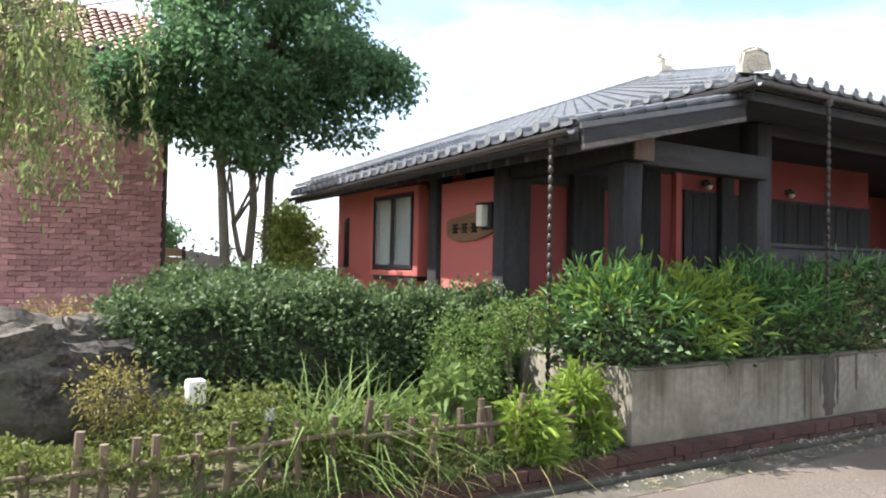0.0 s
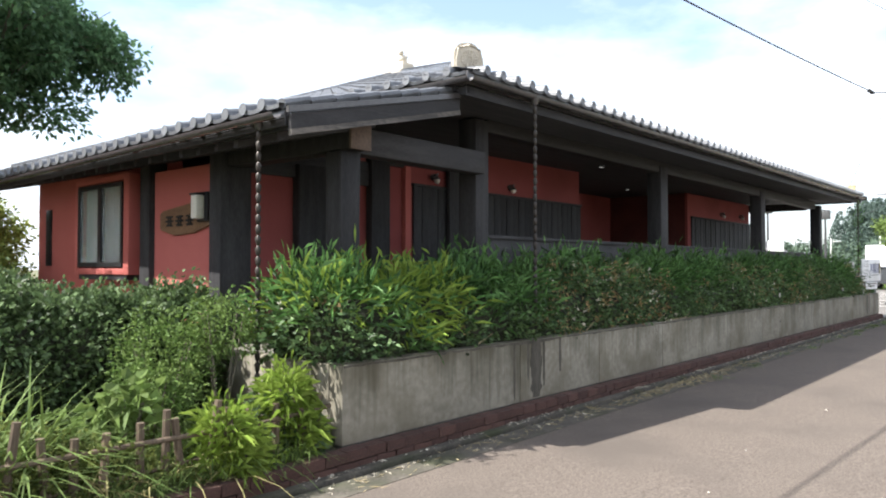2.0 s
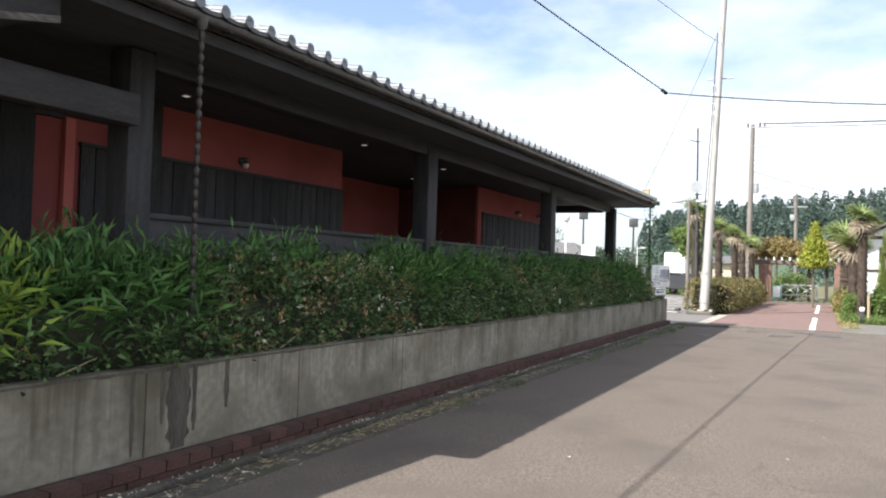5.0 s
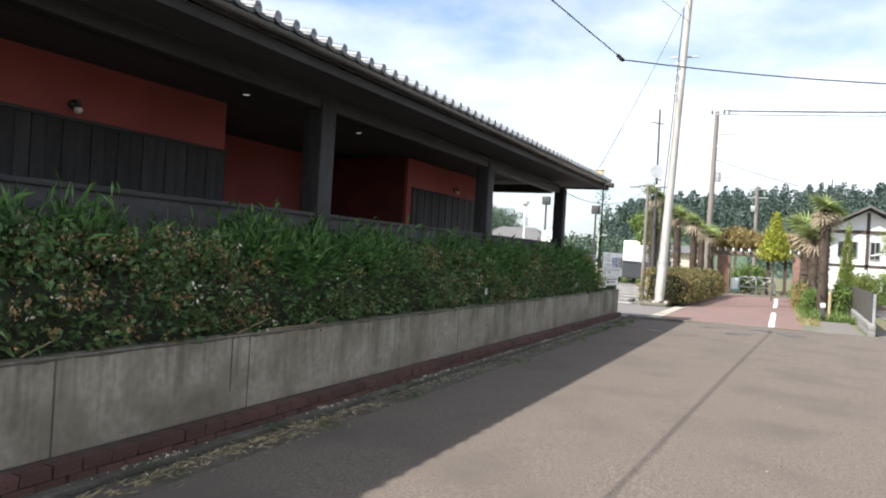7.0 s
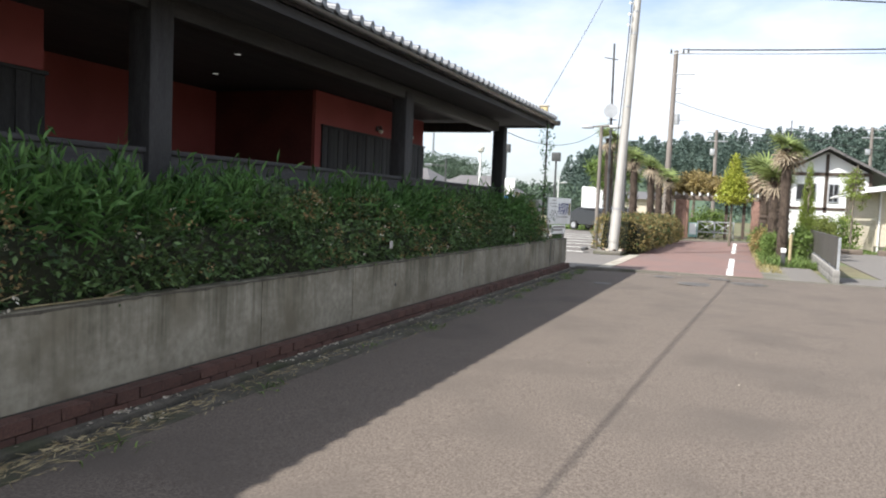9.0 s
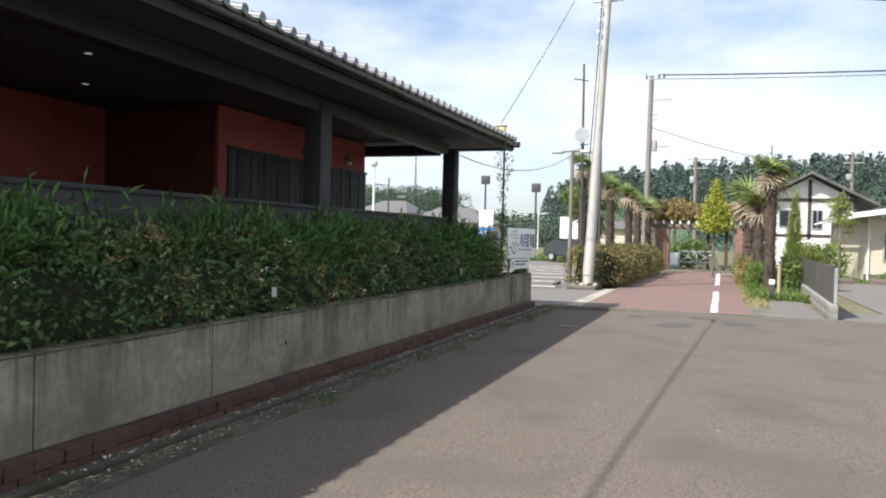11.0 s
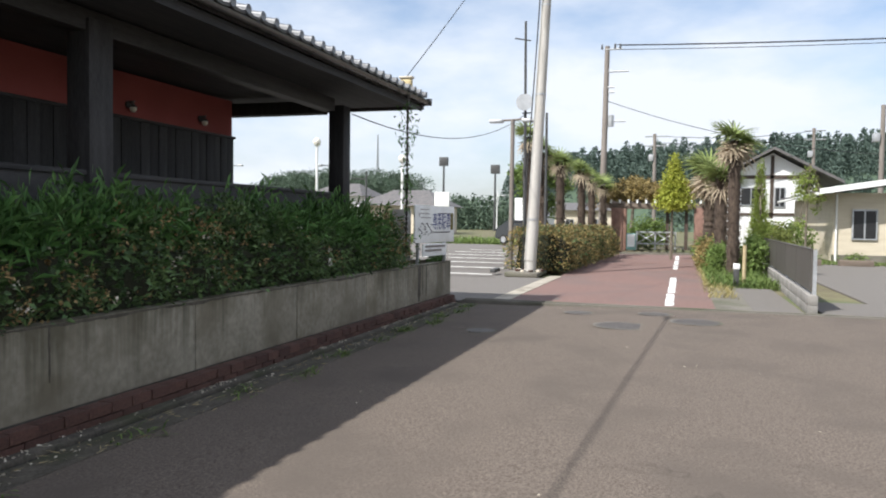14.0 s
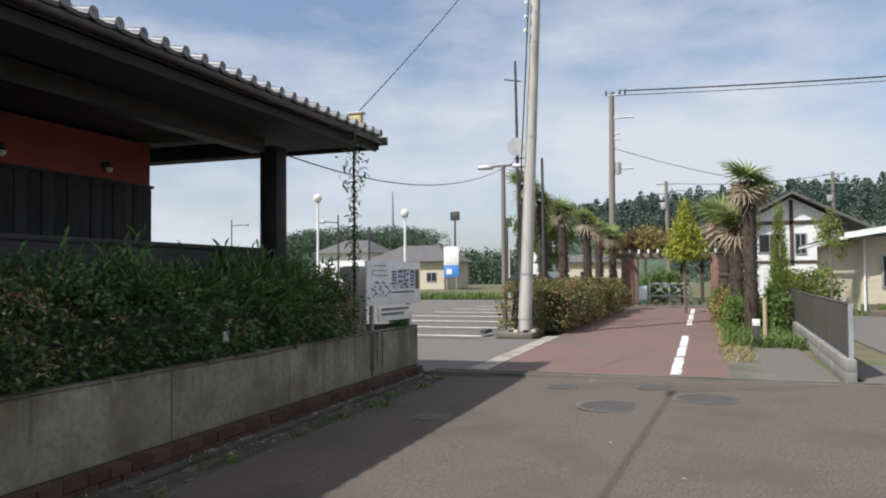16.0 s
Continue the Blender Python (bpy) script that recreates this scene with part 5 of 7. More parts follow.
# bamboo fence
fence = thing("bamboo_fence", (1, 3.90, 0.06), "low weathered split-bamboo garden fence", "fence")
x = -2.6
while x < 3.35:
    h = 0.46 + 0.05 * rng.normal()
    tilt = rng.normal() * 0.03
    y = 3.90 + rng.normal() * 0.012
    part("stake", tb([(x, y, 0.03), (x + tilt, y - 0.01, 0.05 + h)], [0.028, 0.025], 8), M_BAMBOO, fence)
    x += 0.12 + 0.14 * rng.random()
for z in (0.36,):
    for a, b in ((-2.6, -0.8), (-0.78, 1.0), (1.02, 2.3), (2.32, 3.35)):
        part("rail", tb([(a, 3.875, z + rng.normal() * 0.02), (b, 3.875, z + 0.03 + rng.normal() * 0.02)], 0.017, 7), M_BAMBOO, fence)
        part("rail", tb([(a, 3.93, 0.16 + rng.normal() * 0.02), (b, 3.93, 0.18 + rng.normal() * 0.02)], 0.014, 7), M_BAMBOO, fence)


# ---------------------------------------------------------------- trees
def tree(name, trunks, clumps, n, mat, L, W, label, bark=M_BARK, spread=0.9, up=0.1, shell=0.35, limbs=True, droop=0.2, base_z=0.08):
    p0 = trunks[0][0][0]
    ob = thing(name, (p0[0], p0[1], base_z), label, "tree")
    for pts, radii in trunks:
        part("trunk", tb(pts, radii, 10), bark, ob)
    if limbs:
        tops = [Vector(t[0][-1]) for t in trunks]
        mids = [Vector(t[0][-2]) for t in trunks]
        bm = bmesh.new()
        for c, r in clumps:
            c = Vector(c)
            k = min(range(len(tops)), key=lambda i: (tops[i] - c).length)
            a = tops[k].lerp(mids[k], 0.4 * rng.random())
            m = a.lerp(c, 0.5) + Vector((rng.normal(), rng.normal(), 0.3)) * 0.12
            tube(bm, [a, m, c], [0.035, 0.025, 0.008], 6)
            for _ in range(3):
                e = c + Vector((rng.normal() * r[0], rng.normal() * r[1], rng.normal() * r[2])) * 0.6
                tube(bm, [m.lerp(c, 0.5), e], [0.012, 0.004], 5)
        part("branchwork", bm, bark, ob)
    vol = np.array([r[0] * r[1] * r[2] for c, r in clumps]) ** 0.67
    Vs, Fs, off = [], [], 0
    for (c, r), k in zip(clumps, (n * vol / vol.sum()).astype(int)):
        p, d = blob_points(k, c, r, shell)
        V, F = leaves(p, cone_way(d + np.array([0, 0, up]), spread), rng.uniform(L[0], L[1], k), W, droop)
        Vs.append(V)
        Fs.append(F + off)
        off += len(V)
    raw("crown", np.concatenate(Vs), np.concatenate(Fs), mat, ob)
    return ob


def scatter_clumps(c, r, k, size):
    out_ = []
    for _ in range(k):
        d = unit(rng.normal(size=(1, 3)))[0]
        q = np.array(c) + d * np.array(r) * rng.uniform(0.35, 1.0)
        s = size * rng.uniform(0.6, 1.25)
        out_.append((tuple(q), (s * 1.15, s * 1.15, s * 0.75)))
    return out_


# three-stemmed tree whose crown spreads over the garden
def away(p, k):
    """A place k times as far off as p, along the line from the start of the lane."""
    return tuple(e + (c - e) * k for c, e in zip(p, (-0.98, -0.43, 1.47)))


FARTHER = 1.32
clumps = scatter_clumps((2.1, 9.6, 4.7), (2.1, 1.4, 1.9), 58, 0.46) + scatter_clumps((3.7, 9.6, 4.35), (0.85, 0.8, 0.95), 18, 0.34) + scatter_clumps((2.6, 9.6, 3.6), (0.9, 0.6, 0.3), 9, 0.28) + scatter_clumps((0.75, 9.8, 4.0), (1.1, 0.7, 0.9), 18, 0.36)
clumps = [(away(c, FARTHER), tuple(v * FARTHER for v in r)) for c, r in clumps]
stems = [
    ([(1.86, 9.9, 0.3), (1.80, 9.9, 1.5), (1.72, 9.85, 2.6), (1.6, 9.8, 3.6), (1.4, 9.8, 4.6)], [0.085, 0.075, 0.065, 0.05, 0.03]),
    ([(2.15, 9.95, 0.3), (2.12, 9.95, 1.3), (2.20, 9.95, 2.3), (2.15, 10.0, 3.3), (2.4, 10.0, 4.6)], [0.075, 0.07, 0.06, 0.05, 0.03]),
    ([(2.40, 10.0, 0.3), (2.42, 10.0, 1.6), (2.44, 10.0, 2.7), (2.55, 9.9, 3.4), (3.1, 9.8, 4.4)], [0.075, 0.07, 0.065, 0.05, 0.03]),
    ([(2.13, 9.95, 1.35), (1.98, 9.9, 1.7), (1.90, 9.9, 2.1)], [0.045, 0.04, 0.035]),
]
tree("garden_tree", [([away(p, FARTHER) for p in pts], [r * FARTHER for r in rad]) for pts, rad in stems], clumps, 40000, L_TREE, (0.09, 0.15), 0.075, "three-stemmed garden tree with a dense dark green crown")
# weeping tree on the west side
wt = thing("weeping_tree", (-1.9, 11.2, 0.08), "weeping tree with long pale-green trailing leaves", "tree")
part("trunk", tb([(-2.3, 11.2, 0.05), (-2.2, 11.2, 1.8), (-1.8, 11.1, 3.6), (-1.2, 11.1, 5.0)], [0.14, 0.11, 0.08, 0.04], 10), M_BARK, wt)
bm = bmesh.new()
Vs, Fs, off = [], [], 0
for _ in range(78):
    a = Vector((-1.3 + rng.normal() * 0.95, 11.1 + rng.normal() * 0.7, 3.9 + rng.random() * 1.9))
    ln = rng.uniform(1.0, 2.6)
    e = a + Vector((rng.normal() * 0.3, rng.normal() * 0.3, -ln))
    tube(bm, [Vector((-1.4, 11.1, 4.6)), a, e], [0.016, 0.010, 0.004], 5)
    k = int(ln * 46)
    u = rng.random((k, 1))
    p = np.array(a) * (1 - u) + np.array(e) * u + rng.normal(size=(k, 3)) * 0.08
    V, F = leaves(p, cone_way(np.tile([0, 0, -0.8], (k, 1)), 0.55), rng.uniform(0.09, 0.16, k), 0.04, 0.25)
    Vs.append(V)
    Fs.append(F + off)
    off += len(V)
part("branchwork", bm, M_BARK, wt)
raw("crown", np.concatenate(Vs), np.concatenate(Fs), L_WILLOW, wt)
tree("background_tree", [([(2.6, 21.5, 0.05), (2.6, 21.5, 2.0), (2.5, 21.5, 4.0)], [0.12, 0.09, 0.04])], scatter_clumps((2.7, 21.5, 2.6), (0.9, 0.9, 1.3), 14, 0.5), 6000, L_TREE, (0.09, 0.14), 0.08, "dark leafy tree behind the board fence")
tree("background_tree", [([(5.25, 16.9, 0.05), (5.25, 16.9, 1.4), (5.25, 16.9, 2.4)], [0.09, 0.07, 0.04])], scatter_clumps((5.25, 16.95, 2.3), (0.5, 0.5, 0.9), 12, 0.4), 4200, L_CONIFER, (0.09, 0.14), 0.08, "light green tree behind the red wall's corner")

# ---------------------------------------------------------------- brick-clad neighbour building
tower = thing("brick_clad_building", (-2.5, 17, 0), "neighbouring building clad in pink-red split brick with terracotta roof", "building", kind="structure")
part("wall_core", bx(-7.0, 1.9, 15.05, 20.0, -0.05, 5.5), M_CLAD, tower)
part("corner_pipe", tb([(1.96, 15.1, 0.0), (1.96, 15.1, 5.4)], 0.05, 10), M_BROWN, tower, "dark brown downpipe")


def clad_mesh():
    bm = bx(0, 0.235, -0.03, 0.06, 0, 0.088)
    for v in bm.verts:
        v.co += Vector((rng.normal() * 0.008, rng.normal() * 0.014, rng.normal() * 0.006))
    me = bpy.data.meshes.new("brick")
    bm.to_mesh(me)
    bm.free()
    me.materials.append(M_CLAD)
    return me


CLAD = [clad_mesh() for _ in range(8)]
Vr, Fr = [], []
for r in range(55):
    z = 0.0 + r * 0.1
    off_x = 0.125 * (r % 2)
    for c in range(36):
        x = -6.95 + c * 0.25 + off_x
        if x > 1.68:
            continue
        if x > -0.8 and 0.9 < z < 3.5:
            o = new("brick", CLAD[int(rng.integers(8))])
            o.parent, o.location = tower, Vector((x, 15.02 + rng.normal() * 0.012, z)) - BASE[tower.name]
        else:
            b = len(Vr)
            y = 15.0 + rng.normal() * 0.012
            for zz in (z, z + 0.088):
                for xx, yy in ((x, y), (x + 0.235, y), (x + 0.235, 15.06), (x, 15.06)):
                    Vr.append((xx + rng.normal() * 0.005, yy, zz))
            Fr += [(b, b + 1, b + 5, b + 4), (b + 1, b + 2, b + 6, b + 5), (b + 3, b, b + 4, b + 7), (b + 4, b + 5, b + 6, b + 7)]
raw("bricks", Vr, Fr, M_CLAD, tower, kind="stuff")
Vr, Fr = [], []
for c in range(44):
    for r in range(12):
        x, a = -7.3 + c * 0.215, r * 0.3
        b = len(Vr)
        for u, lift in ((a, 0.05), (a + 0.34, 0.0)):
            for s, h in ((0, 0), (0.05, 0.045), (0.10, 0.06), (0.15, 0.045), (0.2, 0.0)):
                Vr.append((x + s, 14.7 + u * 0.87, 5.45 + u * 0.5 + h + lift))
        for i in range(4):
            Fr.append((b + i, b + i + 1, b + 6 + i, b + 5 + i))
raw("roof_tiles", Vr, Fr, M_TERRA, tower, "faded terracotta barrel tiles", "stuff")
part("roof_slab", poly([(-7.3, 14.7, 5.44), (2.2, 14.7, 5.44), (2.2, 17.9, 7.26), (-7.3, 17.9, 7.26)], 0.08), M_BROWN, tower)
part("roof_slab", poly([(-7.3, 17.9, 7.26), (2.2, 17.9, 7.26), (2.2, 20.6, 5.44), (-7.3, 20.6, 5.44)], 0.08), M_BROWN, tower)
part("gable_wall", poly([(1.85, 15.1, 5.4), (1.85, 20.0, 5.4), (1.85, 17.9, 7.1)]), M_MORTAR, tower)
f1 = thing("board_fence", (2.5, 18, 0), "yellowed horizontal board fence behind the tree", "fence")
for i in range(9):
    part("board", bx(2.15, 2.95, 18.0, 18.03, 0.05 + i * 0.2, 0.235 + i * 0.2), M_FENCEW, f1)
part("post", bx(2.96, 3.03, 17.98, 18.05, 0, 1.9), M_BROWN, f1)
f2 = thing("sheet_fence", (3.4, 18, 0), "pale grey corrugated sheet fence with a sloping end", "fence")
for i in range(7):
    part("sheet", bx(3.04 + i * 0.13, 3.165 + i * 0.13, 18.0 + 0.015 * (i % 2), 18.03 + 0.015 * (i % 2), 0, 1.8 - 0.02 * i), M_SHEET, f2)

# ---------------------------------------------------------------- parking sign at the planter's end
def face_box(c, yaw, w, h, t, lift):
    bm = bx(-w / 2, w / 2, -t / 2, t / 2, 0, h, bevel=0.004)
    bmesh.ops.transform(bm, verts=bm.verts, matrix=pose(c[0], c[1], lift, 0, 0, yaw))
    return bm


SG, SYAW = (24.15, 3.84), -7.2
sg = thing("parking_sign", (SG[0], SG[1], 0.62), "white parking sign board with navy and black lettering on posts", "sign")
part("post", face_box((SG[0] + 0.55, SG[1] + 0.0), SYAW, 0.05, 1.05, 0.05, 0.6), M_STEEL, sg)
part("post", face_box((SG[0] - 0.55, SG[1] + 0.12), SYAW, 0.05, 1.05, 0.05, 0.6), M_STEEL, sg)
part("board", face_box(SG, SYAW, 1.58, 0.64, 0.03, 1.05), M_WHITE, sg)
part("lower_board", face_box(SG, SYAW, 0.95, 0.21, 0.025, 0.82), M_WHITE, sg)


def on_sign(u, v, w, h, mat, name="mark", d=0.0185):
    bm = bx((u - w / 2) * 1.7, (u + w / 2) * 1.7, -d - 0.002, -d, v - h / 2, v + h / 2)
    bmesh.ops.transform(bm, verts=bm.verts, matrix=pose(SG[0], SG[1], 1.06, 0, 0, SYAW))
    part(name, bm, mat, sg)


text = bpy.data.curves.new("lettering", "FONT")
text.body, text.size, text.align_x, text.align_y = "専用駐車", 0.125, "CENTER", "CENTER"
text.extrude = 0.001
tob = bpy.data.objects.new("lettering_source", text)
scene.collection.objects.link(tob)
bpy.context.view_layer.update()
me = bpy.data.meshes.new_from_object(tob.evaluated_get(bpy.context.evaluated_depsgraph_get()))
bpy.data.objects.remove(tob)
me.materials.clear()
me.materials.append(M_BLUE)
lo = [v.co.copy() for v in me.vertices]
ex = max((c.x for c in lo), default=0.2) - min((c.x for c in lo), default=-0.2)
fit_m = pose(SG[0], SG[1], 1.06, 0, 0, SYAW) @ pose(0.24, -0.0195, 0.34, 90, 0, 0) @ Matrix.Diagonal((0.72 / max(ex, 0.01), 2.5, 1, 1))
me.transform(Matrix.Translation(-BASE[sg.name]) @ fit_m)
lt = new("lettering", me)
lt.parent = sg
tagged(lt, "navy painted characters")
on_sign(0.40, 0.36, 0.07, 0.30, L_NANDRED, "orange_patch", 0.0165)
on_sign(0.14, 0.17, 0.42, 0.018, M_INK, "underline")
on_sign(0.20, 0.50, 0.30, 0.012, M_INK, "upper_line")
for u, v, w, h in ((-0.26, 0.56, 0.20, 0.012), (-0.26, 0.49, 0.24, 0.012), (-0.24, 0.42, 0.22, 0.012), (-0.38, 0.46, 0.012, 0.06)):
    on_sign(u, v, w, h, M_POLE2, "small_print")
# brush-drawn emblem as plain strokes
for c, turn in ((-0.57, 0.0), (-0.38, 0.5), (-0.19, 1.1)):
    for k in range(6):
        a = 0.4 + turn + k * 1.05
        du, dv = 0.055 * math.cos(k * 1.7 + turn), 0.085 - 0.036 * k
        w = 0.045 + 0.02 * math.sin(a * 3)
        pts = [(c + du - w, -0.018, 0.22 + dv + 0.012 * math.sin(a)), (c + du, -0.018, 0.22 + dv + 0.022 * math.cos(a)), (c + du + w * math.cos(a * 0.4), -0.018, 0.22 + dv - 0.045 * abs(math.sin(a)))]
        bm = tb(pts, [0.006, 0.015, 0.005], 8)
        for v in bm.verts:
            v.co.y = -0.0175 + (v.co.y + 0.018) * 0.15
        bmesh.ops.transform(bm, verts=bm.verts, matrix=pose(SG[0], SG[1], 1.06, 0, 0, SYAW))
        part("brush_stroke", bm, M_INK, sg)
for v in (0.0, -0.07):
    bm = bx(-0.40, 0.40 if v == 0 else 0.25, -0.016, -0.014, -0.075 + v - 0.02, -0.075 + v + 0.02)
    bmesh.ops.transform(bm, verts=bm.verts, matrix=pose(SG[0], SG[1], 1.06, 0, 0, SYAW))
    part("small_print", bm, M_POLE2, sg)
tagged(solid("utility_box", bx(23.75, 24.05, 4.25, 4.5, 0.62, 1.62, bevel=0.01), M_POLE, (23.9, 4.4, 0.62), "weathered grey cabinet behind the sign", "cabinet"))


bush("planter_weed", [((24.72, 3.98, 0.80), (0.16, 0.12, 0.16)), ((24.45, 3.95, 0.74), (0.14, 0.1, 0.1))], 420, L_SASA, (0.06, 0.12), 0.025, "green weeds sprouting from the planter beside the sign", shell=0.3, stems=False)


# ---------------------------------------------------------------- poles, lamps and cables
def utility_pole(name, base, top, r0, r1, mat, label):
    ob = thing(name, base, label, "utility pole")
    a, b = Vector(base), Vector(top)
    part("shaft", tb([a - Vector((0, 0, 0.1)), a.lerp(b, 0.33), a.lerp(b, 0.66), b], [r0, r0 + (r1 - r0) * 0.33, r0 + (r1 - r0) * 0.66, r1], 18), mat, ob)
    return ob


def add_band(ob, a, b, u, r, mat=M_STEEL, h=0.05):
    p = Vector(a).lerp(Vector(b), u)
    part("band", tb([p - Vector((0, 0, h / 2)), p + Vector((0, 0, h / 2))], [r, r], 16), mat, ob)
    return p


PA, PB = (32.25, 3.72, 0.0), (32.9, 3.30, 12.5)
p1 = utility_pole("utility_pole", PA, PB, 0.165, 0.112, M_POLE, "tall pale concrete utility pole leaning slightly by the hedge")
for u in (0.12, 0.40, 0.60, 0.66, 0.72):
    add_band(p1, PA, PB, u, 0.165 - 0.053 * u + 0.008)
part("guard", tb([(32.262, 3.712, 0.35), (32.33, 3.67, 1.35)], [0.172, 0.168], 18), M_POLE, p1, "pale ribbed guard sleeve")
part("cross_arm", tb([(32.9, 2.9, 9.2), (32.9, 3.9, 9.2)], 0.03, 8), M_STEEL, p1)
for k in range(4):
    q = Vector(PA).lerp(Vector(PB), 0.62 + 0.03 * k)
    part("insulator", tb([q + Vector((-0.16, 0.12, 0)), q + Vector((-0.26, 0.2, 0))], [0.02, 0.045], 8), M_WHITE, p1)
q = Vector(PA).lerp(Vector(PB), 0.55)
part("conduit", tb([(32.05, 3.9, 0.1), (32.2, 3.82, 3.0), q + Vector((-0.2, 0.15, 0)), (32.75, 3.5, 11)], 0.018, 6), M_CABLE, p1)
foot = thing("pole_footing", (32.2, 3.75, 0), "broken red brick and concrete footing round the pole", "footing", kind="structure")
part("slab", bx(31.4, 32.9, 3.35, 4.25, -0.06, 0.06, bevel=0.02), M_KERB, foot)
for k in range(9):
    a = k * 0.7
    part("block", bx(32.2 + 0.42 * math.cos(a) - 0.1, 32.2 + 0.42 * math.cos(a) + 0.1, 3.72 + 0.33 * math.sin(a) - 0.05, 3.72 + 0.33 * math.sin(a) + 0.05, 0.055, 0.115, bevel=0.01), M_BRICK if k % 2 else M_STONE, foot)

mast = thing("antenna_mast", (34.6, 4.35, 0), "thin dark antenna mast with a dish behind the pole", "mast")
part("mast", tb([(34.6, 4.35, 0), (34.5, 4.42, 7.6)], [0.06, 0.035], 10), M_DARKSTEEL, mast)
part("arm", tb([(34.5, 4.25, 7.0), (34.5, 4.75, 7.1)], 0.02, 6), M_DARKSTEEL, mast)
part("dish", tb([(34.30, 4.38, 5.1), (34.36, 4.38, 5.1), (34.42, 4.38, 5.1)], [0.26, 0.24, 0.10], 18), M_STEEL, mast, "round grey dish")
for z in (4.4, 4.6, 4.8):
    part("step", tb([(34.55, 4.2, z), (34.55, 4.5, z)], 0.02, 6), M_DARKSTEEL, mast)
mast = thing("antenna_mast", (36.0, 3.95, 0), "thin steel mast with loops of cable", "mast")
part("mast", tb([(36.0, 3.95, 0), (36.0, 3.98, 5.0)], [0.05, 0.04], 10), M_DARKSTEEL, mast)
sl_ = thing("street_lamp", (33.4, 4.53, 0), "brown street lamp with two flat grey heads", "street lamp")
part("pole", tb([(33.4, 4.53, 0), (33.4, 4.53, 4.45)], [0.075, 0.06], 12), M_POLE2, sl_)
part("arm", tb([(33.4, 5.05, 4.42), (33.4, 3.95, 4.46)], 0.03, 8), M_POLE2, sl_)
for y0, y1 in ((4.82, 5.24), (3.85, 4.25)):
    part("lamp_head", bx(33.3, 33.5, y0, y1, 4.36, 4.46, bevel=0.03), M_STEEL, sl_)
PA2, PB2 = (56.2, 4.15, 0), (56.5, 4.05, 11.8)
p2 = utility_pole("utility_pole", PA2, PB2, 0.20, 0.14, M_POLE2, "brown-grey utility pole with cross arms and transformer")
for z, l in ((11.6, 0.9), (10.3, 1.3), (9.4, 0.5), (9.1, 0.5), (7.4, 1.2)):
    part("cross_arm", tb([(56.4, 4.2, z), (56.4, 4.1 - l, z)], 0.05, 8), M_STEEL, p2)
for y in (3.3, 3.6, 4.35):
    part("insulator", tb([(56.4, y, 11.62), (56.4, y, 11.9)], [0.07, 0.04], 8), M_DARKSTEEL, p2)
part("transformer", tb([(56.4, 3.75, 7.1), (56.4, 3.75, 7.75)], [0.17, 0.17], 14), M_STEEL, p2)
for base, top, arms in (((70, 1.6, 0), (70, 1.7, 8.2), 0.8), ((78, -10.5, 0), (78, -10.4, 9.3), 0.8), ((60, -11.2, 0), (60, -11.2, 8.4), 0.0)):
    p3 = utility_pole("utility_pole", base, top, 0.16, 0.12, M_POLE2, "distant grey utility pole")
    if arms:
        for dz in (0.2, 0.9):
            part("cross_arm", tb([(base[0], base[1] - arms, top[2] - dz), (base[0], base[1] + arms, top[2] - dz)], 0.05, 6), M_STEEL, p3)
    part("box", bx(base[0] - 0.2, base[0] + 0.2, base[1] + 0.15, base[1] + 0.5, top[2] * 0.75, top[2] * 0.75 + 0.5, bevel=0.02), M_STEEL, p3)


def cable(a, b, sag, r=0.012, label="black overhead cable strung between poles"):
    a, b = Vector(a), Vector(b)
    pts = [a.lerp(b, u / 16) - Vector((0, 0, sag * 4 * (u / 16) * (1 - u / 16))) for u in range(17)]
    return solid("cable", tb(pts, r, 6), M_CABLE, tuple(a), label, "cable", "overhead cables")


SPL = (19.6, 3.0, 5.67)
cable((-18, 3.9, 3.9), SPL, 0.30, 0.012)
cable((19.65, 2.98, 5.64), (26.5, -9.0, 6.25), 0.30, 0.013)
cable((19.4, 3.01, 5.65), (19.75, 2.99, 5.66), 0.0, 0.045, "thick black splice sleeve on the cable")
cable((23.8, 4.3, 3.85), (32.8, 3.4, 11.3), 0.15, 0.008)
cable((22.75, 4.8, 3.12), (34.5, 4.4, 4.75), 0.55, 0.009)
cable((32.8, 3.3, 10.5), (16, 8, 12.0), 0.3, 0.010)
for dz, dy in ((0, 0), (0.05, 0.35), (-0.2, 0.8)):
    cable((56.4, 3.3 + dy, 11.8 + dz), (62, -40, 13.0 + dz), 0.5, 0.02)
cable((56.4, 4.0, 8.6), (60, -11.2, 5.6), 0.6, 0.018)
for dz in (0, 0.5):
    cable((70, 1.0, 8.0 - dz), (78, -10.4, 9.1 - dz), 0.3, 0.02)

# ---------------------------------------------------------------- path side: hedge, palms, pergola
def path_hedge():
    ob = thing("path_hedge", (38, 3.4, 0), "clipped reddish-green hedge along the path", "hedge")
    core("shade_core", 33.0, 45.6, 2.95, 4.3, 0, 1.0, ob)
    P, D = hedge_points(17000, 32.7, 45.8, 2.75, 4.6, 0.05, 1.16, 0.25, 0.16)
    P[:, 1] -= (P[:, 0] - 32) * 0.03
    m = rng.random(len(P)) < 0.72
    for k, mat in ((m, L_AUTUMN), (~m, L_BUSH)):
        V, F = leaves(P[k], cone_way(D[k] + np.array([0, 0, 0.3]), 0.75), rng.uniform(0.06, 0.11, k.sum()), 0.055, 0.15)
        raw("leaves", V, F, mat, ob)


path_hedge()


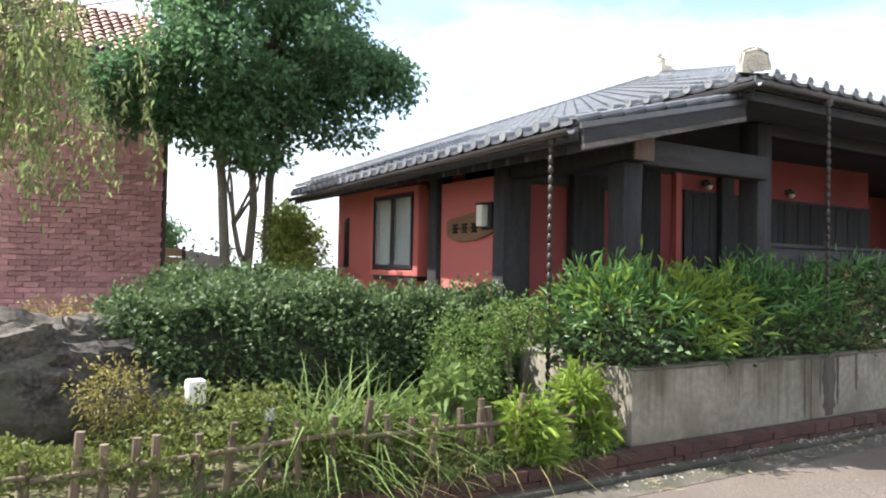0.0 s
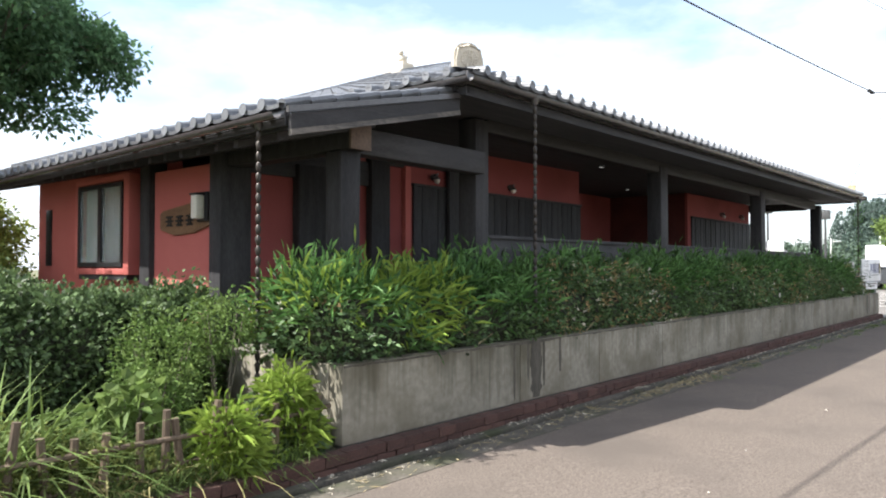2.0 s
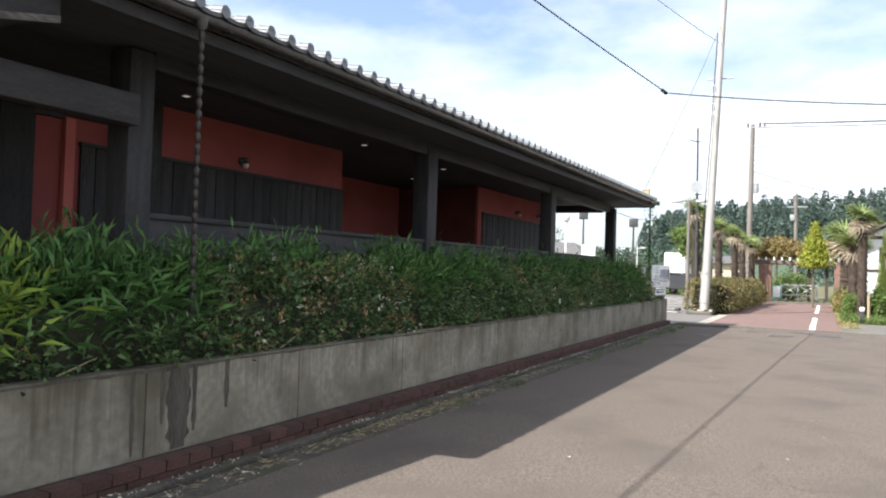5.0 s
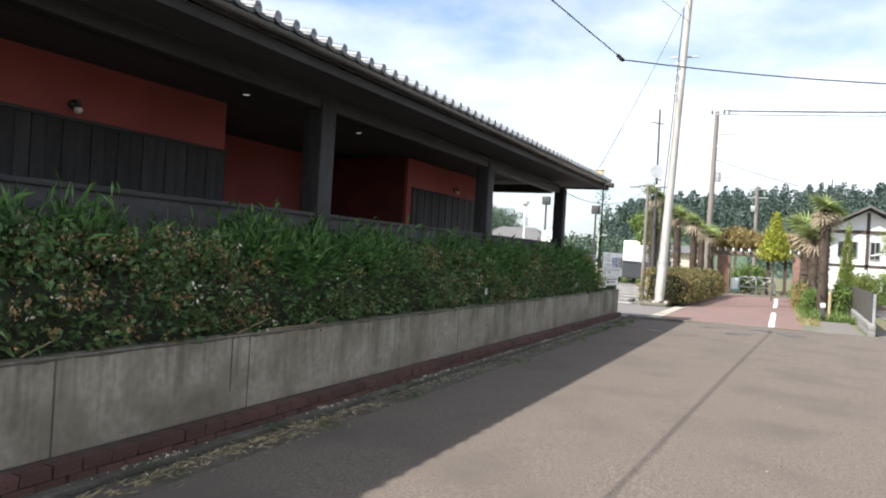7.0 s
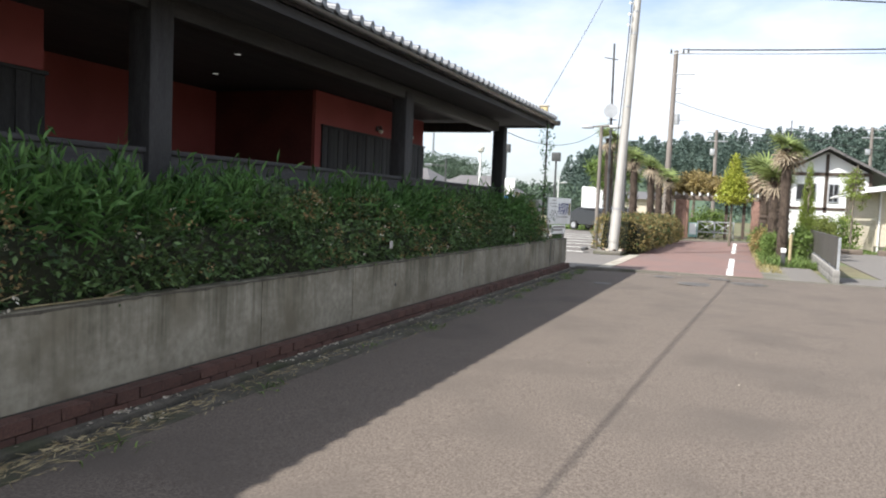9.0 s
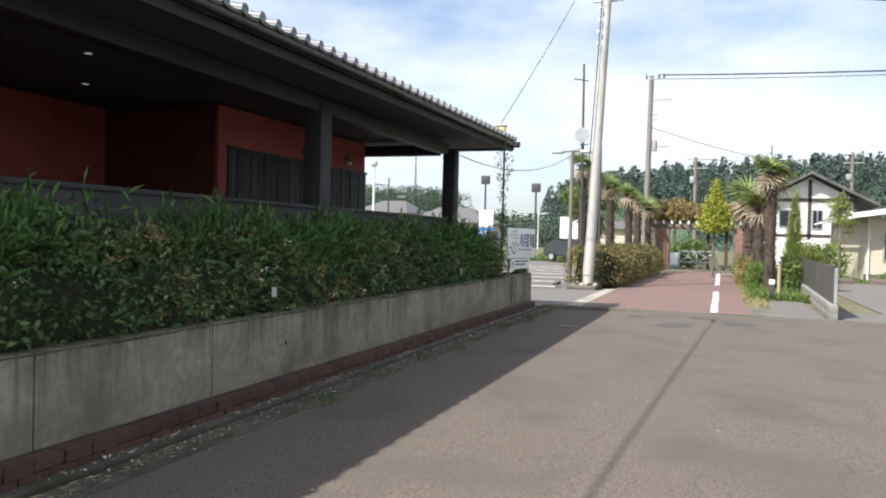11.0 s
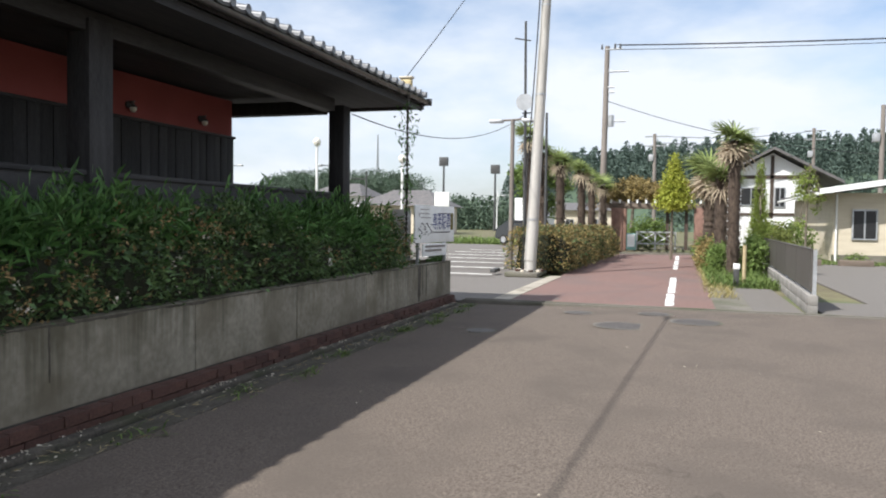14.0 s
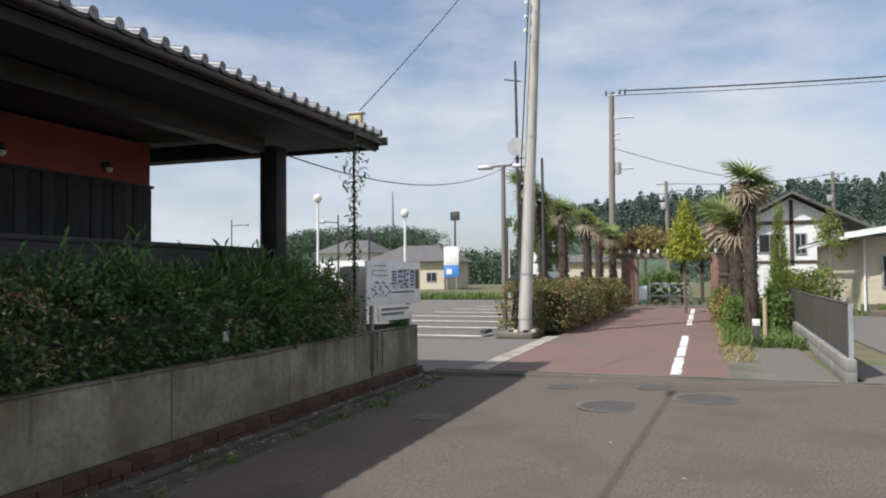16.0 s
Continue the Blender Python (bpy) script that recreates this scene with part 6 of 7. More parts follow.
def frond_mesh(name, mat, k, length, droop):
    """A fan frond: a stalk and radiating narrow leaflets."""
    P = np.zeros((k, 3)) + np.array([0.28 * length, 0, 0])
    ang = np.linspace(-1.9, 1.9, k)
    D = np.stack([np.cos(ang), np.sin(ang), 0.10 + 0.1 * rng.random(k)], 1)
    V, F = blades(P, unit(D), length * 0.72 * (0.75 + 0.25 * np.cos(ang * 0.6)), 0.085, droop)
    n = len(V)
    V = np.concatenate([V, np.array([[0, -0.02, 0], [0, 0.02, 0], [0.3 * length, 0.014, 0.02], [0.3 * length, -0.014, 0.02]])])
    me = bpy.data.meshes.new(name)
    me.from_pydata(V.tolist(), [], [tuple(f) for f in F.tolist()] + [(n, n + 1, n + 2, n + 3)])
    me.materials.append(mat)
    return me


FROND = [frond_mesh("frond", L_PALM, 15, 1.0, d) for d in (0.25, 0.45, 0.7)]
DEAD = [frond_mesh("dead_frond", L_PALMDRY, 13, 0.95, d) for d in (0.5, 0.9)]


def palm(x, y, h, r, crown, n_dead, lean=(0, 0), label="fan palm with a shaggy brown trunk and green fronds", n_green=15):
    ob = thing("palm_tree", (x, y, 0), label, "palm tree", "palms along the path")
    bm = bmesh.new()
    k = int(h / 0.11)
    pts, rad = [], []
    for i in range(k + 1):
        u = i / k
        pts.append((x + lean[0] * u, y + lean[1] * u, -0.03 + u * h))
        rad.append(r * (1.05 - 0.1 * u) * (1.0 + (0.10 if i % 2 else -0.04)) * (1 + 0.05 * rng.normal()))
    part("trunk", tube(bm, pts, rad, 12), M_PALMBARK, ob)
    n = int(h * 130)
    z = rng.uniform(0.05, 1, n) * h
    a = rng.uniform(0, 6.28, n)
    p = np.stack([x + lean[0] * z / h + r * 0.95 * np.cos(a), y + lean[1] * z / h + r * 0.95 * np.sin(a), z], 1)
    d = np.stack([np.cos(a) * 0.7, np.sin(a) * 0.7, rng.uniform(-0.9, 0.9, n)], 1)
    V, F = leaves(p, unit(d), rng.uniform(0.06, 0.14, n), 0.03, 0.1)
    raw("fibre_coat", V, F, M_PALMBARK, ob, "ragged brown leaf bases")
    top = Vector((x + lean[0], y + lean[1], h))
    for i in range(n_green):
        a, e = i * 2.399, -25 + 90 * ((i * 0.618) % 1.0)
        o = new("frond", FROND[i % 3])
        o.parent = ob
        o.matrix_basis = Matrix.Translation(top - BASE[ob.name]) @ Euler((rng.normal() * 0.3, -radians(e), a)).to_matrix().to_4x4() @ Matrix.Scale(crown * rng.uniform(0.85, 1.1), 4)
    for i in range(n_dead):
        a, e = i * 2.399 + 1, rng.uniform(-75, -35)
        o = new("dead_frond", DEAD[i % 2])
        o.parent = ob
        o.matrix_basis = Matrix.Translation(top - BASE[ob.name] - Vector((0, 0, 0.12))) @ Euler((rng.normal() * 0.3, -radians(e), a)).to_matrix().to_4x4() @ Matrix.Scale(crown * rng.uniform(0.7, 1.0), 4)
    return ob


palm(33.5, -1.65, 3.75, 0.155, 0.72, 17, (0.0, 0.02), "stout fan palm with shaggy trunk and a skirt of dead fronds", n_green=12)
palm(36.3, -1.45, 2.9, 0.18, 0.75, 8, label="shaggy palm trunk with a few green fronds")
palm(39.5, -1.25, 3.3, 0.19, 1.0, 14, label="fan palm with drooping dead fronds over a shaggy trunk")
for x, y, h in ((37.2, 4.75, 4.4), (38.2, 4.4, 3.95), (41.0, 4.2, 3.85), (44.0, 3.75, 3.7), (46.5, 3.6, 3.5), (49.0, 3.3, 3.3)):
    palm(x, y, h, 0.16, 0.66, 4, (0, 0.08), n_green=10)

# low block wall and grey panel fence
blk = thing("block_wall", (31, -2.5, 0), "low grey concrete block wall", "wall", kind="structure")
for r in range(2):
    x = 25.15
    while x < 38.0:
        y = -2.35 - 0.033 * (x - 25.2)
        part("block", bx(x, x + 0.39, y - 0.07 , y + 0.07, -0.03 + r * 0.165, 0.13 + r * 0.165, bevel=0.006), M_BLOCK, blk)
        x += 0.395
pf = thing("panel_fence", (31, -2.5, 0.29), "smooth grey metal panel fence on the block wall", "fence")
for i in range(6):
    x = 25.35 + i * 2.12
    y0, y1 = -2.35 - 0.033 * (x - 25.2), -2.35 - 0.033 * (x + 2.1 - 25.2)
    bm = bmesh.new()
    v = [bm.verts.new((xx, yy + dy, z)) for z in (0.36, 1.03 - 0.004 * i) for dy in (0, 0.03) for xx, yy in ((x, y0), (x + 2.1, y1))]
    for q in ((0, 1, 5, 4), (2, 6, 7, 3), (4, 5, 7, 6), (0, 2, 3, 1), (0, 4, 6, 2), (1, 3, 7, 5)):
        bm.faces.new([v[k] for k in q])
    part("panel", bm, M_PANEL, pf, smooth=False)
    part("post", bx(x - 0.025, x + 0.012, y0 - 0.06, y0 - 0.003, 0.29, 1.04), M_STEEL, pf)
part("top_rail", tb([(25.33, -2.335, 1.045), (38.1, -2.76, 1.025)], 0.022, 8), M_PANEL, pf)
for x, y in ((29.9, -1.5),):
    ob = thing("solar_light", (x, y, 0), "small white solar garden light on a dark post", "lamp")
    part("post", bx(x - 0.06, x + 0.06, y - 0.06, y + 0.06, -0.03, 0.42, bevel=0.01), M_DARKSTEEL, ob)
    part("head", bx(x - 0.07, x + 0.07, y - 0.07, y + 0.07, 0.421, 0.55, bevel=0.01), M_WHITE, ob)
solid("marker_post", tb([(30.6, -1.72, -0.03), (30.6, -1.72, 0.95)], 0.045, 10), M_FENCEW, (30.6, -1.72, -0.03), "thin pale wooden marker post", "post")
grass("verge_grass", 29.6, 46.5, -2.4, -0.95, 9000, (0.14, 0.48), 0.018, L_GRASS, "unmown green and yellow verge grass under the palms", z=-0.03)
grass("verge_grass", 27.0, 46.0, -1.35, -0.80, 3800, (0.07, 0.24), 0.016, L_DRYGRASS, "dry yellow grass edging the red path", z=-0.03)
for k, (c, r, mat) in enumerate((((35.0, -1.4, 0.45), (0.9, 0.4, 0.45), L_MID), ((36.8, -1.15, 0.5), (0.9, 0.4, 0.5), L_AUTUMN), ((38.6, -1.2, 0.55), (0.9, 0.4, 0.5), L_MID), ((41.5, -1.25, 0.5), (1.3, 0.5, 0.5), L_MID), ((34.0, -2.2, 0.55), (0.7, 0.4, 0.6), L_MID), ((44.5, -1.4, 0.5), (1.2, 0.5, 0.5), L_AUTUMN))):
    bush("verge_shrub", [(c, r)], 1500, mat, (0.08, 0.15), 0.06, "loose low shrub under the palms", shell=0.4)
tree("columnar_conifer", [([(36.2, -2.55, 0), (36.2, -2.55, 1.5), (36.2, -2.55, 3.0)], [0.06, 0.05, 0.02])], [((36.2, -2.55, 0.7 + 0.27 * i), (0.42 - 0.036 * i, 0.42 - 0.036 * i, 0.32)) for i in range(10)], 6500, L_CONIFER, (0.06, 0.12), 0.03, "narrow bright green columnar conifer", up=1.2, spread=0.5, base_z=-0.03)
bush("fence_shrub", [((38.5, -3.3, 0.9), (1.1, 0.6, 0.6)), ((40.5, -3.4, 0.8), (1.0, 0.7, 0.7))], 2600, L_GROUND, (0.09, 0.16), 0.07, "yellow-green shrub behind the panel fence", shell=0.4)
tree("young_ginkgo", [([(42.5, 0.05, 0), (42.5, 0.05, 1.6), (42.5, 0.03, 3.0), (42.5, 0.0, 4.0)], [0.06, 0.05, 0.035, 0.012])], [((42.5, 0.0, 2.2 + 0.22 * i), (0.75 - 0.07 * i, 0.75 - 0.07 * i, 0.26)) for i in range(9)], 6500, L_GINKGO, (0.07, 0.12), 0.08, "young conical yellow-green ginkgo tree at the end of the path", base_z=-0.03)
tree("slender_tree", [([(44.0, -5.0, 0), (44.0, -5.0, 2.0), (44.0, -5.1, 3.9)], [0.05, 0.04, 0.015])], scatter_clumps((44, -5.0, 2.6), (0.55, 0.6, 1.3), 14, 0.3), 1500, L_CONIFER, (0.08, 0.13), 0.06, "slender airy light-green tree in front of the white house", base_z=-0.03)

# pergola with gate
pg = thing("pergola", (50, 0.8, 0), "pergola with reddish stone piers and timber beams", "pergola")
for y in (2.75, -1.25):
    part("pier", bx(49.7, 50.3, y - 0.28, y + 0.28, -0.03, 2.2, bevel=0.02), M_PERGOLA, pg)
for y in (2.75, -1.25):
    part("pier", bx(52.4, 53.0, y - 0.28, y + 0.28, -0.03, 2.2, bevel=0.02), M_PERGOLA, pg)
for x in (49.85, 50.15, 52.7):
    part("beam", bx(x - 0.05, x + 0.05, -1.9, 3.4, 2.2, 2.42, bevel=0.01), M_TIMBER, pg)
for i in range(12):
    y = -1.6 + i * 0.42
    b = part("slat", bx(49.4, 53.4, y - 0.04, y + 0.04, 2.42, 2.58), M_TIMBER, pg)
    part("slat_end", bx(49.385, 49.399, y - 0.045, y + 0.045, 2.42, 2.60), M_WHITE, b, "white-capped end")
gt = thing("wooden_gate", (51.5, 0.9, 0), "low cross-braced grey timber gate panel", "gate")
for z in (0.35, 0.95):
    part("rail", bx(51.5, 51.56, -0.1, 1.9, z, z + 0.08), M_STEEL, gt)
for y in (-0.1, 0.9, 1.82):
    part("stile", bx(51.49, 51.57, y, y + 0.08, 0.05, 1.03), M_STEEL, gt)
for a, b in (((51.53, 0.0, 0.4), (51.53, 0.9, 0.95)), ((51.53, 0.9, 0.4), (51.53, 0.0, 0.95)), ((51.53, 0.95, 0.4), (51.53, 1.85, 0.95)), ((51.53, 1.85, 0.4), (51.53, 0.95, 0.95))):
    part("brace", tb([a, b], 0.03, 6), M_STEEL, gt)
ob = thing("notice_board", (48.6, 1.95, 0), "small teal-edged notice board on legs", "sign")
part("board", bx(48.6, 48.64, 1.75, 2.2, 0.15, 0.95, bevel=0.01), M_TEAL, ob)
part("sheet", bx(48.592, 48.599, 1.80, 2.15, 0.3, 0.9), M_WHITE, ob)
part("leg", bx(48.6, 48.64, 1.78, 1.82, -0.03, 0.15), M_DARKSTEEL, ob)
part("leg", bx(48.6, 48.64, 2.13, 2.17, -0.03, 0.15), M_DARKSTEEL, ob)
st = thing("park_shelter", (55, -1.2, 0), "dark timber shelter frame behind the pergola", "shelter")
for y in (0.4, -0.6, -1.6):
    part("post", bx(54.9, 55.1, y - 0.09, y + 0.09, -0.03, 2.3), M_BROWN, st)
part("roof", bx(54.3, 56.5, -2.2, 0.9, 2.3, 2.45), M_BROWN, st)
tree("park_tree", [([(58, 2.5, 0), (58, 2.5, 1.8), (58, 2.4, 3.0)], [0.14, 0.1, 0.05])], scatter_clumps((58, 1.8, 3.3), (1.2, 3.2, 0.8), 26, 0.75), 8000, L_AUTUMN, (0.14, 0.24), 0.13, "broad olive-green cherry tree behind the pergola", base_z=-0.03)
bush("park_shrub", [((55.5, 1.4, 0.9), (0.8, 1.3, 0.9)), ((54.5, 2.2, 0.6), (0.6, 0.7, 0.6))], 3000, L_MID, (0.12, 0.2), 0.1, "round dark green shrub behind the pergola", shell=0.4)
tree("park_tree", [([(47.5, 6.4, 0), (47.5, 6.4, 2), (47.5, 6.4, 4)], [0.12, 0.09, 0.04])], scatter_clumps((47.5, 6.2, 3.3), (0.8, 1.2, 1.5), 16, 0.6), 5500, L_MID, (0.12, 0.2), 0.11, "airy light green tree behind the palms", base_z=-0.03)


# ---------------------------------------------------------------- houses
def window(parent, x, y0, y1, z0, z1, name="window"):
    fr = part(name, bx(x - 0.05, x + 0.02, y0, y1, z0, z1), M_STEEL, parent)
    part("pane", bx(x - 0.06, x - 0.052, y0 + 0.06, (y0 + y1) / 2 - 0.03, z0 + 0.06, z1 - 0.06), M_FRAME, fr)
    part("pane", bx(x - 0.06, x - 0.052, (y0 + y1) / 2 + 0.03, y1 - 0.06, z0 + 0.06, z1 - 0.06), M_FRAME, fr)


wh = thing("white_house", (63, -5.6, 0), "two-storey white house with brown half-timbering and low gable", "house")
part("wall", bx(60, 70, -8.0, -2.9, -0.03, 4.3), M_HWHITE, wh)
part("gable", poly([(60.0, -8.0, 4.3), (60.0, -2.9, 4.3), (60.0, -5.45, 5.75)]), M_HWHITE, wh)
for a, b in ((((59.2, -9.2, 4.05), (59.2, -5.45, 6.05), (70.5, -5.45, 6.05), (70.5, -9.2, 4.05)), 0), (((59.2, -1.9, 4.15), (59.2, -5.45, 6.05), (70.5, -5.45, 6.05), (70.5, -1.9, 4.15)), 0)):
    part("roof", poly(a, 0.16), M_HROOF, wh)
for y0, y1, z0, z1 in ((-8.02, -2.88, 4.2, 4.42), (-8.02, -2.88, 2.0, 2.16), (-5.55, -5.35, 0.0, 5.6), (-8.05, -7.85, 0, 4.2)):
    part("timber", bx(59.95, 59.995, y0, y1, z0, z1), M_BROWN, wh)
window(wh, 59.98, -6.2, -5.6, 2.5, 3.7)
window(wh, 59.98, -4.9, -3.7, 2.6, 3.7)
window(wh, 59.98, -7.2, -6.4, 0.4, 1.6)
part("antenna", tb([(62, -3.3, 5.0), (62, -3.3, 8.0)], 0.04, 6), M_DARKSTEEL, wh)
part("antenna_bar", tb([(62, -3.9, 7.3), (62, -3.1, 7.5)], 0.025, 5), M_DARKSTEEL, wh)

bh = thing("beige_house", (46, -9, 0), "single-storey beige house with white eaves and dark window", "house")
part("wall", bx(44.5, 55, -16, -6.05, -0.03, 2.75), M_HBEIGE, bh)
part("plinth", bx(44.46, 44.498, -16, -6.0, -0.03, 0.3), M_KERB, bh)
part("roof", poly([(43.6, -5.4, 2.85), (43.6, -16.6, 4.6), (55.6, -16.6, 4.6), (55.6, -5.4, 2.85)], 0.12), M_HROOF, bh)
bm = bmesh.new()
v = [bm.verts.new(p) for p in ((43.58, -5.38, 2.88), (43.58, -16.6, 4.63), (43.58, -16.6, 4.38), (43.58, -5.38, 2.66))]
bm.faces.new(v)
g = bmesh.ops.extrude_face_region(bm, geom=list(bm.faces))
bmesh.ops.translate(bm, verts=[q for q in g["geom"] if isinstance(q, bmesh.types.BMVert)], vec=(-0.05, 0, 0))
part("bargeboard", bm, M_WHITE, bh)
part("eave_gutter", tb([(43.5, -5.3, 2.68), (55.5, -5.3, 2.68)], 0.06, 8), M_WHITE, bh)
window(bh, 44.48, -7.6, -6.7, 0.9, 2.1)
part("downpipe", tb([(44.44, -6.15, 0), (44.44, -6.15, 2.7)], 0.04, 8), M_WHITE, bh)
part("downpipe", tb([(44.44, -8.2, 0), (44.44, -8.2, 2.3), (44.44, -8.6, 2.5)], 0.04, 8), M_WHITE, bh)
for x, y in ((41.5, -4.6), (41.6, -6.3)):
    ob = thing("flower_box", (x, y, 0), "low wooden flower box at the forecourt edge", "planter", "flower boxes")
    part("box", bx(x - 0.2, x + 0.2, y - 0.55, y + 0.55, 0, 0.22, bevel=0.01), M_TIMBER, ob)
    p, d = blob_points(260, (x, y, 0.3), (0.2, 0.5, 0.15), 0.3)
    V, F = leaves(p, cone_way(d, 0.7), rng.uniform(0.06, 0.12, 260), 0.05)
    raw("plants", V, F, L_MID, ob)
sheet("lawn", 42.2, 60, (-16, -3.2), 0.012, M_EARTH, "short grass in front of the houses")
grass("lawn_grass", 41.8, 47, -9, -3.2, 4500, (0.06, 0.16), 0.03, L_GRASS, "bright short lawn grass", z=0.0)
bush("garden_shrub", [((46.5, -4.9, 0.8), (0.8, 0.9, 0.9)), ((48.5, -4.2, 0.7), (0.9, 0.7, 0.8))], 2600, L_MID, (0.1, 0.17), 0.09, "green garden shrub between the houses", shell=0.4)
solid("white_shed", bx(50.5, 53, -4.6, -3.4, -0.03, 1.75, bevel=0.02), M_HWHITE, (51.7, -4, -0.03), "small pale shed by the white house", "shed")


# ---------------------------------------------------------------- parking lot side
def car(x, y, yaw):
    ob = thing("car", (x, y, 0), "black hatchback parked at the far edge of the lot", "car")

    def place(bm):
        bmesh.ops.transform(bm, verts=bm.verts, matrix=pose(x, y, 0.02, 0, 0, yaw))
        return bm
    side = [(-2.0, 0.32), (-2.05, 0.75), (-1.85, 0.98), (-1.0, 1.05), (-0.35, 1.48), (1.1, 1.52), (1.75, 1.1), (2.0, 0.98), (2.05, 0.35)]
    bm = bmesh.new()
    f = bm.faces.new([bm.verts.new((u, -0.82, w)) for u, w in side])
    g = bmesh.ops.extrude_face_region(bm, geom=[f])
    bmesh.ops.translate(bm, verts=[v for v in g["geom"] if isinstance(v, bmesh.types.BMVert)], vec=(0, 1.64, 0))
    bmesh.ops.recalc_face_normals(bm, faces=bm.faces)
    for v in bm.verts:
        if v.co.z > 1.2:
            v.co.y *= 0.82
    bmesh.ops.bevel(bm, geom=list(bm.edges), offset=0.06, segments=2, affect="EDGES")
    part("body", place(bm), M_CARPAINT, ob)
    for s in (-1, 1):
        bm = bmesh.new()
        vs = [bm.verts.new(p) for p in ((-0.75, s * 0.80, 1.06), (1.35, s * 0.80, 1.08), (1.0, s * 0.705, 1.44), (-0.3, s * 0.705, 1.42))]
        bm.faces.new(vs)
        bmesh.ops.solidify(bm, geom=list(bm.faces), thickness=0.02)
        part("side_window", place(bm), M_FRAME, ob)
        part("headlight", place(bx(-2.06, -1.95, s * 0.65 - 0.14, s * 0.65 + 0.14, 0.68, 0.84, bevel=0.03)), M_LENS, ob, "clear headlight")
    part("windscreen", place(poly([(-0.98, -0.66, 1.09), (-0.98, 0.66, 1.09), (-0.40, 0.58, 1.46), (-0.40, -0.58, 1.46)], 0.01)), M_FRAME, ob)
    for u in (-1.25, 1.25):
        for s in (-0.8, 0.8):
            w = part("wheel", place(tb([(u, s - 0.1, 0.31), (u, s + 0.1, 0.31)], [0.31, 0.31], 20)), M_TYRE, ob)
            part("rim", place(tb([(u, s - 0.112, 0.31), (u, s + 0.112, 0.31)], [0.19, 0.19], 16)), M_STEEL, w)
    part("number_plate", place(bx(-2.09, -2.06, -0.2, 0.2, 0.45, 0.58)), M_WHITE, ob)


car(56.3, 8.5, 62)
grass("verge_reeds", 58, 64, 4, 34, 9000, (0.35, 0.8), 0.05, L_GRASS, "tall green grass strip at the far side of the lot", z=-0.08)
solid("white_store", bx(66, 74, 9.8, 11.5, -0.08, 3.2, bevel=0.05), M_HWHITE, (70, 10, -0.08), "plain white flat-roofed building behind the lot", "building")


def globe_lamp(x, y, h):
    ob = thing("globe_lamp", (x, y, -0.03), "white pole lamp with a clear round globe", "street lamp", "globe lamps")
    part("pole", tb([(x, y, -0.08), (x, y, h - 0.35)], [0.10, 0.08], 12), M_WHITE, ob)
    part("collar", tb([(x, y, h - 0.35), (x, y, h - 0.2)], [0.09, 0.26], 14), M_WHITE, ob)
    bm = bmesh.new()
    bmesh.ops.create_uvsphere(bm, u_segments=14, v_segments=10, radius=0.28, matrix=Matrix.Translation((x, y, h)))
    part("globe", bm, M_LENS, ob)


globe_lamp(60, 24.8, 7.0)
globe_lamp(60, 18.2, 5.7)


def arm_lamp(x, y, h, arm, mat=M_DARKSTEEL):
    ob = thing("street_lamp", (x, y, -0.03), "dark pole street lamp with one side arm", "street lamp", "arm lamps")
    part("pole", tb([(x, y, -0.08), (x, y, h)], [0.09, 0.06], 10), mat, ob)
    part("arm", tb([(x, y, h - 0.6), (x, y + arm, h - 0.5)], 0.04, 6), mat, ob)
    part("head", bx(x - 0.14, x + 0.14, y + arm - 0.05, y + arm + 0.55, h - 0.62, h - 0.42, bevel=0.04), M_STEEL, ob)


arm_lamp(66, 26.3, 6.3, 1.2)
arm_lamp(62, 21.8, 5.0, 1.3)
arm_lamp(80, 46, 7.5, -2.0)
arm_lamp(110, 23.5, 5.5, -1.2, M_WHITE)
arm_lamp(115, 18.5, 6.0, -1.2, M_WHITE)
for x, y, h in ((125, 36, 11.5), (125, 27.5, 10.2)):
    ob = thing("floodlight", (x, y, -0.08), "tall sports floodlight mast with a dark lamp bank", "floodlight", "floodlights")
    part("pole", tb([(x, y, -0.08), (x, y, h)], [0.2, 0.14], 10), M_DARKSTEEL, ob)
    part("bank", bx(x - 0.3, x + 0.3, y - 0.7, y + 0.7, h - 1.3, h + 0.1, bevel=0.05), M_DARKSTEEL, ob)
ob = thing("roadside_sign", (90, 24.9, -0.08), "white and blue roadside sign panel on two posts", "sign")
part("panel", bx(89.9, 90.1, 24.1, 25.8, 2.6, 4.6, bevel=0.02), M_WHITE, ob)
part("lower_panel", bx(89.9, 90.1, 24.1, 25.8, 1.3, 2.57, bevel=0.02), M_SIGNBLUE, ob)
part("symbol", bx(89.87, 89.895, 24.9, 25.5, 1.6, 2.2), M_WHITE, ob)
for y in (24.4, 25.5):
    part("post", tb([(90, y, -0.08), (90, y, 1.3)], 0.06, 8), M_STEEL, ob)


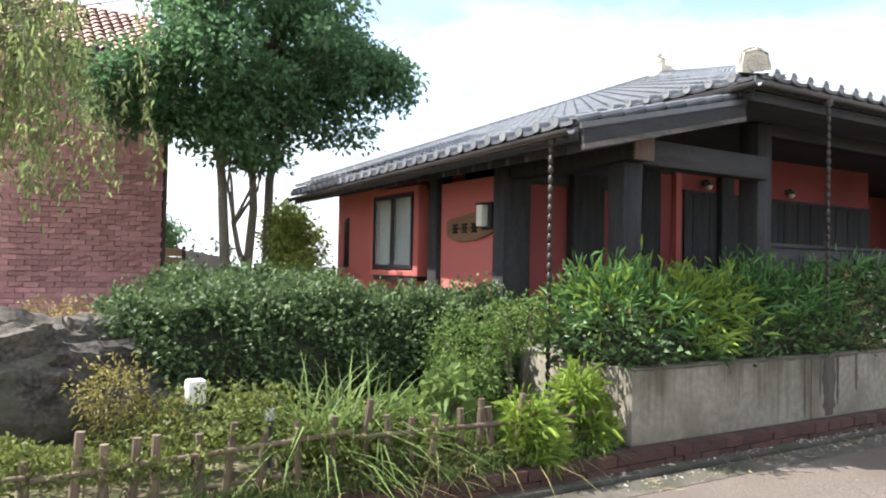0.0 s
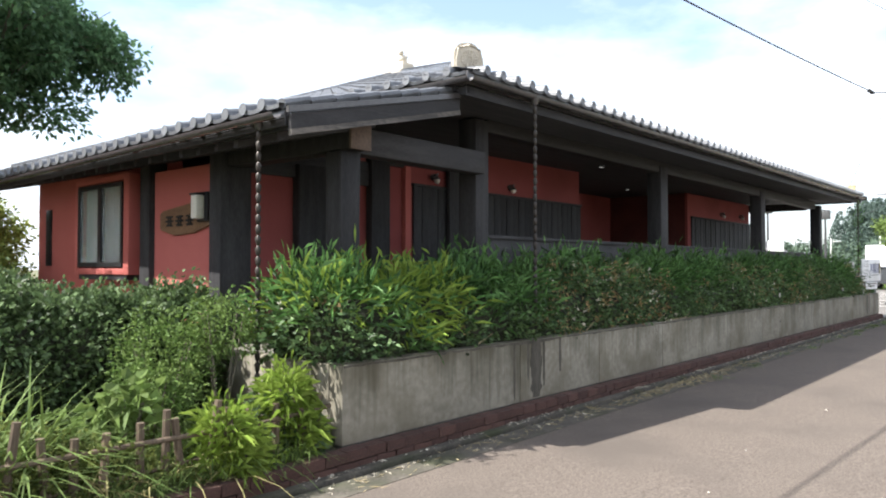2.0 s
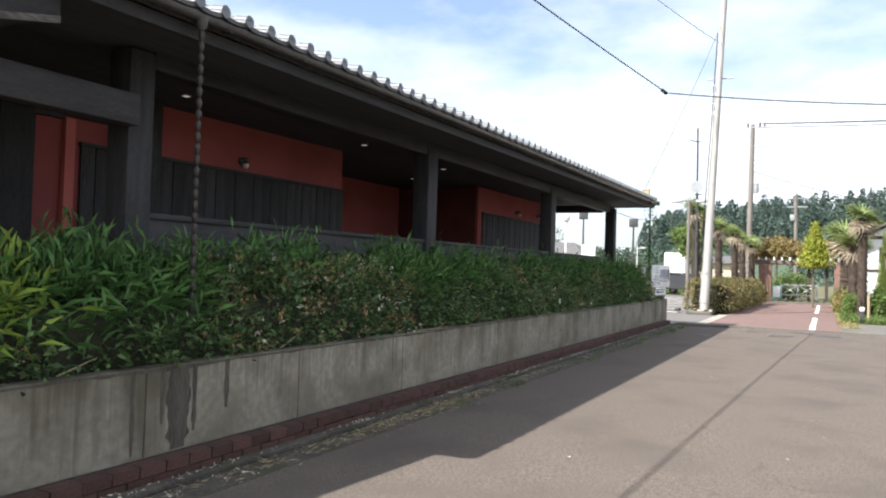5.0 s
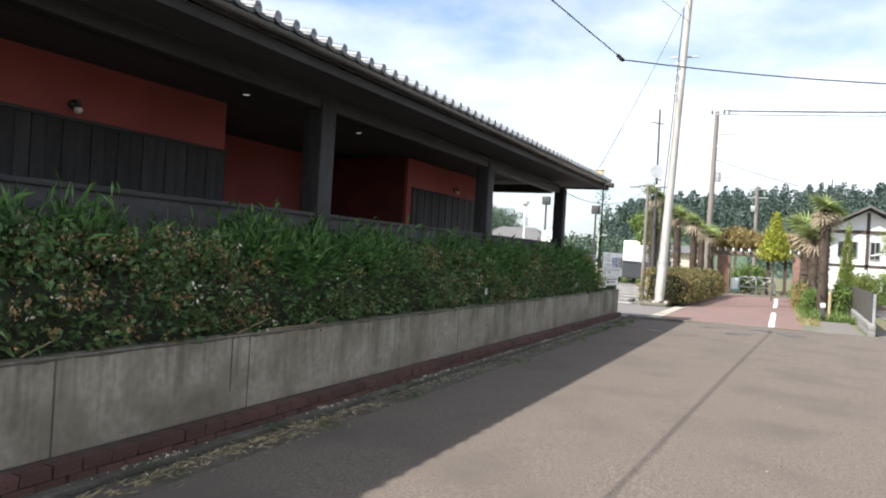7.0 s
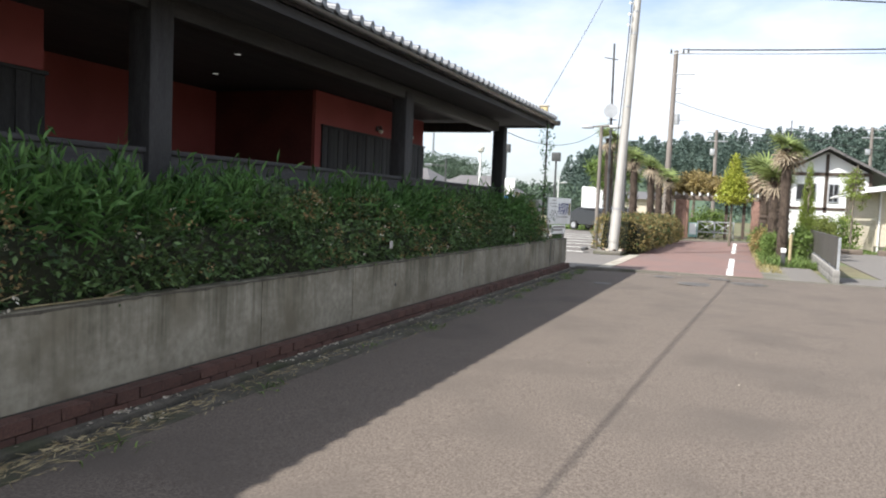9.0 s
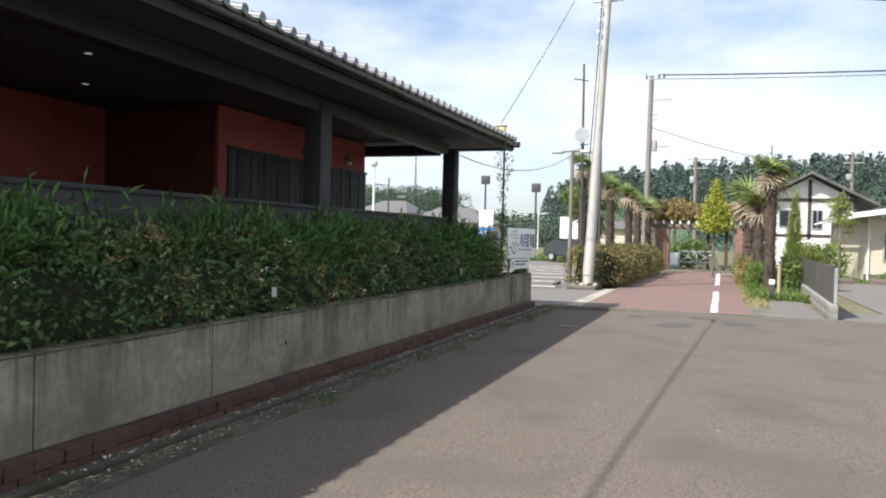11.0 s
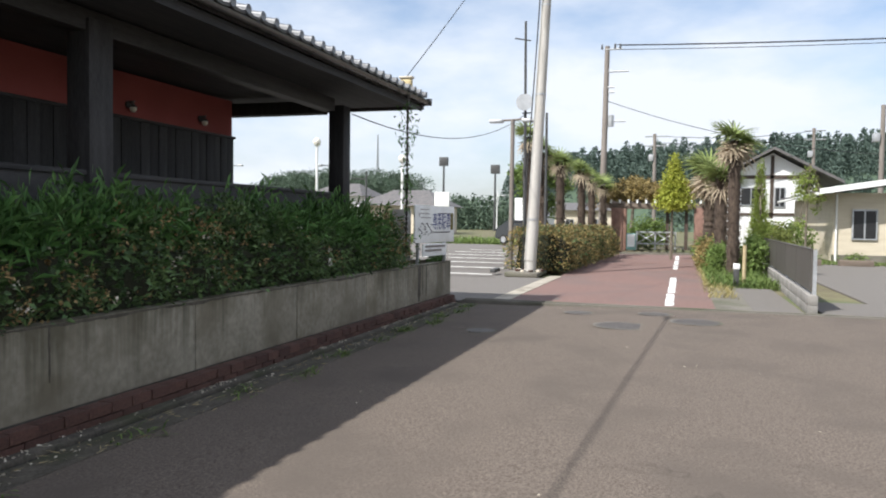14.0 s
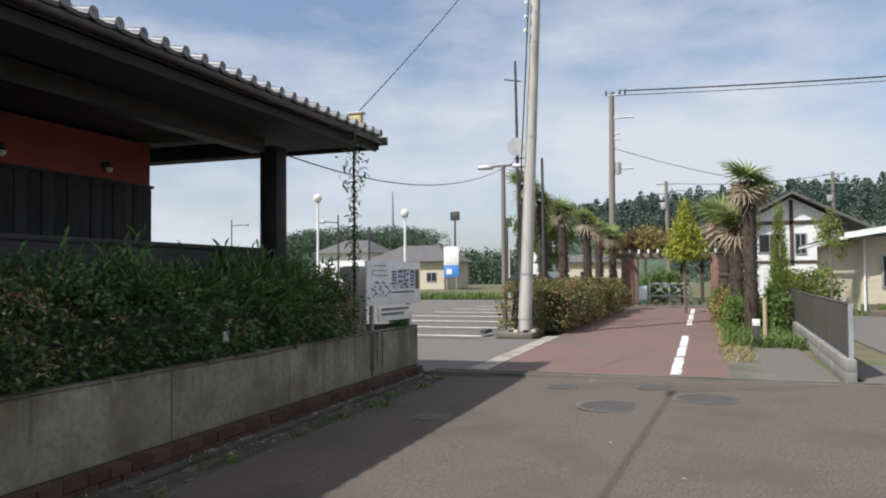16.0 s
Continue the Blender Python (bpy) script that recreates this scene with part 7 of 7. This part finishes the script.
def far_house(x, y, w, d, h, rh, wall, roof, label):
    ob = thing("far_house", (x, y, -0.08), label, "house", "far houses")
    part("wall", bx(x, x + d, y - w / 2, y + w / 2, -0.08, h), wall, ob)
    e = 0.7
    c = [(x - e, y - w / 2 - e, h), (x - e, y + w / 2 + e, h), (x + d + e, y + w / 2 + e, h), (x + d + e, y - w / 2 - e, h)]
    t = [(x + d / 2, y - w / 4, h + rh), (x + d / 2, y + w / 4, h + rh)]
    bm = bmesh.new()
    v = [bm.verts.new(p) for p in c + t]
    for f in ((0, 4, 5, 1), (1, 5, 2), (2, 5, 4, 3), (3, 4, 0), (0, 1, 2, 3)):
        bm.faces.new([v[k] for k in f])
    bmesh.ops.recalc_face_normals(bm, faces=bm.faces)
    part("roof", bm, roof, ob)
    for k in range(3):
        yy = y - w / 2 + (k + 0.5) * w / 3
        window(ob, x - 0.02, yy - 0.6, yy + 0.6, h * 0.25, h * 0.6)


far_house(92, 31, 9, 9, 3.1, 2.0, M_HBEIGE, M_HROOF, "distant beige house with a broad grey hip roof")
far_house(100, 43, 7, 8, 4.5, 1.8, M_HWHITE, M_HROOF, "distant white house with a dark roof")
far_house(120, 15, 12, 8, 3.2, 1.2, M_HBEIGE, M_HROOF, "distant low beige building")
ob = thing("lattice_tower", (420, 172, -0.03), "far lattice transmission tower on the hill", "tower")
part("mast", tb([(420, 172, -0.03), (420, 172, 52)], [1.6, 0.4], 4), M_STEEL, ob)


# ---------------------------------------------------------------- far woods and hills
def hill(name, x, y0, y1, h, depth, label, bumps=0.2, seed=0.0):
    bm = bmesh.new()
    n = 40
    rows_ = []
    for i in range(n + 1):
        u = i / n
        y = y0 + (y1 - y0) * u
        top = h * (math.sin(math.pi * min(1, max(0, u))) ** 0.14) * (1 + bumps * noise.noise(Vector((u * 4, seed, 0)))) - 1
        rows_.append([bm.verts.new((x, y, -2)), bm.verts.new((x + depth * 0.3, y, top * 0.6)), bm.verts.new((x + depth, y, top)), bm.verts.new((x + depth * 2.2, y, -2))])
    for a, b in zip(rows_, rows_[1:]):
        for k in range(3):
            bm.faces.new((a[k], b[k], b[k + 1], a[k + 1]))
    bmesh.ops.recalc_face_normals(bm, faces=bm.faces)
    return solid(name, bm, L_FARTREE, (x, (y0 + y1) / 2, 0), label, "hill", kind="structure")


def far_woods(name, spots, size, mat, label, pointed):
    """Many small trees of ragged clumps, past counting."""
    ob = thing(name, tuple(spots[0]), label, "woods", kind="stuff")
    spots = np.asarray(spots)
    n = len(spots)
    k = 150
    P = np.repeat(spots, k, axis=0)
    u = rng.random((n * k, 1))
    s = np.repeat(size * rng.uniform(0.7, 1.35, n), k)[:, None]
    d = sphere_ways(n * k)
    wide = (1.05 - u) * 0.33 if pointed else np.sqrt(np.clip(u * (1.05 - u), 0, 1)) * 0.85
    P = P + np.concatenate([d[:, :2] * wide * s, u * s], axis=1)
    V, F = leaves(P, cone_way(d + np.array([0, 0, 0.9 if pointed else 0.3]), 0.5), s[:, 0] * 0.10, s[:, 0] * 0.065, 0.15)
    raw("foliage", V, F, mat, ob)


def hill_top(u, h, bumps, seed):
    return h * (math.sin(math.pi * u) ** 0.14) * (1 + bumps * noise.noise(Vector((u * 4, seed, 0)))) - 1


hill("wooded_hill", 150, -170, 38, 18.0, 40, "broad dark wooded hill behind the houses", 0.05, 1.0)
spots = []
for _ in range(2300):
    u, f = rng.uniform(0.02, 0.98), rng.uniform(0, 1) ** 0.6
    top = hill_top(u, 18.0, 0.05, 1.0)
    spots.append((150 + 40 * f, -170 + 208 * u, (top * 0.6 * f / 0.3 if f < 0.3 else top * (0.6 + 0.4 * (f - 0.3) / 0.7)) - 1.0))
far_woods("hill_woods", spots, 5.0, L_CEDAR, "dense dark cedar and bamboo woods on the hill", True)
hill("wooded_hill", 330, 120, 215, 22, 40, "low round wooded hill far beyond the lot", 0.1, 3.0)
spots = []
for _ in range(420):
    u, f = rng.uniform(0.02, 0.98), rng.uniform(0.2, 1)
    top = hill_top(u, 22, 0.1, 3.0)
    spots.append((330 + 40 * f, 120 + 95 * u, (top * 0.6 * f / 0.3 if f < 0.3 else top * (0.6 + 0.4 * (f - 0.3) / 0.7)) - 1.5))
far_woods("hill_woods", spots, 8, L_FARTREE, "dark broadleaf woods on the far hill", False)
spots = [(rng.uniform(135, 175), rng.uniform(22, 85), -0.5) for _ in range(330)]
far_woods("tree_belt", spots, 5.0, L_FARTREE, "belt of dark broadleaf trees beyond the lot", False)
spots = [(rng.uniform(76, 100), rng.uniform(-26, -4), -0.2) for _ in range(60)]
far_woods("tree_belt", spots, 2.6, L_FARTREE, "dark green trees behind the houses", False)
spots = [(rng.uniform(-30, 8), rng.uniform(24, 40), -0.2) for _ in range(70)]
far_woods("tree_belt", spots, 2.4, L_FARTREE, "dark green trees beyond the neighbour's yard", False)

# ---------------------------------------------------------------- small litter and weeds along the lane
ob = thing("fallen_petals", (14, 3.4, -0.06), "scattered dry petals and leaves in the gutter", "litter", kind="stuff")
n = 900
x = 2.5 + 22.3 * rng.random(n)
x += 0.5 * np.sin(x * 2.7) + 0.3 * np.sin(x * 6.1)
y = np.where(rng.random(n) < 0.6, rng.uniform(3.58, 3.67, n), 3.47 - np.abs(rng.normal(size=n)) * 0.10)
keep = rng.random(n) < 0.03
y[keep] = rng.uniform(-1.5, 3.2, keep.sum())
p = np.stack([x, y, np.where(y > 3.5, -0.048, -0.02 * np.clip(y, 0, 3.6) + 0.013)], 1)
V, F = leaves(p, unit(np.stack([rng.normal(size=n), rng.normal(size=n), np.full(n, 0.08)], 1)), rng.uniform(0.015, 0.045, n), 0.014, 0.0)
raw("petals", V, F, M_LITTER, ob)
n = 1300
x = np.concatenate([rng.normal(9.0, 1.6, 800), rng.uniform(3, 24, 500)])
y = 3.46 - np.abs(rng.normal(size=n)) * 0.13
p = np.stack([x, y, -0.02 * np.clip(y, 0, 3.6) + 0.014], 1)
V, F = leaves(p, unit(np.stack([rng.normal(size=n) + 0.6, rng.normal(size=n) * 0.5, np.full(n, 0.06)], 1)), rng.uniform(0.04, 0.13, n), 0.008, 0.0)
raw("straws", V, F, M_STRAW, ob, "dry brown straws")
spots_x = (9.6, 11.3, 13.2, 14.6, 16.0, 17.3, 18.2, 19.2, 20.3, 21.2, 22.1, 22.8, 23.5, 24.2)
ob = thing("gutter_weeds", (14, 3.3, -0.06), "small green weeds sprouting from the gutter joint", "weeds", kind="stuff")
Vs, Fs, off = [], [], 0
for x0 in spots_x:
    k = int(rng.integers(14, 60)) + (60 if x0 > 21 else 0)
    p = np.stack([x0 + rng.normal(size=k) * 0.13, 3.08 + 0.25 * rng.random() + rng.normal(size=k) * 0.06, np.full(k, -0.058)], 1)
    V, F = blades(p, cone_way(np.tile([0, 0, 0.8], (k, 1)), 0.6), rng.uniform(0.04, 0.15, k), 0.012, 0.8)
    Vs.append(V)
    Fs.append(F + off)
    off += len(V)
raw("blades", np.concatenate(Vs), np.concatenate(Fs), L_GRASS, ob)
# dry bamboo sticks lying on the planter's rim, a weep hole in the wall
for a, b in (((9.2, 3.84, 0.712), (9.75, 3.93, 0.80)), ((9.6, 3.86, 0.712), (10.45, 3.845, 0.714)), ((10.3, 3.88, 0.713), (10.62, 3.92, 0.76)), ((7.3, 3.86, 0.712), (7.62, 3.93, 0.80)), ((5.2, 3.87, 0.712), (5.55, 3.95, 0.79))):
    solid("dry_stick", tb([a, b], [0.007, 0.004], 6), M_STRAW, a, "dry broken bamboo stick lying on the wall", "stick", "dry sticks")
part("weep_hole", tb([(14.87, WY - 0.002, 0.40), (14.87, WY + 0.01, 0.40)], 0.022, 12), M_INK, planter, "small dark weep hole")
# label stakes in the hedge
for x in (14.5, 19.82):
    ob = thing("plant_label", (x, 3.93, 0.68), "small white plastic plant label among the hedge leaves", "label", "plant labels")
    part("tag", bx(x - 0.04, x + 0.04, 3.70, 3.706, 0.88, 0.97), M_POLE, ob)
    part("stake", bx(x - 0.008, x + 0.008, 3.708, 3.94, 0.885, 0.90), M_DARKSTEEL, ob)

# ---------------------------------------------------------------- kerb bricks
for row in range(2):
    x = -2.9 + 0.1075 * row
    while x < 24.9:
        if row == 0 or x > -2.9:
            place_brick(x, 3.675 if x > 3.35 else 3.66, -0.088 + 0.0855 * row)
        x += 0.215
